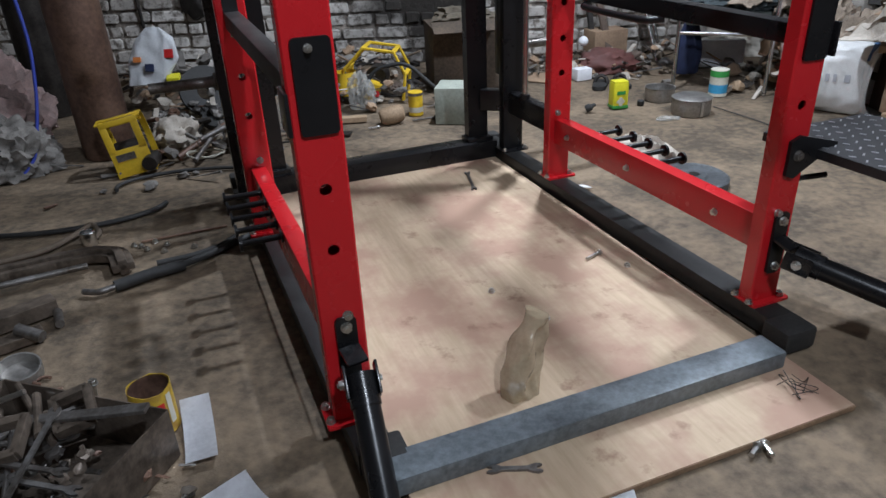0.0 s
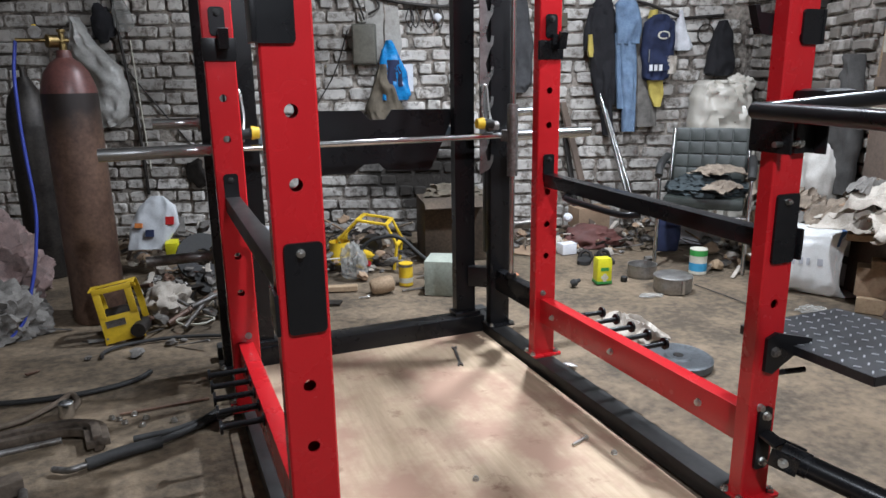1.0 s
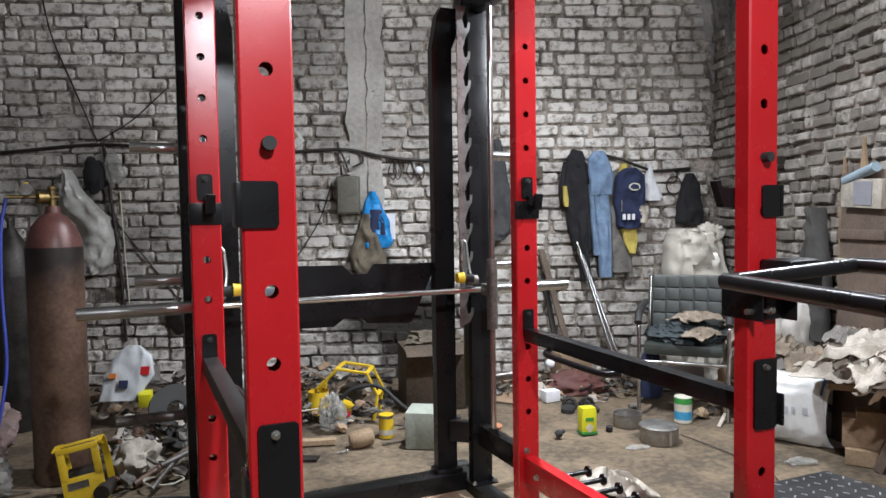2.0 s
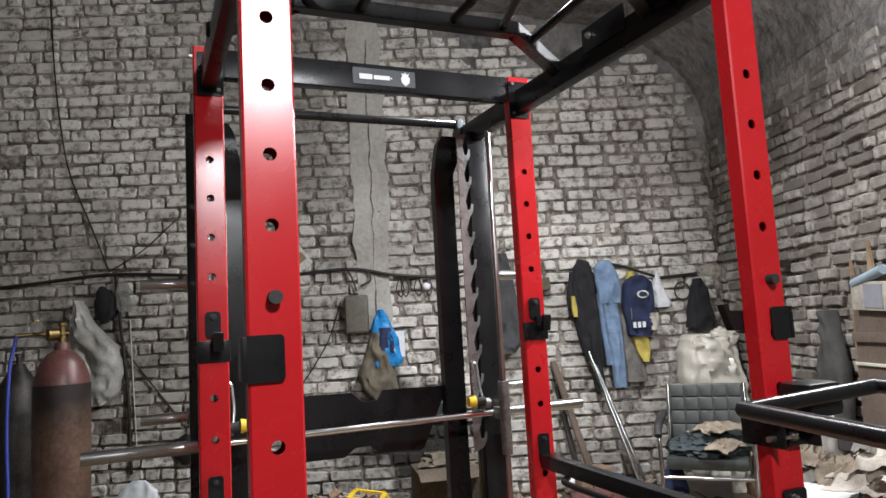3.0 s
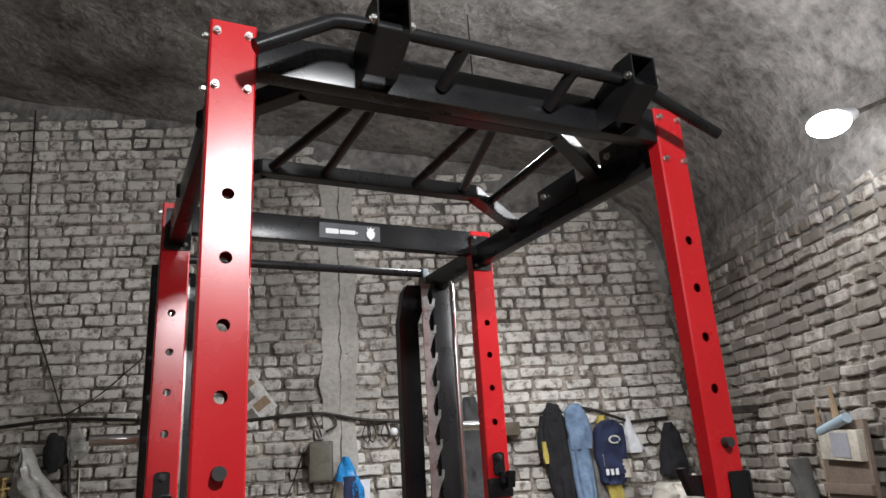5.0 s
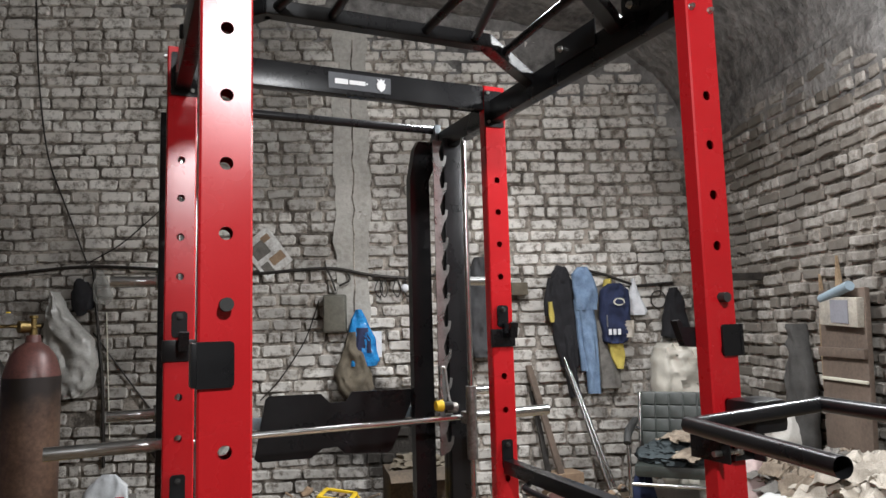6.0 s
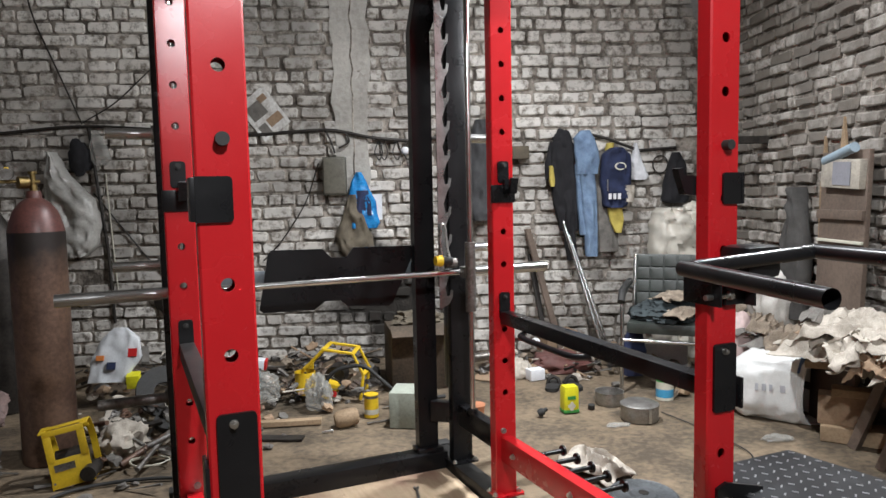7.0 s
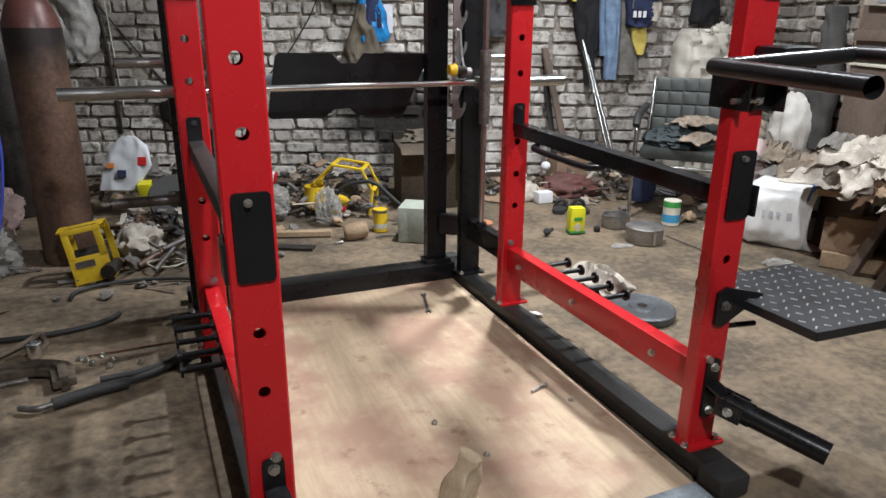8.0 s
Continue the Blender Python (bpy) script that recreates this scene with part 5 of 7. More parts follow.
# ---- chair with clothes ----
ch = thing("armchair", "worn dark green leatherette office chair with steel legs", "chair")
ch.matrix_world = floor_at(2.55, 1.08, 0.0, -26)
LEAN = Matrix.Rotation(radians(-14), 4, "X")
part("backrest", box(B(), (0, 0.235, 0.67), (0.46, 0.035, 0.36), LEAN, 0.016), LEATHER, ch)
for i in range(5):
    for j in range(4):
        at = Vector((0, 0.235, 0.67)) + LEAN @ Vector((-0.178 + 0.089 * i, -0.018, -0.130 + 0.087 * j))
        part("back_pad", box(B(), at, (0.083, 0.020, 0.081), LEAN, 0.008), LEATHER, ch)
part("seat", box(B(), (0, -0.02, 0.42), (0.47, 0.46, 0.075), None, 0.028), LEATHER, ch)
for s in (-1, 1):
    leg = [(s * 0.26, -0.26, 0.0), (s * 0.26, -0.24, 0.35), (s * 0.265, -0.22, 0.60), (s * 0.265, 0.08, 0.64), (s * 0.25, 0.24, 0.60)]
    part("arm_frame", pipe(B(), bend(leg, 4, 0.2), 0.013, 12), CHROME, ch, "dull steel tube", 60)
    part("back_leg", pipe(B(), bend([(s * 0.24, 0.30, 0.0), (s * 0.24, 0.20, 0.45), (s * 0.238, 0.29, 0.84)], 4, 0.2), 0.013, 12), CHROME, ch, "", 60)
    rest = [(s * 0.265, -0.25, 0.585), (s * 0.267, -0.20, 0.640), (s * 0.267, -0.05, 0.655), (s * 0.262, 0.16, 0.665)]
    part("armrest", pipe(B(), bend(rest, 5, 0.35), 0.024, 12), RUBBER, ch, "", 60)
part("stretcher", rod(B(), (-0.26, -0.24, 0.34), (0.26, -0.24, 0.34), 0.011, 12), CHROME, ch)
single("crumpled_coat", crumple(0.44, 0.40, 0.12, 21, 5, 0.45, 2.2), CLOTH("dark_teal_cloth", (0.05, 0.065, 0.07), (0.022, 0.028, 0.03)), "dark crumpled coat lying on the chair", "coat", m=floor_at(2.55, 1.10, 0.455, -26), smooth=60)
single("cloth", torn_sheet(0.30, 0.22, 0.07, 23, 24), RAG, "crumpled beige cloth on the chair", "cloth", m=floor_at(2.60, 1.12, 0.58, 12), smooth=60)
single("cloth", torn_sheet(0.28, 0.18, 0.07, 24, 24), RAG, "crumpled beige cloth on the chair's edge", "cloth", m=floor_at(2.56, 1.28, 0.50, 40), smooth=60)
single("dark_garment", crumple(0.16, 0.14, 0.34, 25, 3, 0.4, 2.2), NAVY, "dark garment hanging under the chair", "clothes", m=floor_at(2.38, 0.92, 0.04), smooth=60)

# big polythene sack in the corner
POLY.node_tree.nodes["Principled BSDF"].inputs["Alpha"].default_value = 0.92
ps2 = thing("polythene_sack", "tall milky polythene sack filled with rags", "sack")
ps2.matrix_world = on_wall(2.78, 0.06)
part("sack_film", draped(levels_of([(1.15, 0.05, 0.20), (1.12, 0.0, 0.33), (1.02, -0.035, 0.40), (0.80, -0.04, 0.43), (0.50, -0.03, 0.47), (0.18, 0.0, 0.50), (0.0, 0.02, 0.48)], 5), 0.36, 9, 0.16, 3), POLY, ps2, "", 60)
part("sack_neck", crumple(0.20, 0.16, 0.20, 71, 4, 0.6, 2.6, False), POLY, ps2, "twisted film neck", 60).location = (0.32, -0.20, 1.08)
part("rag_filling", draped(levels_of([(1.04, 0.10, 0.26), (0.85, 0.04, 0.32), (0.45, 0.03, 0.38), (0.03, 0.05, 0.40)], 4), 0.28, 6, 0.2, 5), RAG, ps2, "brown rags inside", 60).location = (0.0, -0.03, 0.0)


# ---- rubbish along the walls ----
def scrap(name, m, seed, n, spread, size, mats, label, category="scrap heap"):
    """A low heap of many small odd pieces, one mesh of stuff: bent strips, offcuts and crumpled bits."""
    rnd = random.Random(seed)
    bm = B()
    for k in range(n):
        x, y = rnd.gauss(0, spread[0] / 2.4), rnd.gauss(0, spread[1] / 2.4)
        hh = max(0.0, spread[2] * (1 - (x / spread[0]) ** 2 * 1.6 - (y / spread[1]) ** 2 * 1.6)) * rnd.random()
        q = Euler((rnd.uniform(-0.5, 0.5), rnd.uniform(-0.5, 0.5), rnd.uniform(0, 6.28))).to_matrix().to_4x4()
        before = len(bm.faces)
        s = size * rnd.uniform(0.5, 1.5)
        kind = rnd.random()
        if kind < 0.35:
            box(bm, (x, y, hh + s * 0.15), (s * rnd.uniform(1, 3.2), s * rnd.uniform(0.2, 0.6), s * rnd.uniform(0.05, 0.3)), q)
        elif kind < 0.55:
            a = Vector((x, y, hh + 0.01))
            d = q @ Vector((s * 1.6, 0, 0))
            rod(bm, a - d, a + d, s * 0.10, 7)
        else:
            start = len(bm.verts)
            r = bmesh.ops.create_icosphere(bm, subdivisions=2, radius=s * 0.6)
            for v in r["verts"]:
                f = 1 + 0.7 * noise.noise(v.co * (2.2 / s) + Vector((seed, k, 0)))
                v.co = q @ Vector((v.co.x * f, v.co.y * f, v.co.z * f * 0.6)) + Vector((x, y, hh + s * 0.25))
        mi = rnd.randrange(len(mats))
        bm.faces.ensure_lookup_table()
        for f in bm.faces[before:]:
            f.material_index = mi
    for v in bm.verts:
        v.co.z = max(v.co.z, 0.0015)
    return single(name, bm, mats, label, category, kind="stuff", smooth=30, m=m)


JUNK = [IRON, STEEL, RAG, CARD, GREYRAG, WHITERAG, DARKWOOD]
scrap("scrap_heap", floor_at(0.20, 1.02), 11, 150, (0.75, 0.50, 0.16), 0.045, JUNK, "heap of oily scrap, rags and tins by the wall")
scrap("scrap_heap", floor_at(0.15, 0.42), 12, 110, (0.9, 0.45, 0.20), 0.055, JUNK + [IRON], "heap of grimy scrap along the wall")
scrap("scrap_heap", floor_at(-0.55, 1.70), 13, 150, (0.65, 0.75, 0.15), 0.045, [IRON, STEEL, WHITERAG, GREYRAG, RUST], "heap of scrap steel and wire by the cylinder")
scrap("scrap_heap", floor_at(-1.0, 0.70), 14, 120, (0.9, 0.7, 0.25), 0.06, JUNK, "heap of rubbish along the wall")
scrap("scrap_heap", floor_at(1.75, 0.45), 15, 110, (0.8, 0.45, 0.12), 0.045, JUNK, "scattered scrap and paper along the wall")
scrap("scrap_heap", floor_at(2.35, 0.55), 16, 120, (0.8, 0.45, 0.14), 0.05, JUNK, "scrap and offcuts under the chair")
scrap("scrap_heap", floor_at(3.02, 1.22), 17, 130, (0.40, 0.55, 0.30), 0.065, [RAG, WHITERAG, CARD, GREYRAG, WOOD], "heap of torn rags and cardboard")
for k, (u, v, w, d, h, mat, lab) in enumerate((
        (-1.55, 1.95, 0.55, 0.55, 0.36, PINKRAG, "large crumpled faded pink cloth on the floor"),
        (-1.35, 2.15, 0.42, 0.36, 0.26, GREYRAG, "large crumpled grimy grey cloth on the floor"),
        (-1.75, 1.55, 0.55, 0.45, 0.46, PINKRAG, "tall crumpled faded pink cloth by the wall"),
        (-1.9, 2.25, 0.5, 0.5, 0.30, GREYRAG, "large crumpled grimy grey cloth on the floor"))):
    single("crumpled_sheet", crumple(w, d, h, 31 + k, 5, 0.50, 3.0), mat, lab, "cloth", "crumpled cloths", m=floor_at(u, v, 0, 20 * k), smooth=60)
single("white_cloth", crumple(0.22, 0.26, 0.15, 41, 4, 0.6, 2.4), WHITERAG, "crumpled dirty white cloth on the scrap", "cloth", m=floor_at(-0.62, 1.90, 0.02), smooth=60)
single("white_cloth", crumple(0.20, 0.14, 0.11, 42, 4, 0.6, 2.4), WHITERAG, "crumpled white cloth by the wall", "cloth", m=floor_at(-0.65, 0.90, 0.10), smooth=60)
pb = thing("printed_bag", "white printed plastic bag leaning on the heap", "plastic bag")
pb.matrix_world = floor_at(-1.02, 1.10, 0.14) @ Matrix.Rotation(radians(-18), 4, "X")
part("bag_body", draped(levels_of([(0.36, 0.02, 0.10), (0.30, -0.05, 0.18), (0.18, -0.10, 0.20), (0.02, -0.12, 0.10)], 4), 0.06, 5, 0.15, 3), plain("white_polythene", (0.62, 0.64, 0.66), 0.35), pb, "", 60)
part("print_mark", box(B(), (-0.04, -0.065, 0.17), (0.045, 0.012, 0.03)), plain("orange_print", (0.6, 0.2, 0.05), 0.5), pb)
part("print_mark", box(B(), (0.03, -0.065, 0.12), (0.05, 0.012, 0.045)), NAVY, pb)
part("print_mark", box(B(), (0.15, -0.055, 0.20), (0.05, 0.012, 0.05)), REDP, pb)
single("yellow_box", box(B(), (0, 0, 0.05), (0.075, 0.075, 0.085), Matrix.Rotation(0.2, 4, "X"), 0.003), LEMON, "small pale yellow carton on the scrap", "box", m=floor_at(-0.86, 1.12, 0.13, 10))
for k, (u, v, r, z, tilt) in enumerate(((-0.60, 1.36, 0.15, 0.17, 62), (-0.48, 1.62, 0.085, 0.07, 20))):
    bm = lathe(B(), [(r * 0.35, -0.012), (r, -0.016), (r * 1.02, 0.0), (r, 0.016), (r * 0.35, 0.012)], 36)
    bmesh.ops.delete(bm, geom=[f for f in bm.faces if len(f.verts) > 4], context="FACES_ONLY")
    single("grinding_disc", bm, RUBBER, "black grinding wheel leaning on the scrap", "disc", smooth=35, m=floor_at(u, v, z, 30) @ Matrix.Rotation(radians(tilt), 4, "X"))
for k, (u, v, a, ln_, r) in enumerate(((-0.45, 1.95, 35, 0.38, 0.016), (-0.40, 2.10, 60, 0.30, 0.011), (-0.85, 1.75, -55, 0.30, 0.012), (-0.35, 2.02, 20, 0.22, 0.014))):
    c = room(u, v, 0.07 + 0.02 * k)
    d = Vector((math.cos(radians(a)), math.sin(radians(a)), 0.25)) * ln_ / 2
    single("steel_bar", rod(B(), c - d, c + d, r, 12), STEEL if k % 2 else RUST, "rusty steel bar on the scrap heap", "steel bar", "scrap bars")
single("wire_coil", pipe(B(), [(0.09 * math.cos(t) * (1 + 0.1 * math.sin(3 * t)), 0.06 * math.sin(t), 0.008 + 0.006 * math.sin(2.3 * t) ** 2) for t in np.linspace(0, 12.0, 60)], 0.004, 6), CREAM, "loose coil of pale wire on the floor", "wire", m=floor_at(-0.42, 2.12, 0.03), smooth=60)
single("rubber_hose", pipe(B(), [(0.35 * math.cos(t), 0.16 * math.sin(t), 0.012) for t in np.linspace(0.2, 3.4, 30)], 0.009, 8), RUBBER, "black rubber hose lying on the floor", "hose", m=floor_at(-0.38, 2.42, 0.0, 5), smooth=60)
single("rubber_hose", pipe(B(), [(0.42 * math.cos(t), 0.20 * math.sin(t), 0.013) for t in np.linspace(2.6, 6.2, 30)], 0.011, 8), RUBBER, "black rubber hose curling on the floor", "hose", m=floor_at(-0.85, 2.72, 0.0, 10), smooth=60)


# tins, cartons and blocks behind the rack
def tin(m, r, h, mat, label, lid=True, band=None, rim=True):
    t = thing("tin", label, "tin")
    t.matrix_world = m
    prof = [(r, 0), (r * 1.02, 0.003), (r, 0.008), (r, h - 0.008), (r * 1.02, h - 0.003), (r, h)] if lid else [(r, 0), (r * 1.02, 0.003), (r, 0.008), (r, h), (r * 0.97, h), (r * 0.96, 0.01)]
    bm = lathe(B(), prof, 28)
    if not lid:
        bmesh.ops.delete(bm, geom=[f for f in bm.faces if len(f.verts) > 4 and f.calc_center_median().z > h * 0.5], context="FACES_ONLY")
    part("can_body", bm, mat, t)
    if band:
        for z0, z1, bmat in band:
            b = lathe(B(), [(r * 1.012, z0), (r * 1.012, z1)], 28)
            bmesh.ops.delete(b, geom=[f for f in b.faces if len(f.verts) > 4], context="FACES_ONLY")
            part("label_band", b, bmat, t)
    return t


tin(floor_at(0.62, 1.46), 0.042, 0.135, YELLOW, "yellow and white paint tin on the floor", band=((0.02, 0.05, CREAM), (0.115, 0.13, STEEL)))
tin(floor_at(0.19, 1.10, 0.05), 0.065, 0.14, YELLOW, "open yellow paint tin on the heap", False)
tin(floor_at(0.33, 1.14, 0.03) @ Matrix.Rotation(0.35, 4, "Y"), 0.055, 0.10, YELLOW, "tilted yellow tin with a red mark", band=((0.03, 0.06, CREAM),))
single("red_mark", rod(B(), (0.02, -0.062, 0.045), (0.02, -0.058, 0.045), 0.022, 16), REDP, "round red print on the tin", "label", m=floor_at(0.34, 1.14, 0.03) @ Matrix.Rotation(0.35, 4, "Y"))
single("clear_bag", crumple(0.15, 0.14, 0.20, 51, 5, 0.55, 3.6), CLEARPOLY, "crumpled clear plastic bag on the heap", "plastic bag", m=floor_at(0.30, 1.32, 0.02), smooth=60)
single("clear_bag", crumple(0.20, 0.16, 0.16, 52, 4, 0.5, 2.5), CLEARPOLY, "crumpled clear plastic bag by the wall", "plastic bag", m=floor_at(-0.05, 1.20, 0.05), smooth=60)
single("clear_jar", lathe(B(), [(0.045, 0), (0.05, 0.01), (0.05, 0.13), (0.03, 0.16), (0.03, 0.18)], 20), CLEARPOLY, "cloudy plastic jar by the heap", "jar", m=floor_at(-0.12, 1.58))
single("wood_block", lathe(B(), [(0.035, -0.07), (0.047, -0.055), (0.052, 0.0), (0.045, 0.055), (0.033, 0.065)], 18), WOOD, "rounded wooden mallet head on the floor", "wood block", m=floor_at(0.49, 1.62, 0.05, 15) @ Matrix.Rotation(radians(82), 4, "Y"))
single("wooden_offcut", beam(B(), room(-0.02, 1.58, 0.02), room(0.34, 1.56, 0.02), 0.05, 0.03, 0.003), WOOD, "short pale wooden slat on the floor", "slat", smooth=None)
single("steel_strip", beam(B(), room(-0.05, 1.76, 0.008), room(0.27, 1.80, 0.008), 0.07, 0.012, 0.002), IRON, "flat dark steel offcut on the floor", "steel plate", smooth=None)
single("bolt_loose", bolt(rod(B(), (0, 0, 0.008), (0.05, 0, 0.008), 0.005, 8), (0.05, 0, 0.008), (1, 0, 0), 0.009), ZINC, "loose zinc bolt on the floor", "bolt", m=floor_at(0.36, 1.72, 0, 20))
single("steel_rod", rod(B(), room(0.60, 1.60, 0.006), room(0.83, 1.52, 0.006), 0.006, 10), STEEL, "thin steel rod on the floor", "rod")
DARKCARD = surface("dark_cardboard", (0.13, 0.095, 0.065), (0.035, 0.027, 0.020), 0.9, 0.0, coarse=4, fine=60, bump=0.1, depth=0.002)
box1 = thing("cardboard_box", "dark brown cardboard box against the wall", "cardboard box")
box1.matrix_world = floor_at(0.93, 0.75, 0.0, 8)
part("box_body", box(B(), (0, 0, 0.20), (0.44, 0.40, 0.40), None, 0.006), DARKCARD, box1)
part("flap", box(B(), (-0.02, -0.27, 0.41), (0.42, 0.14, 0.006), Matrix.Rotation(0.35, 4, "X")), DARKCARD, box1)
part("flap", box(B(), (0.27, 0.0, 0.40), (0.14, 0.38, 0.006), Matrix.Rotation(0.5, 4, "Y")), DARKCARD, box1)
single("grimy_rag", crumple(0.38, 0.30, 0.09, 55, 4, 0.6, 3.4), OLIVE, "grimy brown rag on the cardboard box", "rag", m=floor_at(0.95, 0.75, 0.40), smooth=60)
ct = thing("carton", "pale green-grey carton beside the rack", "carton")
ct.matrix_world = floor_at(0.835, 1.60, 0.0, -12)
part("carton_body", box(B(), (0, 0, 0.10), (0.175, 0.20, 0.20), None, 0.004), CARTON, ct)
part("carton_side", box(B(), (0.0895, 0, 0.10), (0.003, 0.19, 0.19)), CREAM, ct, "white printed side")
single("red_white_box", box(B(), (0, 0, 0.03), (0.24, 0.10, 0.06), Matrix.Rotation(0.12, 4, "Y"), 0.003), WHITE, "white carton with a pink end", "carton", m=floor_at(-0.22, 0.90, 0.18, 5))
single("red_box_end", box(B(), (0.127, 0, 0.015), (0.016, 0.10, 0.06), Matrix.Rotation(0.12, 4, "Y"), 0.003), REDP, "pink printed carton end", "carton", m=floor_at(-0.22, 0.90, 0.18, 5))
single("dark_case", box(B(), (0, 0, 0.06), (0.20, 0.16, 0.11), Matrix.Rotation(0.25, 4, "X"), 0.01), IRON, "black metal case on the heap", "case", m=floor_at(-0.20, 1.10, 0.08, -15))
single("small_carton", box(B(), (0, 0, 0.06), (0.20, 0.15, 0.12), None, 0.004), CARD, "small brown carton on the floor", "carton", m=floor_at(-0.16, 1.42, 0, 8))
single("black_hose", pipe(B(), bend([(0.05, 0, 0.02), (0.15, 0, 0.22), (0.35, -0.02, 0.26), (0.50, -0.05, 0.12), (0.62, -0.06, 0.03), (0.85, 0, 0.03)], 5, 0.35), 0.012, 10), RUBBER, "black hose arching over the scrap", "hose", m=floor_at(0.22, 1.22), smooth=60)

# right side of the room
yb = thing("yellow_canister", "lemon yellow plastic canister with a green base print", "canister")
yb.matrix_world = floor_at(1.78, 1.53, 0.0, 8)
part("canister_body", box(B(), (0, 0, 0.078), (0.092, 0.075, 0.145), None, 0.012), LEMON, yb)
part("canister_lid", box(B(), (0, 0, 0.152), (0.084, 0.067, 0.014), None, 0.005), LEMON, yb)
part("green_band", box(B(), (0, 0, 0.014), (0.094, 0.077, 0.020), None, 0.004), GREENP, yb)
for a, b in ((-0.012, 0.046), (0.012, 0.046), (0.0, 0.030), (0.0, 0.060)):
    part("print_spot", rod(B(), (a, -0.0395, b), (a, -0.0375, b), 0.011, 14), CREAM, yb)
part("print_bar", box(B(), (0, -0.0385, 0.095), (0.05, 0.002, 0.020)), GREENP, yb, "plain lettering bar")


def pot(m, r, h, label, lid=True):
    t = thing("cooking_pot", label, "pot")
    t.matrix_world = m
    bm = lathe(B(), [(r * 0.94, 0.0), (r, 0.012), (r, h), (r * 1.04, h + 0.003), (r * 0.97, h + 0.002), (r * 0.96, 0.012)], 32)
    bmesh.ops.delete(bm, geom=[f for f in bm.faces if len(f.verts) > 4 and f.calc_center_median().z > 0.005 and f.calc_center_median().z > h * 0.5], context="FACES_ONLY")
    part("pot_body", bm, ALU, t)
    if lid:
        part("pot_lid", lathe(B(), [(r * 1.03, h + 0.001), (r * 1.03, h + 0.006), (r * 0.9, h + 0.014), (r * 0.3, h + 0.017)], 32), ALU, t)
        part("clasp", box(B(), (r * 0.2, -r * 1.03, h * 0.55), (0.014, 0.010, h * 0.9), None, 0.002), ZINC, t)
    return t


pot(floor_at(2.14, 1.70), 0.105, 0.085, "dented aluminium pot with a flat lid on the floor")
pot(floor_at(2.06, 1.40), 0.085, 0.075, "open dented aluminium pot on the floor", False)
t2 = tin(floor_at(2.42, 1.36), 0.052, 0.155, CREAM, "white tin with green and blue print", band=((0.115, 0.150, GREENP), (0.02, 0.07, plain("sky_print", (0.06, 0.32, 0.55), 0.5))))
single("spray_cap", lathe(B(), [(0.016, 0), (0.022, 0.01), (0.022, 0.03), (0.012, 0.04), (0.010, 0.06)], 14), RUBBER, "small black plastic nozzle on the floor", "nozzle", m=floor_at(1.58, 1.60, 0.02) @ Matrix.Rotation(1.1, 4, "Y"))
single("plastic_stopper", lathe(B(), [(0.018, 0), (0.02, 0.005), (0.02, 0.028), (0.015, 0.032)], 14), RUBBER, "small dark plastic stopper on the floor", "stopper", m=floor_at(1.92, 1.50))
for k in (0, 1):
    sh = thing("slipper", "worn dark slipper on the floor", "slipper", group="slippers")
    sh.matrix_world = floor_at(1.80 + 0.13 * k, 1.02, 0.0, 70 + 25 * k)
    part("sole", plate(B(), rounded(0.23, 0.085, 0.040, 5), 0.022), RUBBER, sh)
    part("strap", pipe(B(), [(0.02, -0.042, 0.01), (0.03, -0.03, 0.05), (0.04, 0.0, 0.062), (0.03, 0.03, 0.05), (0.02, 0.042, 0.01)], 0.013, 8), IRON, sh)
single("white_packet", crumple(0.20, 0.16, 0.13, 61, 4, 0.45, 2.3), WHITERAG, "crumpled white packet on the floor", "packet", m=floor_at(1.62, 0.72), smooth=60)
single("small_white_box", box(B(), (0, 0, 0.04), (0.11, 0.08, 0.075), None, 0.003), WHITE, "small white carton on the floor", "carton", m=floor_at(1.72, 0.82, 0, 20))
single("card_sheet", box(B(), (0, 0, 0.012), (0.28, 0.20, 0.006), Matrix.Rotation(0.06, 4, "X")), CARD, "flat piece of brown cardboard on the floor", "cardboard", m=floor_at(1.45, 0.75, 0.0, -30))
single("maroon_blanket", crumple(0.44, 0.24, 0.15, 62, 4, 0.35, 2.0), surface("maroon_board", (0.16, 0.06, 0.05), (0.08, 0.035, 0.03), 0.7), "folded maroon blanket on the floor", "blanket", m=floor_at(1.95, 0.60), smooth=60)
single("white_bulb", bmesh_sphere(0.034), WHITE, "white bulb lying on the scrap", "bulb", m=floor_at(1.78, 0.55, 0.20))
single("bucket", lathe(B(), [(0.05, 0), (0.06, 0.07), (0.062, 0.075)], 20), plain("terracotta_plastic", (0.50, 0.20, 0.10), 0.6), "small orange plastic tub on the floor", "tub", m=floor_at(1.22, 1.55))
single("card_carton", box(B(), (0, 0, 0.09), (0.26, 0.18, 0.18), None, 0.004), CARD, "open brown carton by the wall", "carton", m=floor_at(2.00, 0.28, 0.05, 15))
single("white_board_box", box(B(), (0, 0, 0.09), (0.30, 0.06, 0.18), None, 0.004), WHITE, "white carton with a blue mark", "carton", m=floor_at(2.72, 0.62, 0.0, -8))
single("glass_bits", crumple(0.13, 0.05, 0.02, 63, 3, 0.5), CLEARPOLY, "crumpled clear wrapper on the floor", "wrapper", m=floor_at(1.98, 1.80))
single("floor_cable", pipe(B(), bend([(2.30, -1.62, 0.006), (2.45, -2.0, 0.006), (2.50, -2.3, 0.006), (2.35, -2.5, 0.006)], 5, 0.35), 0.0032, 7), RUBBER, "thin black cable lying on the floor", "cable", m=on_wall(0, 0), smooth=60)

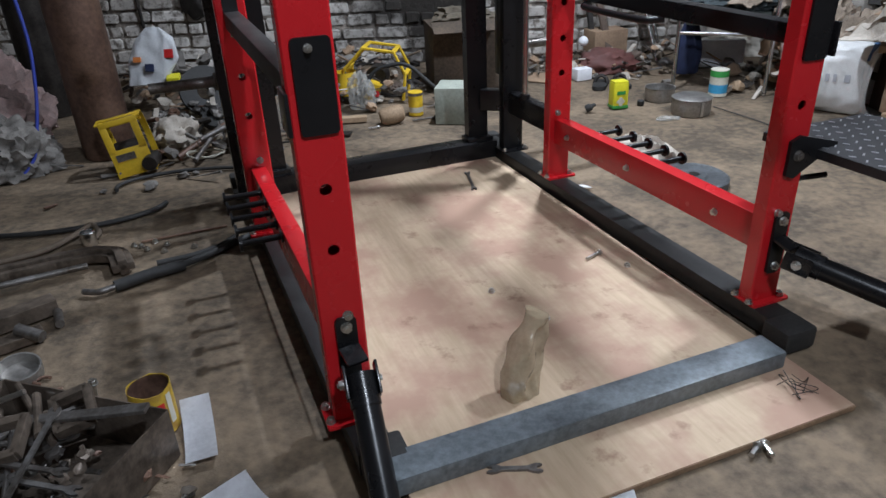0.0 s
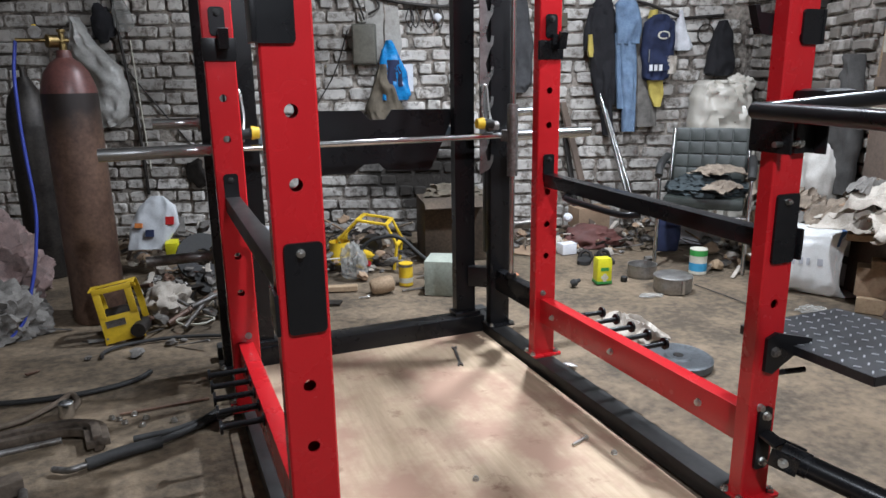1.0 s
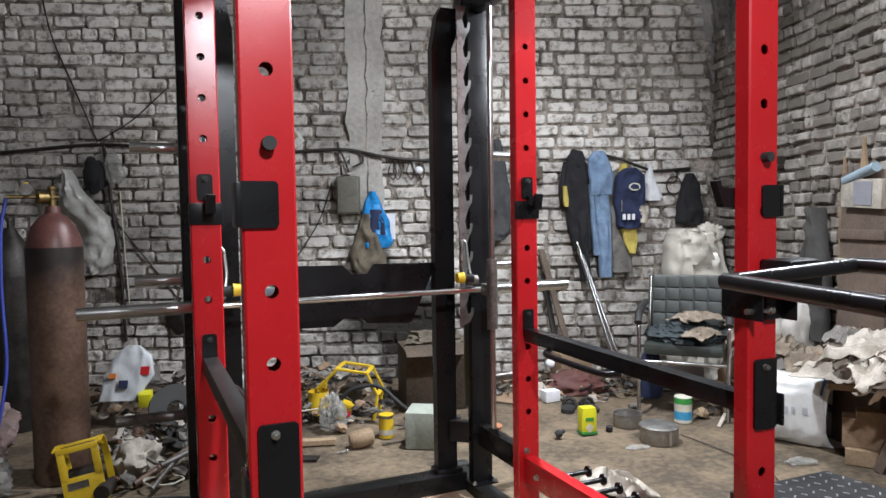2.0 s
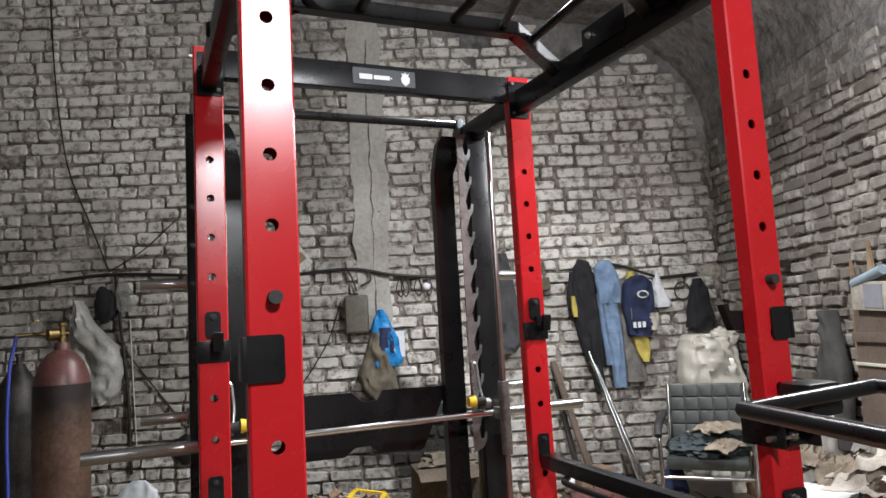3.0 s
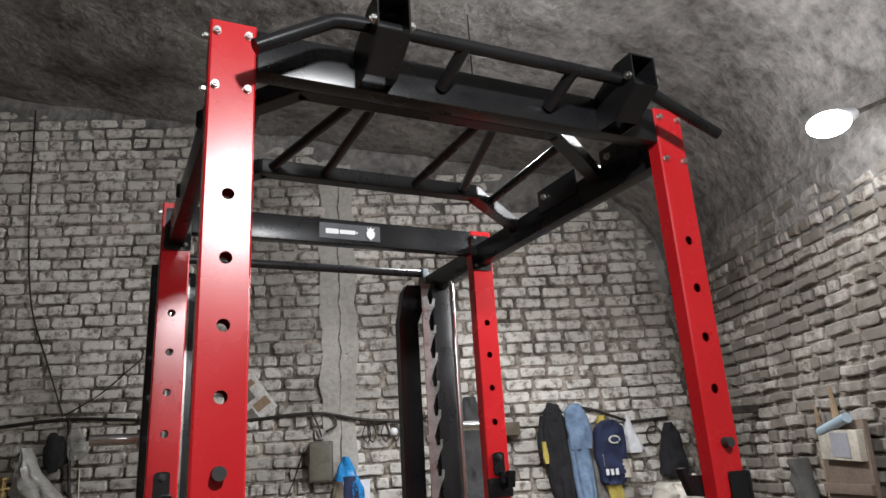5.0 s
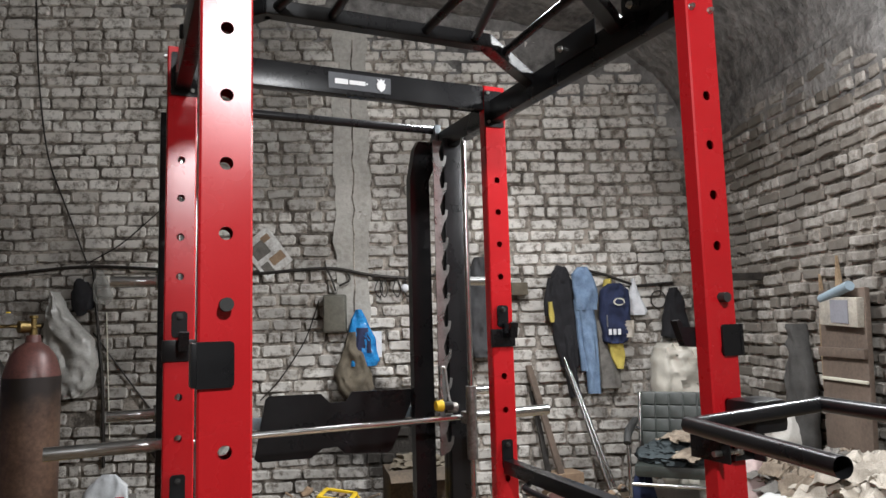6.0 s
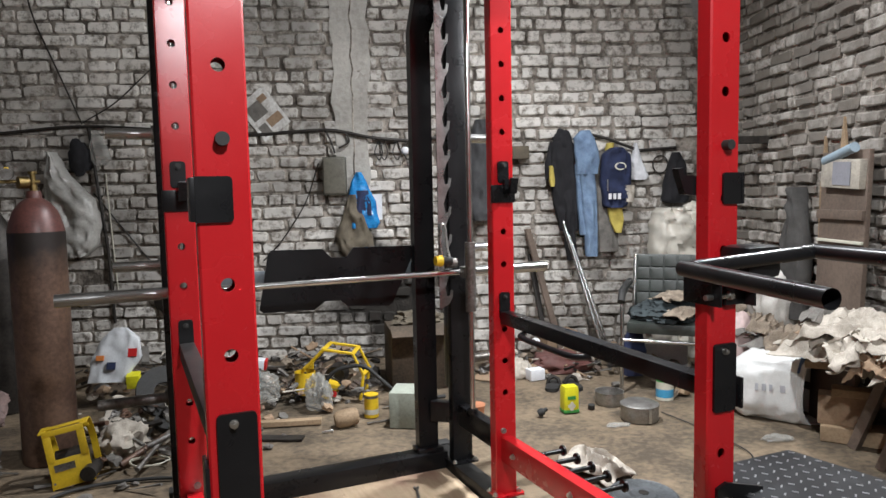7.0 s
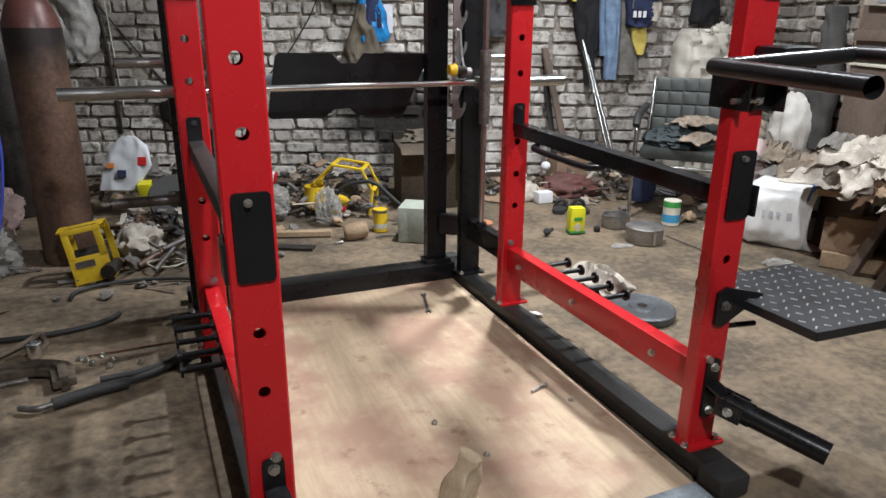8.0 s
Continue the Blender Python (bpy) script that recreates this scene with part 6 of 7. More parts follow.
GREYSACK = surface("grimy_woven_sack", (0.56, 0.54, 0.50), (0.32, 0.30, 0.27), 0.5, 0.0, coarse=7, fine=180, bump=0.2, depth=0.003)
SACK_L, SACK_D, SACK_H = 0.53, 0.27, 0.35


def sack_point(s, a, out=0.0):
    """A point of the lying sack: s along it, a round it from the front foot."""
    fill = min(1.0, (s / 0.22) ** 0.5) if s < 0.22 else 1.0
    c, q = math.cos(a), math.sin(a)
    e = 0.62
    y = math.copysign(abs(c) ** e, c)
    z = math.copysign(abs(q) ** e, q)
    grow = 1.0 + 0.10 * s
    n = noise.noise(Vector((s * 4.0, c * 1.6, q * 1.6)))
    f = 1.0 - abs(noise.noise(Vector((s * 6.0 + 3, c * 3.1, q * 3.1 + 7)))) * 2.0
    r = 1.0 + 0.10 * n + 0.055 * f + out
    pinch = 1.0 - 0.30 * max(0.0, (s - 0.80) / 0.20) * max(0.0, z)
    x = SACK_L * s + 0.13 * max(0.0, (s - 0.7) / 0.3) * y + 0.02 * n
    return Vector((x, SACK_D / 2 - y * SACK_D / 2 * fill * r * pinch * -1.0, max(0.002, SACK_H * 0.5 * (1 + z * r * grow * (0.45 + 0.55 * fill)) * (0.86 + 0.14 * fill))))


def sack_patch(s0, s1, a0, a1, n=8):
    """A printed patch that follows the sack's cloth."""
    bm = B()
    rows = [[bm.verts.new(sack_point(s0 + (s1 - s0) * i / n, a0 + (a1 - a0) * j / n, 0.022)) for j in range(n + 1)] for i in range(n + 1)]
    for i in range(n):
        for j in range(n):
            bm.faces.new((rows[i][j], rows[i + 1][j], rows[i + 1][j + 1], rows[i][j + 1]))
    return bm


ws = thing("woven_sack", "white woven plastic sack lying open-mouthed on the floor", "sack")
ws.matrix_world = floor_at(2.617, 1.708, 0.0, -34)
bm = B()
NS, NA = 34, 56
shell = [[bm.verts.new(sack_point(0.012 + 0.988 * i / NS, math.tau * k / NA)) for k in range(NA)] for i in range(NS + 1)]
inner = [[bm.verts.new(SACK_IN + (sack_point(0.55 + 0.45 * i / 8, math.tau * k / NA) - SACK_IN) * 0.965) for k in range(NA)] for i in range(8, -1, -1) for SACK_IN in (Vector((SACK_L * (0.55 + 0.45 * i / 8), SACK_D / 2, SACK_H / 2)),)]
rings = shell + inner
for i in range(len(rings) - 1):
    for k in range(NA):
        bm.faces.new((rings[i][k], rings[i][(k + 1) % NA], rings[i + 1][(k + 1) % NA], rings[i + 1][k]))
bm.faces.new(rings[0])
bm.faces.new(rings[-1])
bmesh.ops.recalc_face_normals(bm, faces=bm.faces)
part("sack_body", bm, SACK, ws, "", 60)
part("blue_stripe", sack_patch(0.74, 0.86, math.pi * 0.60, math.pi * 0.86), plain("blue_sack_print", (0.13, 0.24, 0.50), 0.5), ws, "faded blue printed stripe", 60)
for k, s in enumerate((0.30, 0.385, 0.47, 0.56)):
    part("letter_bar", sack_patch(s, s + (0.035, 0.05, 0.03, 0.045)[k], math.pi * 0.975, math.pi * 1.0, 3), plain("faded_ink", (0.50, 0.51, 0.55), 0.7), ws, "faded lettering bar", 60)


rnd = random.Random(77)
HEAPMATS = (RAG, CARD, GREYRAG, RAG, WHITERAG, OLIVE)
for k in range(52):
    v = 1.05 + 0.62 * k / 30 if k < 30 else 2.02 + 0.95 * (k - 30) / 22
    u = 3.12 - rnd.uniform(0.0, 0.24 if k < 30 else 0.22)
    lift = rnd.uniform(0.08, 0.50) if k < 30 else rnd.uniform(0.44, 0.56)
    w = rnd.uniform(0.14, 0.30)
    mat = WHITERAG if k >= 30 and rnd.random() < 0.65 else HEAPMATS[k % 6]
    lab = "crumpled dirty white sacking on the heap" if mat is WHITERAG else "torn crumpled packing on the grimy heap"
    m = floor_at(u, v, lift, rnd.uniform(0, 360)) @ Matrix.Rotation(rnd.uniform(-0.5, 0.5), 4, "X") @ Matrix.Rotation(rnd.uniform(-0.5, 0.5), 4, "Y")
    single("crumpled_rag", torn_sheet(w, w * rnd.uniform(0.7, 1.2), rnd.uniform(0.10, 0.18), 180 + k, 22), mat, lab, "rag", "heap rags", m=m, smooth=40)
for k, (u, v, z, w, d, h, mat) in enumerate(((3.06, 1.40, 0.0, 0.34, 0.60, 0.46, GREYRAG), (3.10, 1.72, 0.34, 0.28, 0.45, 0.20, RAG), (3.02, 2.30, 0.47, 0.34, 0.62, 0.26, WHITERAG), (3.00, 2.14, 0.40, 0.30, 0.50, 0.14, WHITERAG), (3.04, 2.62, 0.44, 0.34, 0.6, 0.20, WHITERAG))):
    lab = "large dirty white sheet crumpled on the timber" if mat is WHITERAG else "large torn grimy sheet crumpled on the heap"
    single("crumpled_sheet", torn_sheet(w, d, h, 81 + k, 44), mat, lab, "cloth", "heap sheets", m=floor_at(u, v, z, 8 * k), smooth=50)
single("grey_sack", crumple(0.27, 0.27, 0.34, 95, 4, 0.30, 2.2), GREYSACK, "full milky white sack on the heap", "sack", m=floor_at(3.08, 1.41, 0.46), smooth=60)
single("red_white_sack", crumple(0.22, 0.20, 0.34, 96, 4, 0.2, 1.8), plain("red_white_sack", (0.55, 0.42, 0.40), 0.55), "small white sack with faded red print", "sack", m=floor_at(2.86, 1.40, 0.20), smooth=60)
for k, (u0, v0, z0, u1, v1, z1, w, h) in enumerate(((2.92, 2.00, 0.375, 3.21, 2.20, 0.385, 0.13, 0.035), (3.00, 2.10, 0.25, 3.21, 2.24, 0.25, 0.10, 0.04), (2.96, 2.08, 0.04, 3.21, 2.25, 0.04, 0.14, 0.08), (3.06, 2.28, 0.41, 3.12, 2.95, 0.41, 0.14, 0.04))):
    single("timber", beam(B(), room(u0, v0, z0), room(u1, v1, z1), w, h, 0.004), WOOD, "rough timber offcut stacked by the heap", "timber", "timber stack", smooth=None)
single("card_carton", box(B(), (0, 0, 0.075), (0.24, 0.12, 0.15), None, 0.005), CARD, "squashed tan carton between the timbers", "carton", m=floor_at(3.06, 2.12, 0.08, -34))
bench = thing("wooden_trestle", "brown wooden trestle with slanting legs", "trestle")
part("trestle_leg", beam(B(), room(3.03, 2.24, 0.0), room(3.12, 2.40, 0.52), 0.06, 0.045, 0.004), DARKWOOD, bench, "", None)
part("trestle_leg", beam(B(), room(2.99, 2.50, 0.0), room(3.07, 2.66, 0.52), 0.07, 0.045, 0.004), DARKWOOD, bench, "", None)
part("trestle_top", beam(B(), room(3.13, 2.36, 0.535), room(3.06, 2.90, 0.535), 0.10, 0.03, 0.004), DARKWOOD, bench, "", None)
single("clear_wrapper", crumple(0.16, 0.07, 0.03, 97, 3, 0.6, 3.0), CLEARPOLY, "crumpled clear wrapper on the floor", "wrapper", m=floor_at(2.72, 2.10), smooth=60)

# boards and cloths against the right wall
bd = thing("door_board", "tall brown wooden board leaning on the wall", "board")
bd.matrix_world = on_east(1.955, 0.11) @ Matrix.Rotation(radians(-2), 4, "X")
part("board_panel", box(B(), (0, -0.03, 0.737), (0.37, 0.028, 1.47), None, 0.004), DARKWOOD, bd)
part("batten", box(B(), (0, -0.055, 1.14), (0.37, 0.02, 0.05), None, 0.003), DARKWOOD, bd)
part("batten", box(B(), (0, -0.052, 1.00), (0.37, 0.014, 0.016), None, 0.003), CREAM, bd)
np_ = thing("folded_newspaper", "yellowed folded newspaper stuck on the board", "newspaper")
np_.matrix_world = on_east(1.975, 0.10)
part("folded_paper", box(B(), (0, -0.02, 1.355), (0.31, 0.05, 0.15), Matrix.Rotation(0.05, 4, "Y"), 0.006), surface("newsprint", (0.46, 0.42, 0.35), (0.26, 0.24, 0.21), 0.85, 0.0, coarse=16, fine=80), np_)
part("picture_patch", box(B(), (0.02, -0.048, 1.355), (0.14, 0.004, 0.12), Matrix.Rotation(0.05, 4, "Y")), plain("grey_print", (0.25, 0.25, 0.28), 0.8), np_)
part("rolled_paper", rod(B(), (-0.14, -0.03, 1.425), (0.11, -0.04, 1.485), 0.026, 14), plain("blue_grey_paper", (0.28, 0.36, 0.42), 0.7), np_)
for k, (v, top, w) in enumerate(((1.69, 1.57, 0.045), (1.85, 1.66, 0.055))):
    outline = [(-w, 0.05), (w, 0.05), (w * 0.9, top - 0.35), (0.0, top), (-w * 0.8, top - 0.35)]
    single("pointed_stake", plate(B(), outline, 0.016, UPRIGHT_XZ), WOOD, "rough pointed wooden slat against the wall", "slat", "pointed slats", smooth=None, m=on_east(v, 0.03))
single("hung_cloth", draped(levels_of([(1.29, -0.01, 0.02), (1.15, -0.05, 0.06), (0.97, -0.12, 0.12), (0.75, -0.13, 0.12), (0.51, -0.07, 0.10)], 5), 0.12, 5, 0.2, 3), CLOTH("dark_grey_cloth", (0.075, 0.072, 0.068), (0.04, 0.038, 0.036)), "dark grey cloth hanging to a point on the wall", "cloth", m=on_east(1.49, 0.02), smooth=60)
single("wall_bracket", beam(B(), room(3.24, 1.05, 1.60), room(2.98, 1.05, 1.60), 0.05, 0.05, 0.004), IRON, "dark steel bracket on the side wall", "bracket", smooth=None)

# weight disc and rag beside the rack
dw = thing("weight_plate", "grey-black iron weight plate lying on the floor", "weight plate")
dw.matrix_world = pose(1.70, 0.905, 0.004, 2, 0, 20)
part("disc", lathe(B(), [(0.135, 0.0), (0.142, 0.006), (0.142, 0.034), (0.132, 0.040), (0.118, 0.034), (0.060, 0.034), (0.050, 0.042), (0.022, 0.042), (0.020, 0.030)], 48), surface("grey_iron_paint", (0.12, 0.13, 0.14), (0.045, 0.048, 0.05), 0.5, 0.3, coarse=8, fine=50), dw)
part("bore", lathe(B(), [(0.0195, 0.031), (0.0195, 0.0425)], 20), IRON, dw)
single("beige_rag", torn_sheet(0.20, 0.36, 0.12, 98, 30), WHITERAG, "crumpled beige rag on the floor by the pegs", "rag", m=pose(1.71, 1.25, 0.0, 0, 0, 10), smooth=60)
single("white_scrap", box(B(), (0, 0, 0.004), (0.05, 0.04, 0.003), Matrix.Rotation(0.3, 4, "Y")), WHITE, "small scrap of white paper", "paper", m=pose(1.27, 1.06, 0.01, 0, 0, 20))

# ---- things on the floor beside the rack ----
def toolbox():
    t = thing("tool_tray", "dark steel tray heaped with spanners and tools", "tool tray", (-0.66, 0.135, 0.0), turn=-38)
    w, d, h = 0.46, 0.30, 0.13
    part("tray_base", box(B(), (0, 0, 0.004), (w, d, 0.006)), TOOLSTEEL, t)
    for x, y, sx, sy, ry in ((0, d / 2, w, 0.004, 0), (0, -d / 2, w, 0.004, 0), (w / 2, 0, 0.004, d, 0), (-w / 2, 0, 0.004, d, 0)):
        part("tray_side", box(B(), (x, y, h / 2 + 0.004), (sx, sy, h), None, 0.0015), TOOLSTEEL, t)
    return t


toolbox()
TRAY = pose(-0.66, 0.135, 0.0, 0, 0, -38)


def spanner(length, k=0.62):
    """An open-ended spanner lying flat; k sizes its jaws."""
    h = length / 2

    def jaw(s):
        c = s * h
        pts = ((-0.040, 0.009), (-0.022, 0.018), (-0.004, 0.021), (0.012, 0.016), (0.004, 0.008), (-0.008, 0.006), (-0.008, -0.006), (0.006, -0.007), (0.013, -0.014), (-0.002, -0.021), (-0.022, -0.018), (-0.040, -0.009))
        return [(c + s * a * k, s * b * k) for a, b in pts]
    return plate(B(), jaw(1)[::-1] + jaw(-1)[::-1], 0.006)


rnd = random.Random(9)
for k in range(9):
    m = TRAY @ Matrix.Translation((rnd.uniform(-0.17, 0.10), rnd.uniform(-0.09, 0.09), 0.085 + 0.010 * k)) @ Euler((rnd.uniform(-0.35, 0.35), rnd.uniform(-0.35, 0.35), rnd.uniform(0, 3.1))).to_matrix().to_4x4()
    single("spanner", spanner(rnd.uniform(0.15, 0.24)), STEEL, "worn open-ended spanner in the tool tray", "spanner", "tray spanners", m=m)
for k in range(8):
    a = Vector((rnd.uniform(-0.18, 0.16), rnd.uniform(-0.10, 0.10), 0.09 + 0.010 * k))
    d = Vector((rnd.uniform(-1, 1), rnd.uniform(-1, 1), rnd.uniform(-0.25, 0.35))).normalized() * rnd.uniform(0.06, 0.13)
    single("tool_rod", rod(B(), a - d, a + d, rnd.uniform(0.005, 0.010), 10), (STEEL, TOOLSTEEL, ZINC)[k % 3], "steel punch or chisel in the tool tray", "tool", "tray tools", m=TRAY)
single("file", beam(B(), (-0.02, 0.02, 0.16), (0.24, 0.09, 0.19), 0.028, 0.010, 0.002), STEEL, "long flat steel file across the tray", "file", m=TRAY, smooth=None)
for k in range(2):
    gp = thing("hole_clamp", "small brown iron toolmaker's clamp in the tray", "clamp", group="tray clamps")
    gp.matrix_world = TRAY @ Matrix.Translation((-0.01 + 0.07 * k, -0.045 + 0.115 * k, 0.165)) @ Euler((0.2, -0.15, 0.5 + 0.3 * k)).to_matrix().to_4x4()
    for x in (-0.035, 0.035):
        part("clamp_arm", box(B(), (x, 0, 0), (0.018, 0.10, 0.024), None, 0.003), TOOLSTEEL, gp)
    part("clamp_bridge", box(B(), (0, 0.045, 0), (0.075, 0.020, 0.024), None, 0.003), TOOLSTEEL, gp)
    part("clamp_bridge", box(B(), (0, -0.045, 0), (0.075, 0.020, 0.024), None, 0.003), TOOLSTEEL, gp)
scrap("tray_scrap", TRAY @ Matrix.Translation((-0.02, 0, 0.02)), 19, 110, (0.36, 0.22, 0.15), 0.022, [STEEL, TOOLSTEEL, IRON, RUST, ZINC, TOOLSTEEL], "loose nuts, bits and small tools in the tray", "small tools")

# cut-open tin beside the tray
ot = thing("opened_tin", "rusty yellow tin with a red badge, cut open", "tin", (-0.430, 0.238, 0.0))
bm = lathe(B(), [(0.058, 0), (0.060, 0.004), (0.058, 0.008), (0.058, 0.140), (0.0565, 0.140), (0.056, 0.008)], 30)
bmesh.ops.delete(bm, geom=[f for f in bm.faces if len(f.verts) > 4 and f.calc_center_median().z > 0.005], context="FACES_ONLY")
for v in bm.verts:
    if v.co.z > 0.1:
        v.co.z += 0.010 * noise.noise(v.co * 40)
        v.co.x *= 1 + 0.10 * noise.noise(v.co * 25)
part("can_body", bm, surface("rusty_yellow_tin", (0.66, 0.46, 0.03), (0.34, 0.20, 0.05), 0.45, 0.1, coarse=16, fine=70), ot)
part("can_floor", lathe(B(), [(0.055, 0.009), (0.055, 0.012)], 24), RUST, ot)
b = lathe(B(), [(0.0545, 0.012), (0.0540, 0.137)], 30)
bmesh.ops.delete(b, geom=[f for f in b.faces if len(f.verts) > 4], context="FACES_ONLY")
for v in b.verts:
    if v.co.z > 0.1:
        v.co.x *= 1 + 0.10 * noise.noise(v.co * 25)
part("rusty_inside", b, RUST, ot, "rust-brown inside")
ot.scale = (0.85, 0.85, 0.88)
b = lathe(B(), [(0.0590, 0.045), (0.0590, 0.105)], 40)
bmesh.ops.delete(b, geom=[f for f in b.faces if len(f.verts) > 4 or not (-2.2 < math.atan2(f.calc_center_median().y, f.calc_center_median().x) < -0.9)], context="FACES_ONLY")
part("red_badge", b, REDP, ot, "round red badge")
b = lathe(B(), [(0.0592, 0.03), (0.0592, 0.125)], 40)
bmesh.ops.delete(b, geom=[f for f in b.faces if len(f.verts) > 4 or not (-0.75 < math.atan2(f.calc_center_median().y, f.calc_center_median().x) < -0.45)], context="FACES_ONLY")
part("white_stripe", b, CREAM, ot)


def sheet(name, m, w, d, curl, label, seed=0):
    """A slightly curled sheet of paper."""
    bm = B()
    n = 12
    vs = [[bm.verts.new((w * (i / n - 0.5), d * (j / n - 0.5), 0.004 + curl * (j / n) ** 3 + curl * 0.4 * (1 - j / n) ** 4)) for j in range(n + 1)] for i in range(n + 1)]
    for i in range(n):
        for j in range(n):
            bm.faces.new((vs[i][j], vs[i + 1][j], vs[i + 1][j + 1], vs[i][j + 1]))
    bmesh.ops.solidify(bm, geom=list(bm.faces), thickness=0.0006)
    return single(name, bm, WHITE, label, "paper", m=m, smooth=60)


sheet("paper_sheet", pose(-0.340, 0.158, 0.0, 0, 0, 0), 0.070, 0.205, 0.040, "curled sheet of white paper on the floor")
sheet("paper_sheet", pose(-0.300, -0.121, 0.001, 0, 0, 25), 0.16, 0.12, 0.03, "white paper sheet on the floor")
sheet("paper_sheet", pose(0.440, -0.400, 0.002, 0, 0, -21), 0.076, 0.11, 0.006, "white paper sheet at the plywood's edge")

# C-clamp, electrode holder, cable and steel pieces
cc = thing("c_clamp", "large black cast-iron C-clamp lying on the floor", "clamp", (-0.74, 1.20, 0.0))
spine = bend([(-0.30, -0.10, 0.03), (-0.26, 0.04, 0.03), (0.10, 0.075, 0.03), (0.195, 0.030, 0.03), (0.215, -0.085, 0.03)], 6, 0.3)
frame_bm = B()
for a, b in zip(spine, spine[1:]):
    ext = (b - a).normalized() * 0.006
    beam(frame_bm, a - ext, b + ext, 0.074, 0.030, 0.006)
    beam(frame_bm, a - ext, b + ext, 0.030, 0.058, 0.006)
part("clamp_frame", frame_bm, TOOLSTEEL, cc, "", 40)
part("clamp_screw", rod(B(), (-0.36, -0.075, 0.035), (0.10, -0.030, 0.035), 0.011, 12), STEEL, cc)
part("clamp_pad", rod(B(), (-0.36, -0.075, 0.035), (-0.32, -0.071, 0.035), 0.024, 14), TOOLSTEEL, cc)
eh = thing("electrode_holder", "black welding electrode holder with its cable", "welding holder", (-0.60, 0.985, 0.0))
part("holder_grip", pipe(B(), bend([(0.05, 0.01, 0.022), (0.16, 0.045, 0.025), (0.27, 0.07, 0.022)], 5, 0.3), 0.020, 12), RUBBER, eh, "", 60)
part("holder_jaw", pipe(B(), bend([(-0.045, 0.03, 0.016), (0.0, 0.0, 0.018), (0.06, 0.012, 0.022)], 5, 0.3), 0.011, 10), STEEL, eh, "", 60)
part("holder_tip", rod(B(), (-0.05, 0.034, 0.016), (-0.02, 0.014, 0.016), 0.009, 10), ZINC, eh)
part("holder_cable", pipe(B(), bend([(0.26, 0.07, 0.022), (0.36, 0.12, 0.02), (0.46, 0.20, 0.014), (0.53, 0.235, 0.014)], 5, 0.3), 0.013, 10), RUBBER, eh, "", 60)
single("rubber_strip", pipe(B(), bend([(-0.42, 1.13, 0.012), (-0.30, 1.13, 0.014), (-0.20, 1.17, 0.012), (-0.14, 1.23, 0.012)], 5, 0.3), 0.012, 8), RUBBER, "strip of black rubber on the floor", "rubber strip", smooth=60)
single("braided_cable", pipe(B(), bend([(-1.02, 1.38, 0.012), (-0.80, 1.42, 0.014), (-0.68, 1.52, 0.03), (-0.66, 1.62, 0.014), (-0.62, 1.50, 0.014), (-0.66, 1.42, 0.012)], 6, 0.35), 0.011, 9), surface("brown_braid", (0.17, 0.13, 0.095), (0.09, 0.07, 0.05), 0.85), "brown braided cable curled on the floor", "cable", smooth=60)
single("steel_cup", lathe(B(), [(0.026, 0), (0.028, 0.004), (0.028, 0.055), (0.024, 0.058), (0.022, 0.04)], 20), CHROME, "short shiny steel tube on the floor", "tube", m=pose(-0.655, 1.43, 0.0))
single("steel_pin", rod(B(), (-0.700, 0.83, 0.016), (-0.715, 0.915, 0.016), 0.013, 16), STEEL, "thick steel pin on the floor", "pin")
single("steel_angle", beam(B(), (-0.95, 0.86, 0.03), (-0.72, 0.95, 0.03), 0.06, 0.05, 0.003), TOOLSTEEL, "short black steel channel on the floor", "steel channel", smooth=None)
single("steel_angle", beam(B(), (-0.98, 0.72, 0.02), (-0.74, 0.80, 0.02), 0.05, 0.03, 0.003), TOOLSTEEL, "short dark steel angle on the floor", "steel angle", smooth=None)
single("pipe_nipple", rod(B(), (-0.80, 0.79, 0.05), (-0.735, 0.75, 0.03), 0.018, 14), STEEL, "short steel pipe end on the floor", "pipe")
single("grease_cup", lathe(B(), [(0.05, 0), (0.055, 0.004), (0.055, 0.04), (0.050, 0.040), (0.048, 0.01)], 24), ALU, "shallow round steel dish on the floor", "dish", m=pose(-0.775, 0.60, 0.004, 12, 6, 0))
single("steel_tongs", pipe(B(), bend([(-0.95, 0.42, 0.012), (-0.80, 0.45, 0.014), (-0.66, 0.475, 0.012)], 5, 0.3), 0.011, 8), RUST, "rusty iron tongs on the floor", "tongs", smooth=60)
single("steel_tongs", pipe(B(), bend([(-0.95, 0.39, 0.012), (-0.80, 0.435, 0.014), (-0.67, 0.465, 0.012)], 5, 0.3), 0.009, 8), RUST, "rusty iron tongs on the floor", "tongs", smooth=60)
single("bent_hook", pipe(B(), [(-0.72 + 0.02 * math.cos(t), 0.555 + 0.014 * math.sin(t), 0.006) for t in np.linspace(0.3, 4.6, 14)], 0.005, 7), RUST, "small bent iron hook on the floor", "hook", smooth=60)
single("upright_bolt", bolt(rod(B(), (0, 0, 0), (0, 0, 0.075), 0.006, 10), (0, 0, 0.072), (0, 0, 1), 0.011), ZINC, "zinc bolt standing on its end", "bolt", m=pose(-0.575, 0.385, 0.0, 4, 5, 0))
single("iron_strip", beam(B(), (-0.475, 1.36, 0.005), (-0.16, 1.365, 0.005), 0.012, 0.006, 0.001), RUST, "thin rusty rod lying on the floor", "rod", smooth=None)
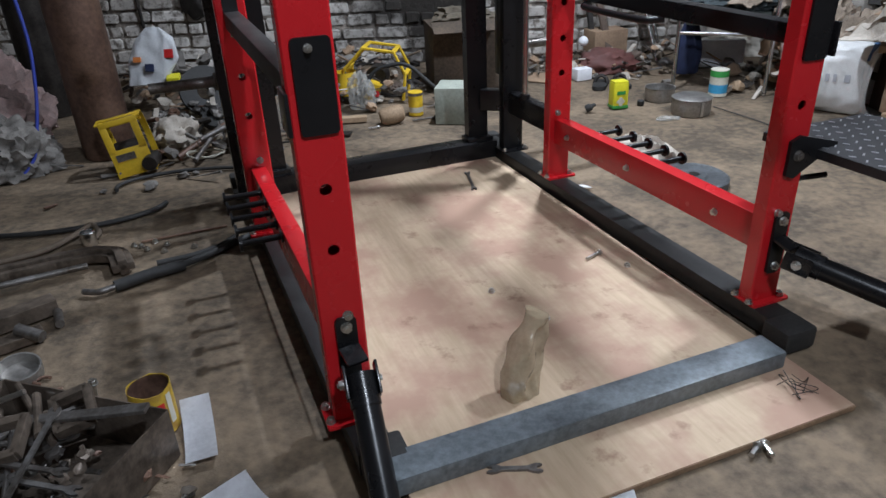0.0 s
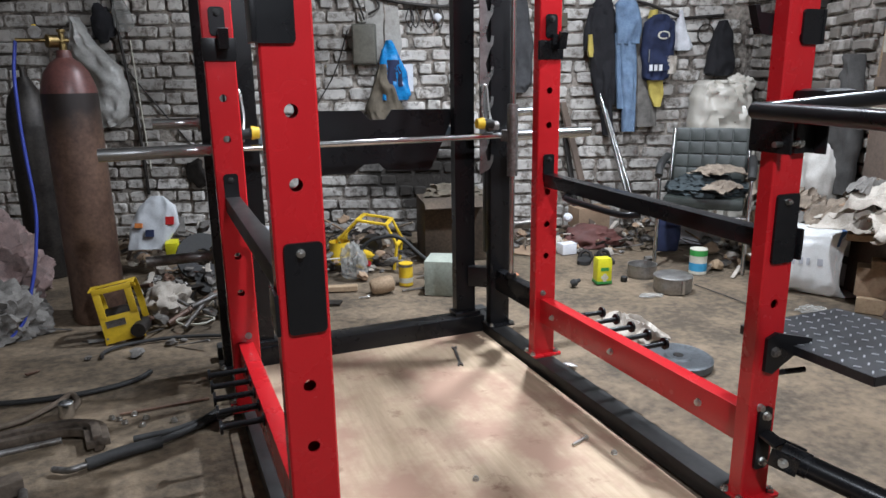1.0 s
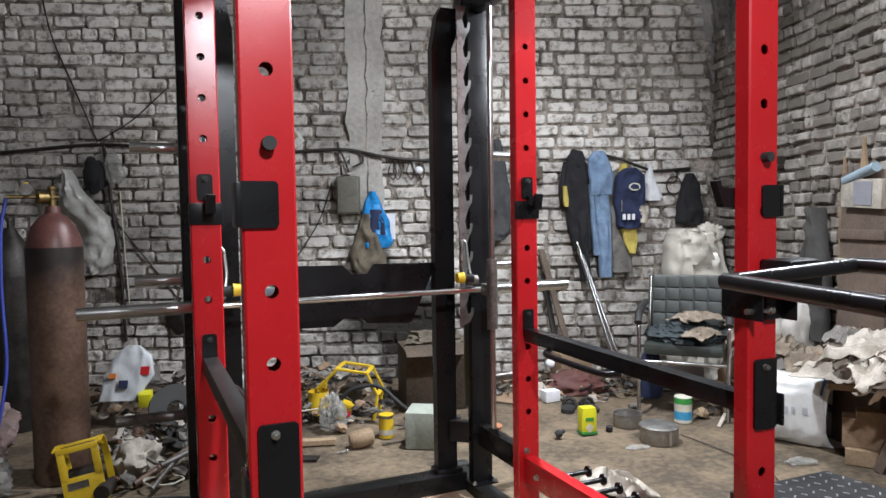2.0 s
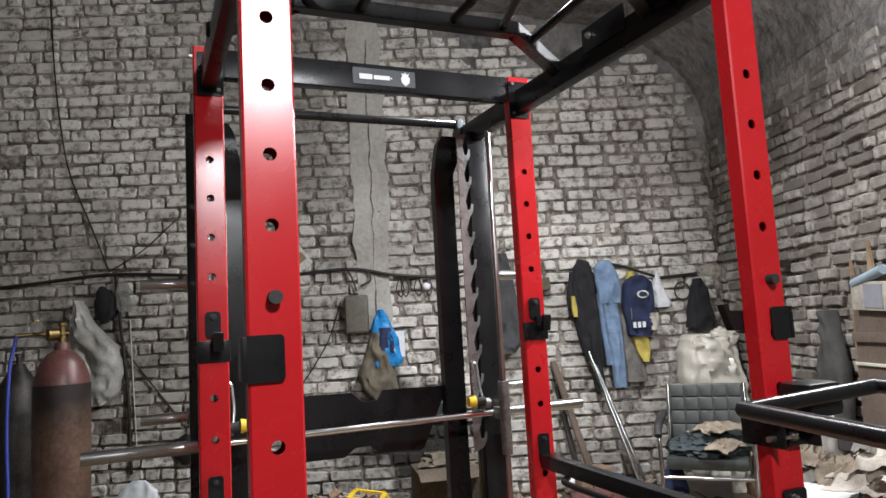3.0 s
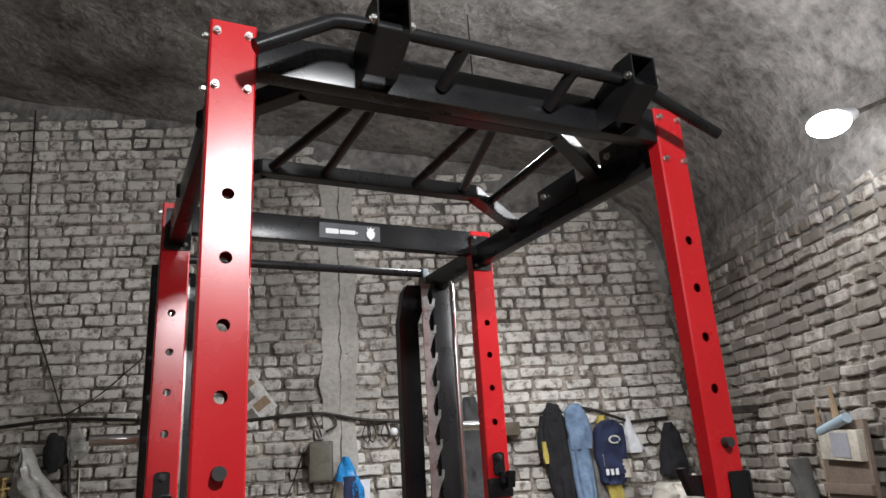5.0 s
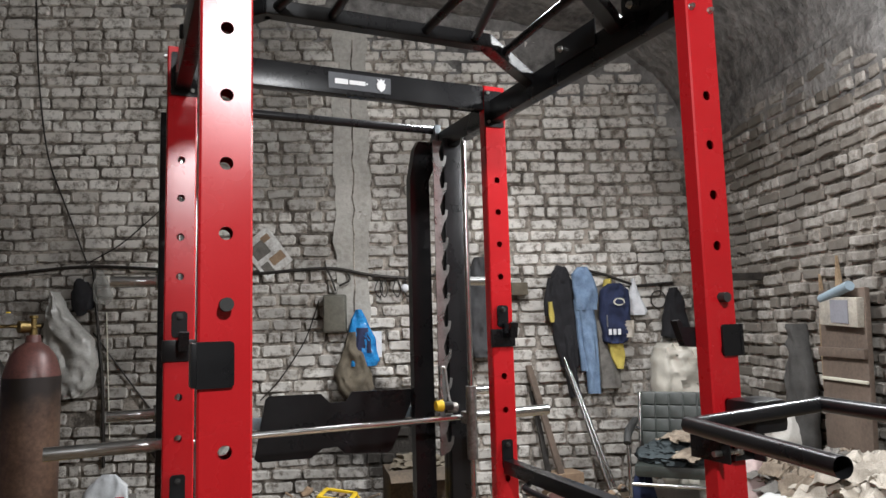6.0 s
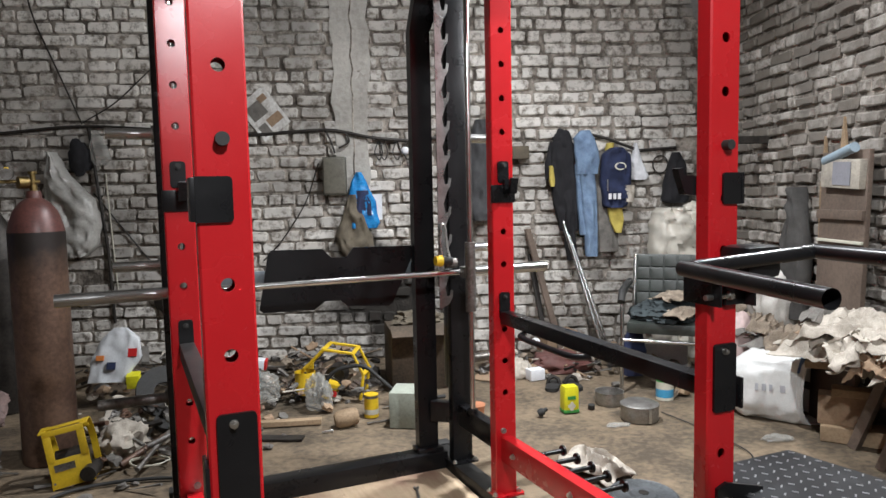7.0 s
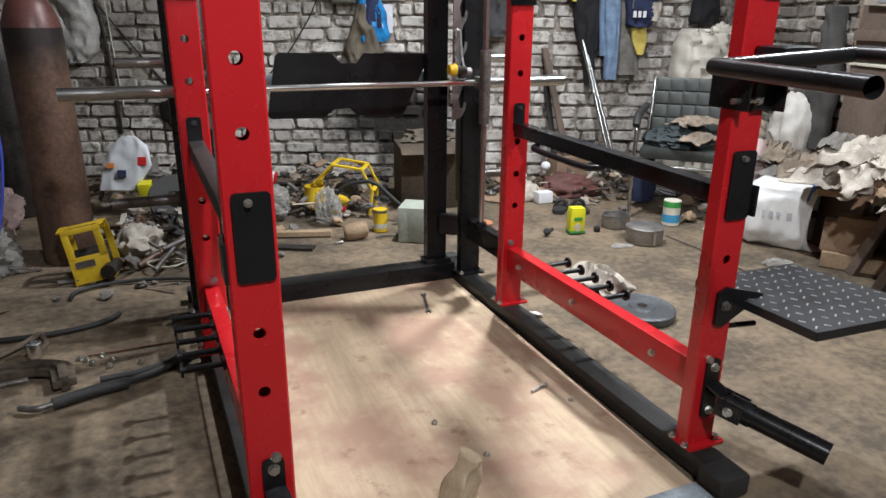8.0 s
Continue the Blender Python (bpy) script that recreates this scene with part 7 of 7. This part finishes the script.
for k, (x, y, a) in enumerate(((-0.50, 1.345, 10), (-0.455, 1.29, 60), (-0.425, 1.345, 100), (-0.385, 1.30, 30), (-0.395, 1.245, 80), (-0.29, 1.235, 140), (-0.475, 1.325, 70))):
    single("loose_nut", bolt(B(), (0, 0, 0.0), (0, 0, 1), 0.0105, 0.008), ZINC, "loose zinc nut on the floor", "nut", "loose nuts", m=pose(x, y, 0.0, 0, 0, a))

# ---- things on the plywood ----
PT = 0.0165
nb = thing("nut_pouch", "standing clear plastic pouch with a few nuts", "pouch", (0.395, 0.012, PT), turn=20)
bm = draped(levels_of([(0.205, 0.045, 0.075), (0.16, 0.005, 0.080), (0.10, -0.035, 0.070), (0.04, -0.050, 0.055), (0.0, -0.045, 0.050)], 5), 0.075, 4, 0.20, 2)
CLEAN = surface("yellowed_clear_film", (0.55, 0.45, 0.30), (0.40, 0.31, 0.20), 0.16, 0.0, coarse=18, fine=90, bump=0.3, depth=0.003)
CLEAN.node_tree.nodes["Principled BSDF"].inputs["Alpha"].default_value = 0.62
part("film", bm, CLEAN, nb, "", 60)
for k in range(7):
    part("nut", bolt(B(), (-0.03 + 0.012 * (k % 4), -0.04 + 0.015 * (k // 4), 0.006 + 0.006 * (k % 2)), (0.2, -0.3, 1), 0.010, 0.008, False), ZINC, nb)
single("spanner", spanner(0.20), STEEL, "worn open-ended spanner on the plywood", "spanner", m=pose(0.867, 1.328, PT, 0, 0, 75))
single("spanner", spanner(0.105), STEEL, "small worn spanner by the front crossmember", "spanner", m=pose(0.281, -0.250, PT, 0, 0, -22))
single("machine_bolt", bolt(rod(B(), (-0.035, 0, 0.007), (0.03, 0, 0.007), 0.0055, 10), (0.028, 0, 0.007), (1, 0, 0), 0.010), ZINC, "long zinc bolt lying on the plywood", "bolt", m=pose(0.955, 0.500, PT, 0, 0, 20))
for x, y in ((0.552, 0.442), (0.63, 0.235), (1.02, 0.40)):
    single("loose_nut", bolt(B(), (0, 0, 0), (0, 0, 1), 0.009, 0.007), ZINC, "loose zinc nut on the plywood", "nut", "loose nuts", m=pose(x, y, PT))
for k, (x, y, a) in enumerate(((0.785, -0.405, 25), (0.815, -0.415, 75))):
    single("machine_bolt", bolt(rod(B(), (-0.016, 0, 0.008), (0.018, 0, 0.008), 0.006, 10), (0.016, 0, 0.008), (1, 0, 0), 0.011), ZINC, "zinc bolt lying beside the plywood", "bolt", "floor bolts", m=pose(x, y, 0.0, 0, 0, a))
bm = B()
for k in range(5):
    r2 = random.Random(k + 40)
    pipe(bm, bend([(r2.uniform(-0.05, 0.05), r2.uniform(-0.05, 0.05), r2.uniform(0.004, 0.02)) for _ in range(4)], 4, 0.35), 0.0011, 5)
single("wire_scrap", bm, IRON, "tangle of thin black wire on the plywood", "wire", m=pose(1.03, -0.285, PT), smooth=60)


# ---- bricks of the walls ----
COURSE, LONG = 0.094, 0.245


def brick_verts(rnd, w, h, d):
    """Three rings of one rough, round-cornered brick, from its foot in the mortar to its uneven face."""
    j = lambda s: rnd.uniform(-s, s)
    ring = [(-0.5, -0.30), (-0.42, -0.5), (0.0, -0.5), (0.42, -0.5), (0.5, -0.30), (0.5, 0.30), (0.42, 0.5), (0.0, 0.5), (-0.42, 0.5), (-0.5, 0.30)]
    out = []
    cut = [rnd.uniform(0, 0.012) for _ in ring]
    for depth, inset in ((0.0, -0.002), (0.78, 0.001), (1.0, 0.008)):
        for (a, b), c in zip(ring, cut):
            x = a * w - math.copysign(min(abs(a) * 2, 1) ** 6 * (inset + c), a)
            z = b * h - math.copysign(min(abs(b) * 2, 1) ** 6 * (inset + c * 0.6), b)
            out.append((x + (j(0.003) if depth else 0), -d * depth + (j(0.003) if depth == 1.0 else 0), z + (j(0.0025) if depth else 0)))
    return out


BRICK_FACES = [(20, 21, 22, 27, 28, 29), (22, 23, 24, 25, 26, 27)] + [(a + k, (k + 1) % 10 + a, (k + 1) % 10 + a + 10, k + a + 10) for a in (0, 10) for k in range(10)]


def lay(wall_ob, origin, turn, length, top_of, seed, near, clay, rise=COURSE, long=LONG):
    """Lays a wall's courses. near(s, z) picks the bricks that stand as objects of their own."""
    rnd = random.Random(seed)
    frame_m = Matrix.Translation(origin) @ Matrix.Rotation(radians(turn), 4, "Z")
    shared = {}
    for kind, w in (("stretcher", long - 0.018), ("header", long / 2 - 0.016)):
        shared[kind] = []
        for _ in range(9):
            me = bpy.data.meshes.new("brick")
            me.from_pydata(brick_verts(rnd, w - rnd.uniform(0, 0.012), rise - rnd.uniform(0.004, 0.020), rnd.uniform(0.018, 0.038)), [], BRICK_FACES)
            me.materials.append(clay)
            shared[kind].append(me)
    verts, faces, count = [], [], 0
    course = 0
    z = 0.05
    while z < 4.9:
        s = rnd.uniform(-0.2, 0.0)
        headers = course % 5 == 3
        while s < length:
            head = headers and rnd.random() < 0.85 or rnd.random() < 0.10
            w = (long / 2 if head else long) * rnd.uniform(0.86, 1.08)
            c = s + w / 2
            zz = z + rnd.uniform(-0.006, 0.006) + 0.016 * noise.noise(Vector((c * 0.9, z * 1.5, seed)))
            s += w
            if c < 0.03 or c + w / 2 > length or z + 0.04 > top_of(c) or rnd.random() < 0.012:
                continue
            if near(c, z) and count < 300:
                ob = new("brick", rnd.choice(shared["header" if head else "stretcher"]))
                ob.parent = wall_ob
                ob.matrix_world = frame_m @ Matrix.Translation((c, rnd.uniform(0, 0.006), zz)) @ Matrix.Rotation(rnd.uniform(-0.025, 0.025), 4, "Y")
                count += 1
                continue
            base = len(verts)
            tilt = Matrix.Rotation(rnd.uniform(-0.025, 0.025), 4, "Y")
            put = frame_m @ Matrix.Translation((c, rnd.uniform(0, 0.006), zz)) @ tilt
            verts += [put @ Vector(p) for p in brick_verts(rnd, w - rnd.uniform(0.004, 0.018), rise - rnd.uniform(0.004, 0.020), rnd.uniform(0.014, 0.040))]
            faces += [tuple(base + k for k in f) for f in BRICK_FACES]
        z += rise
        course += 1
    me = bpy.data.meshes.new("bricks")
    me.from_pydata([tuple(v) for v in verts], [], faces)
    me.materials.append(clay)
    rest = new("brickwork", me)
    rest.parent = wall_ob
    rest["kind"] = "stuff"


lay(north, room(U_LEFT, 0), ROOM_TURN, U_RIGHT - U_LEFT, lambda s: roof_z(U_LEFT + s) - 0.03, 3, lambda s, z: 4.4 < s < 7.6 and 1.0 < z < 2.9, BRICK)
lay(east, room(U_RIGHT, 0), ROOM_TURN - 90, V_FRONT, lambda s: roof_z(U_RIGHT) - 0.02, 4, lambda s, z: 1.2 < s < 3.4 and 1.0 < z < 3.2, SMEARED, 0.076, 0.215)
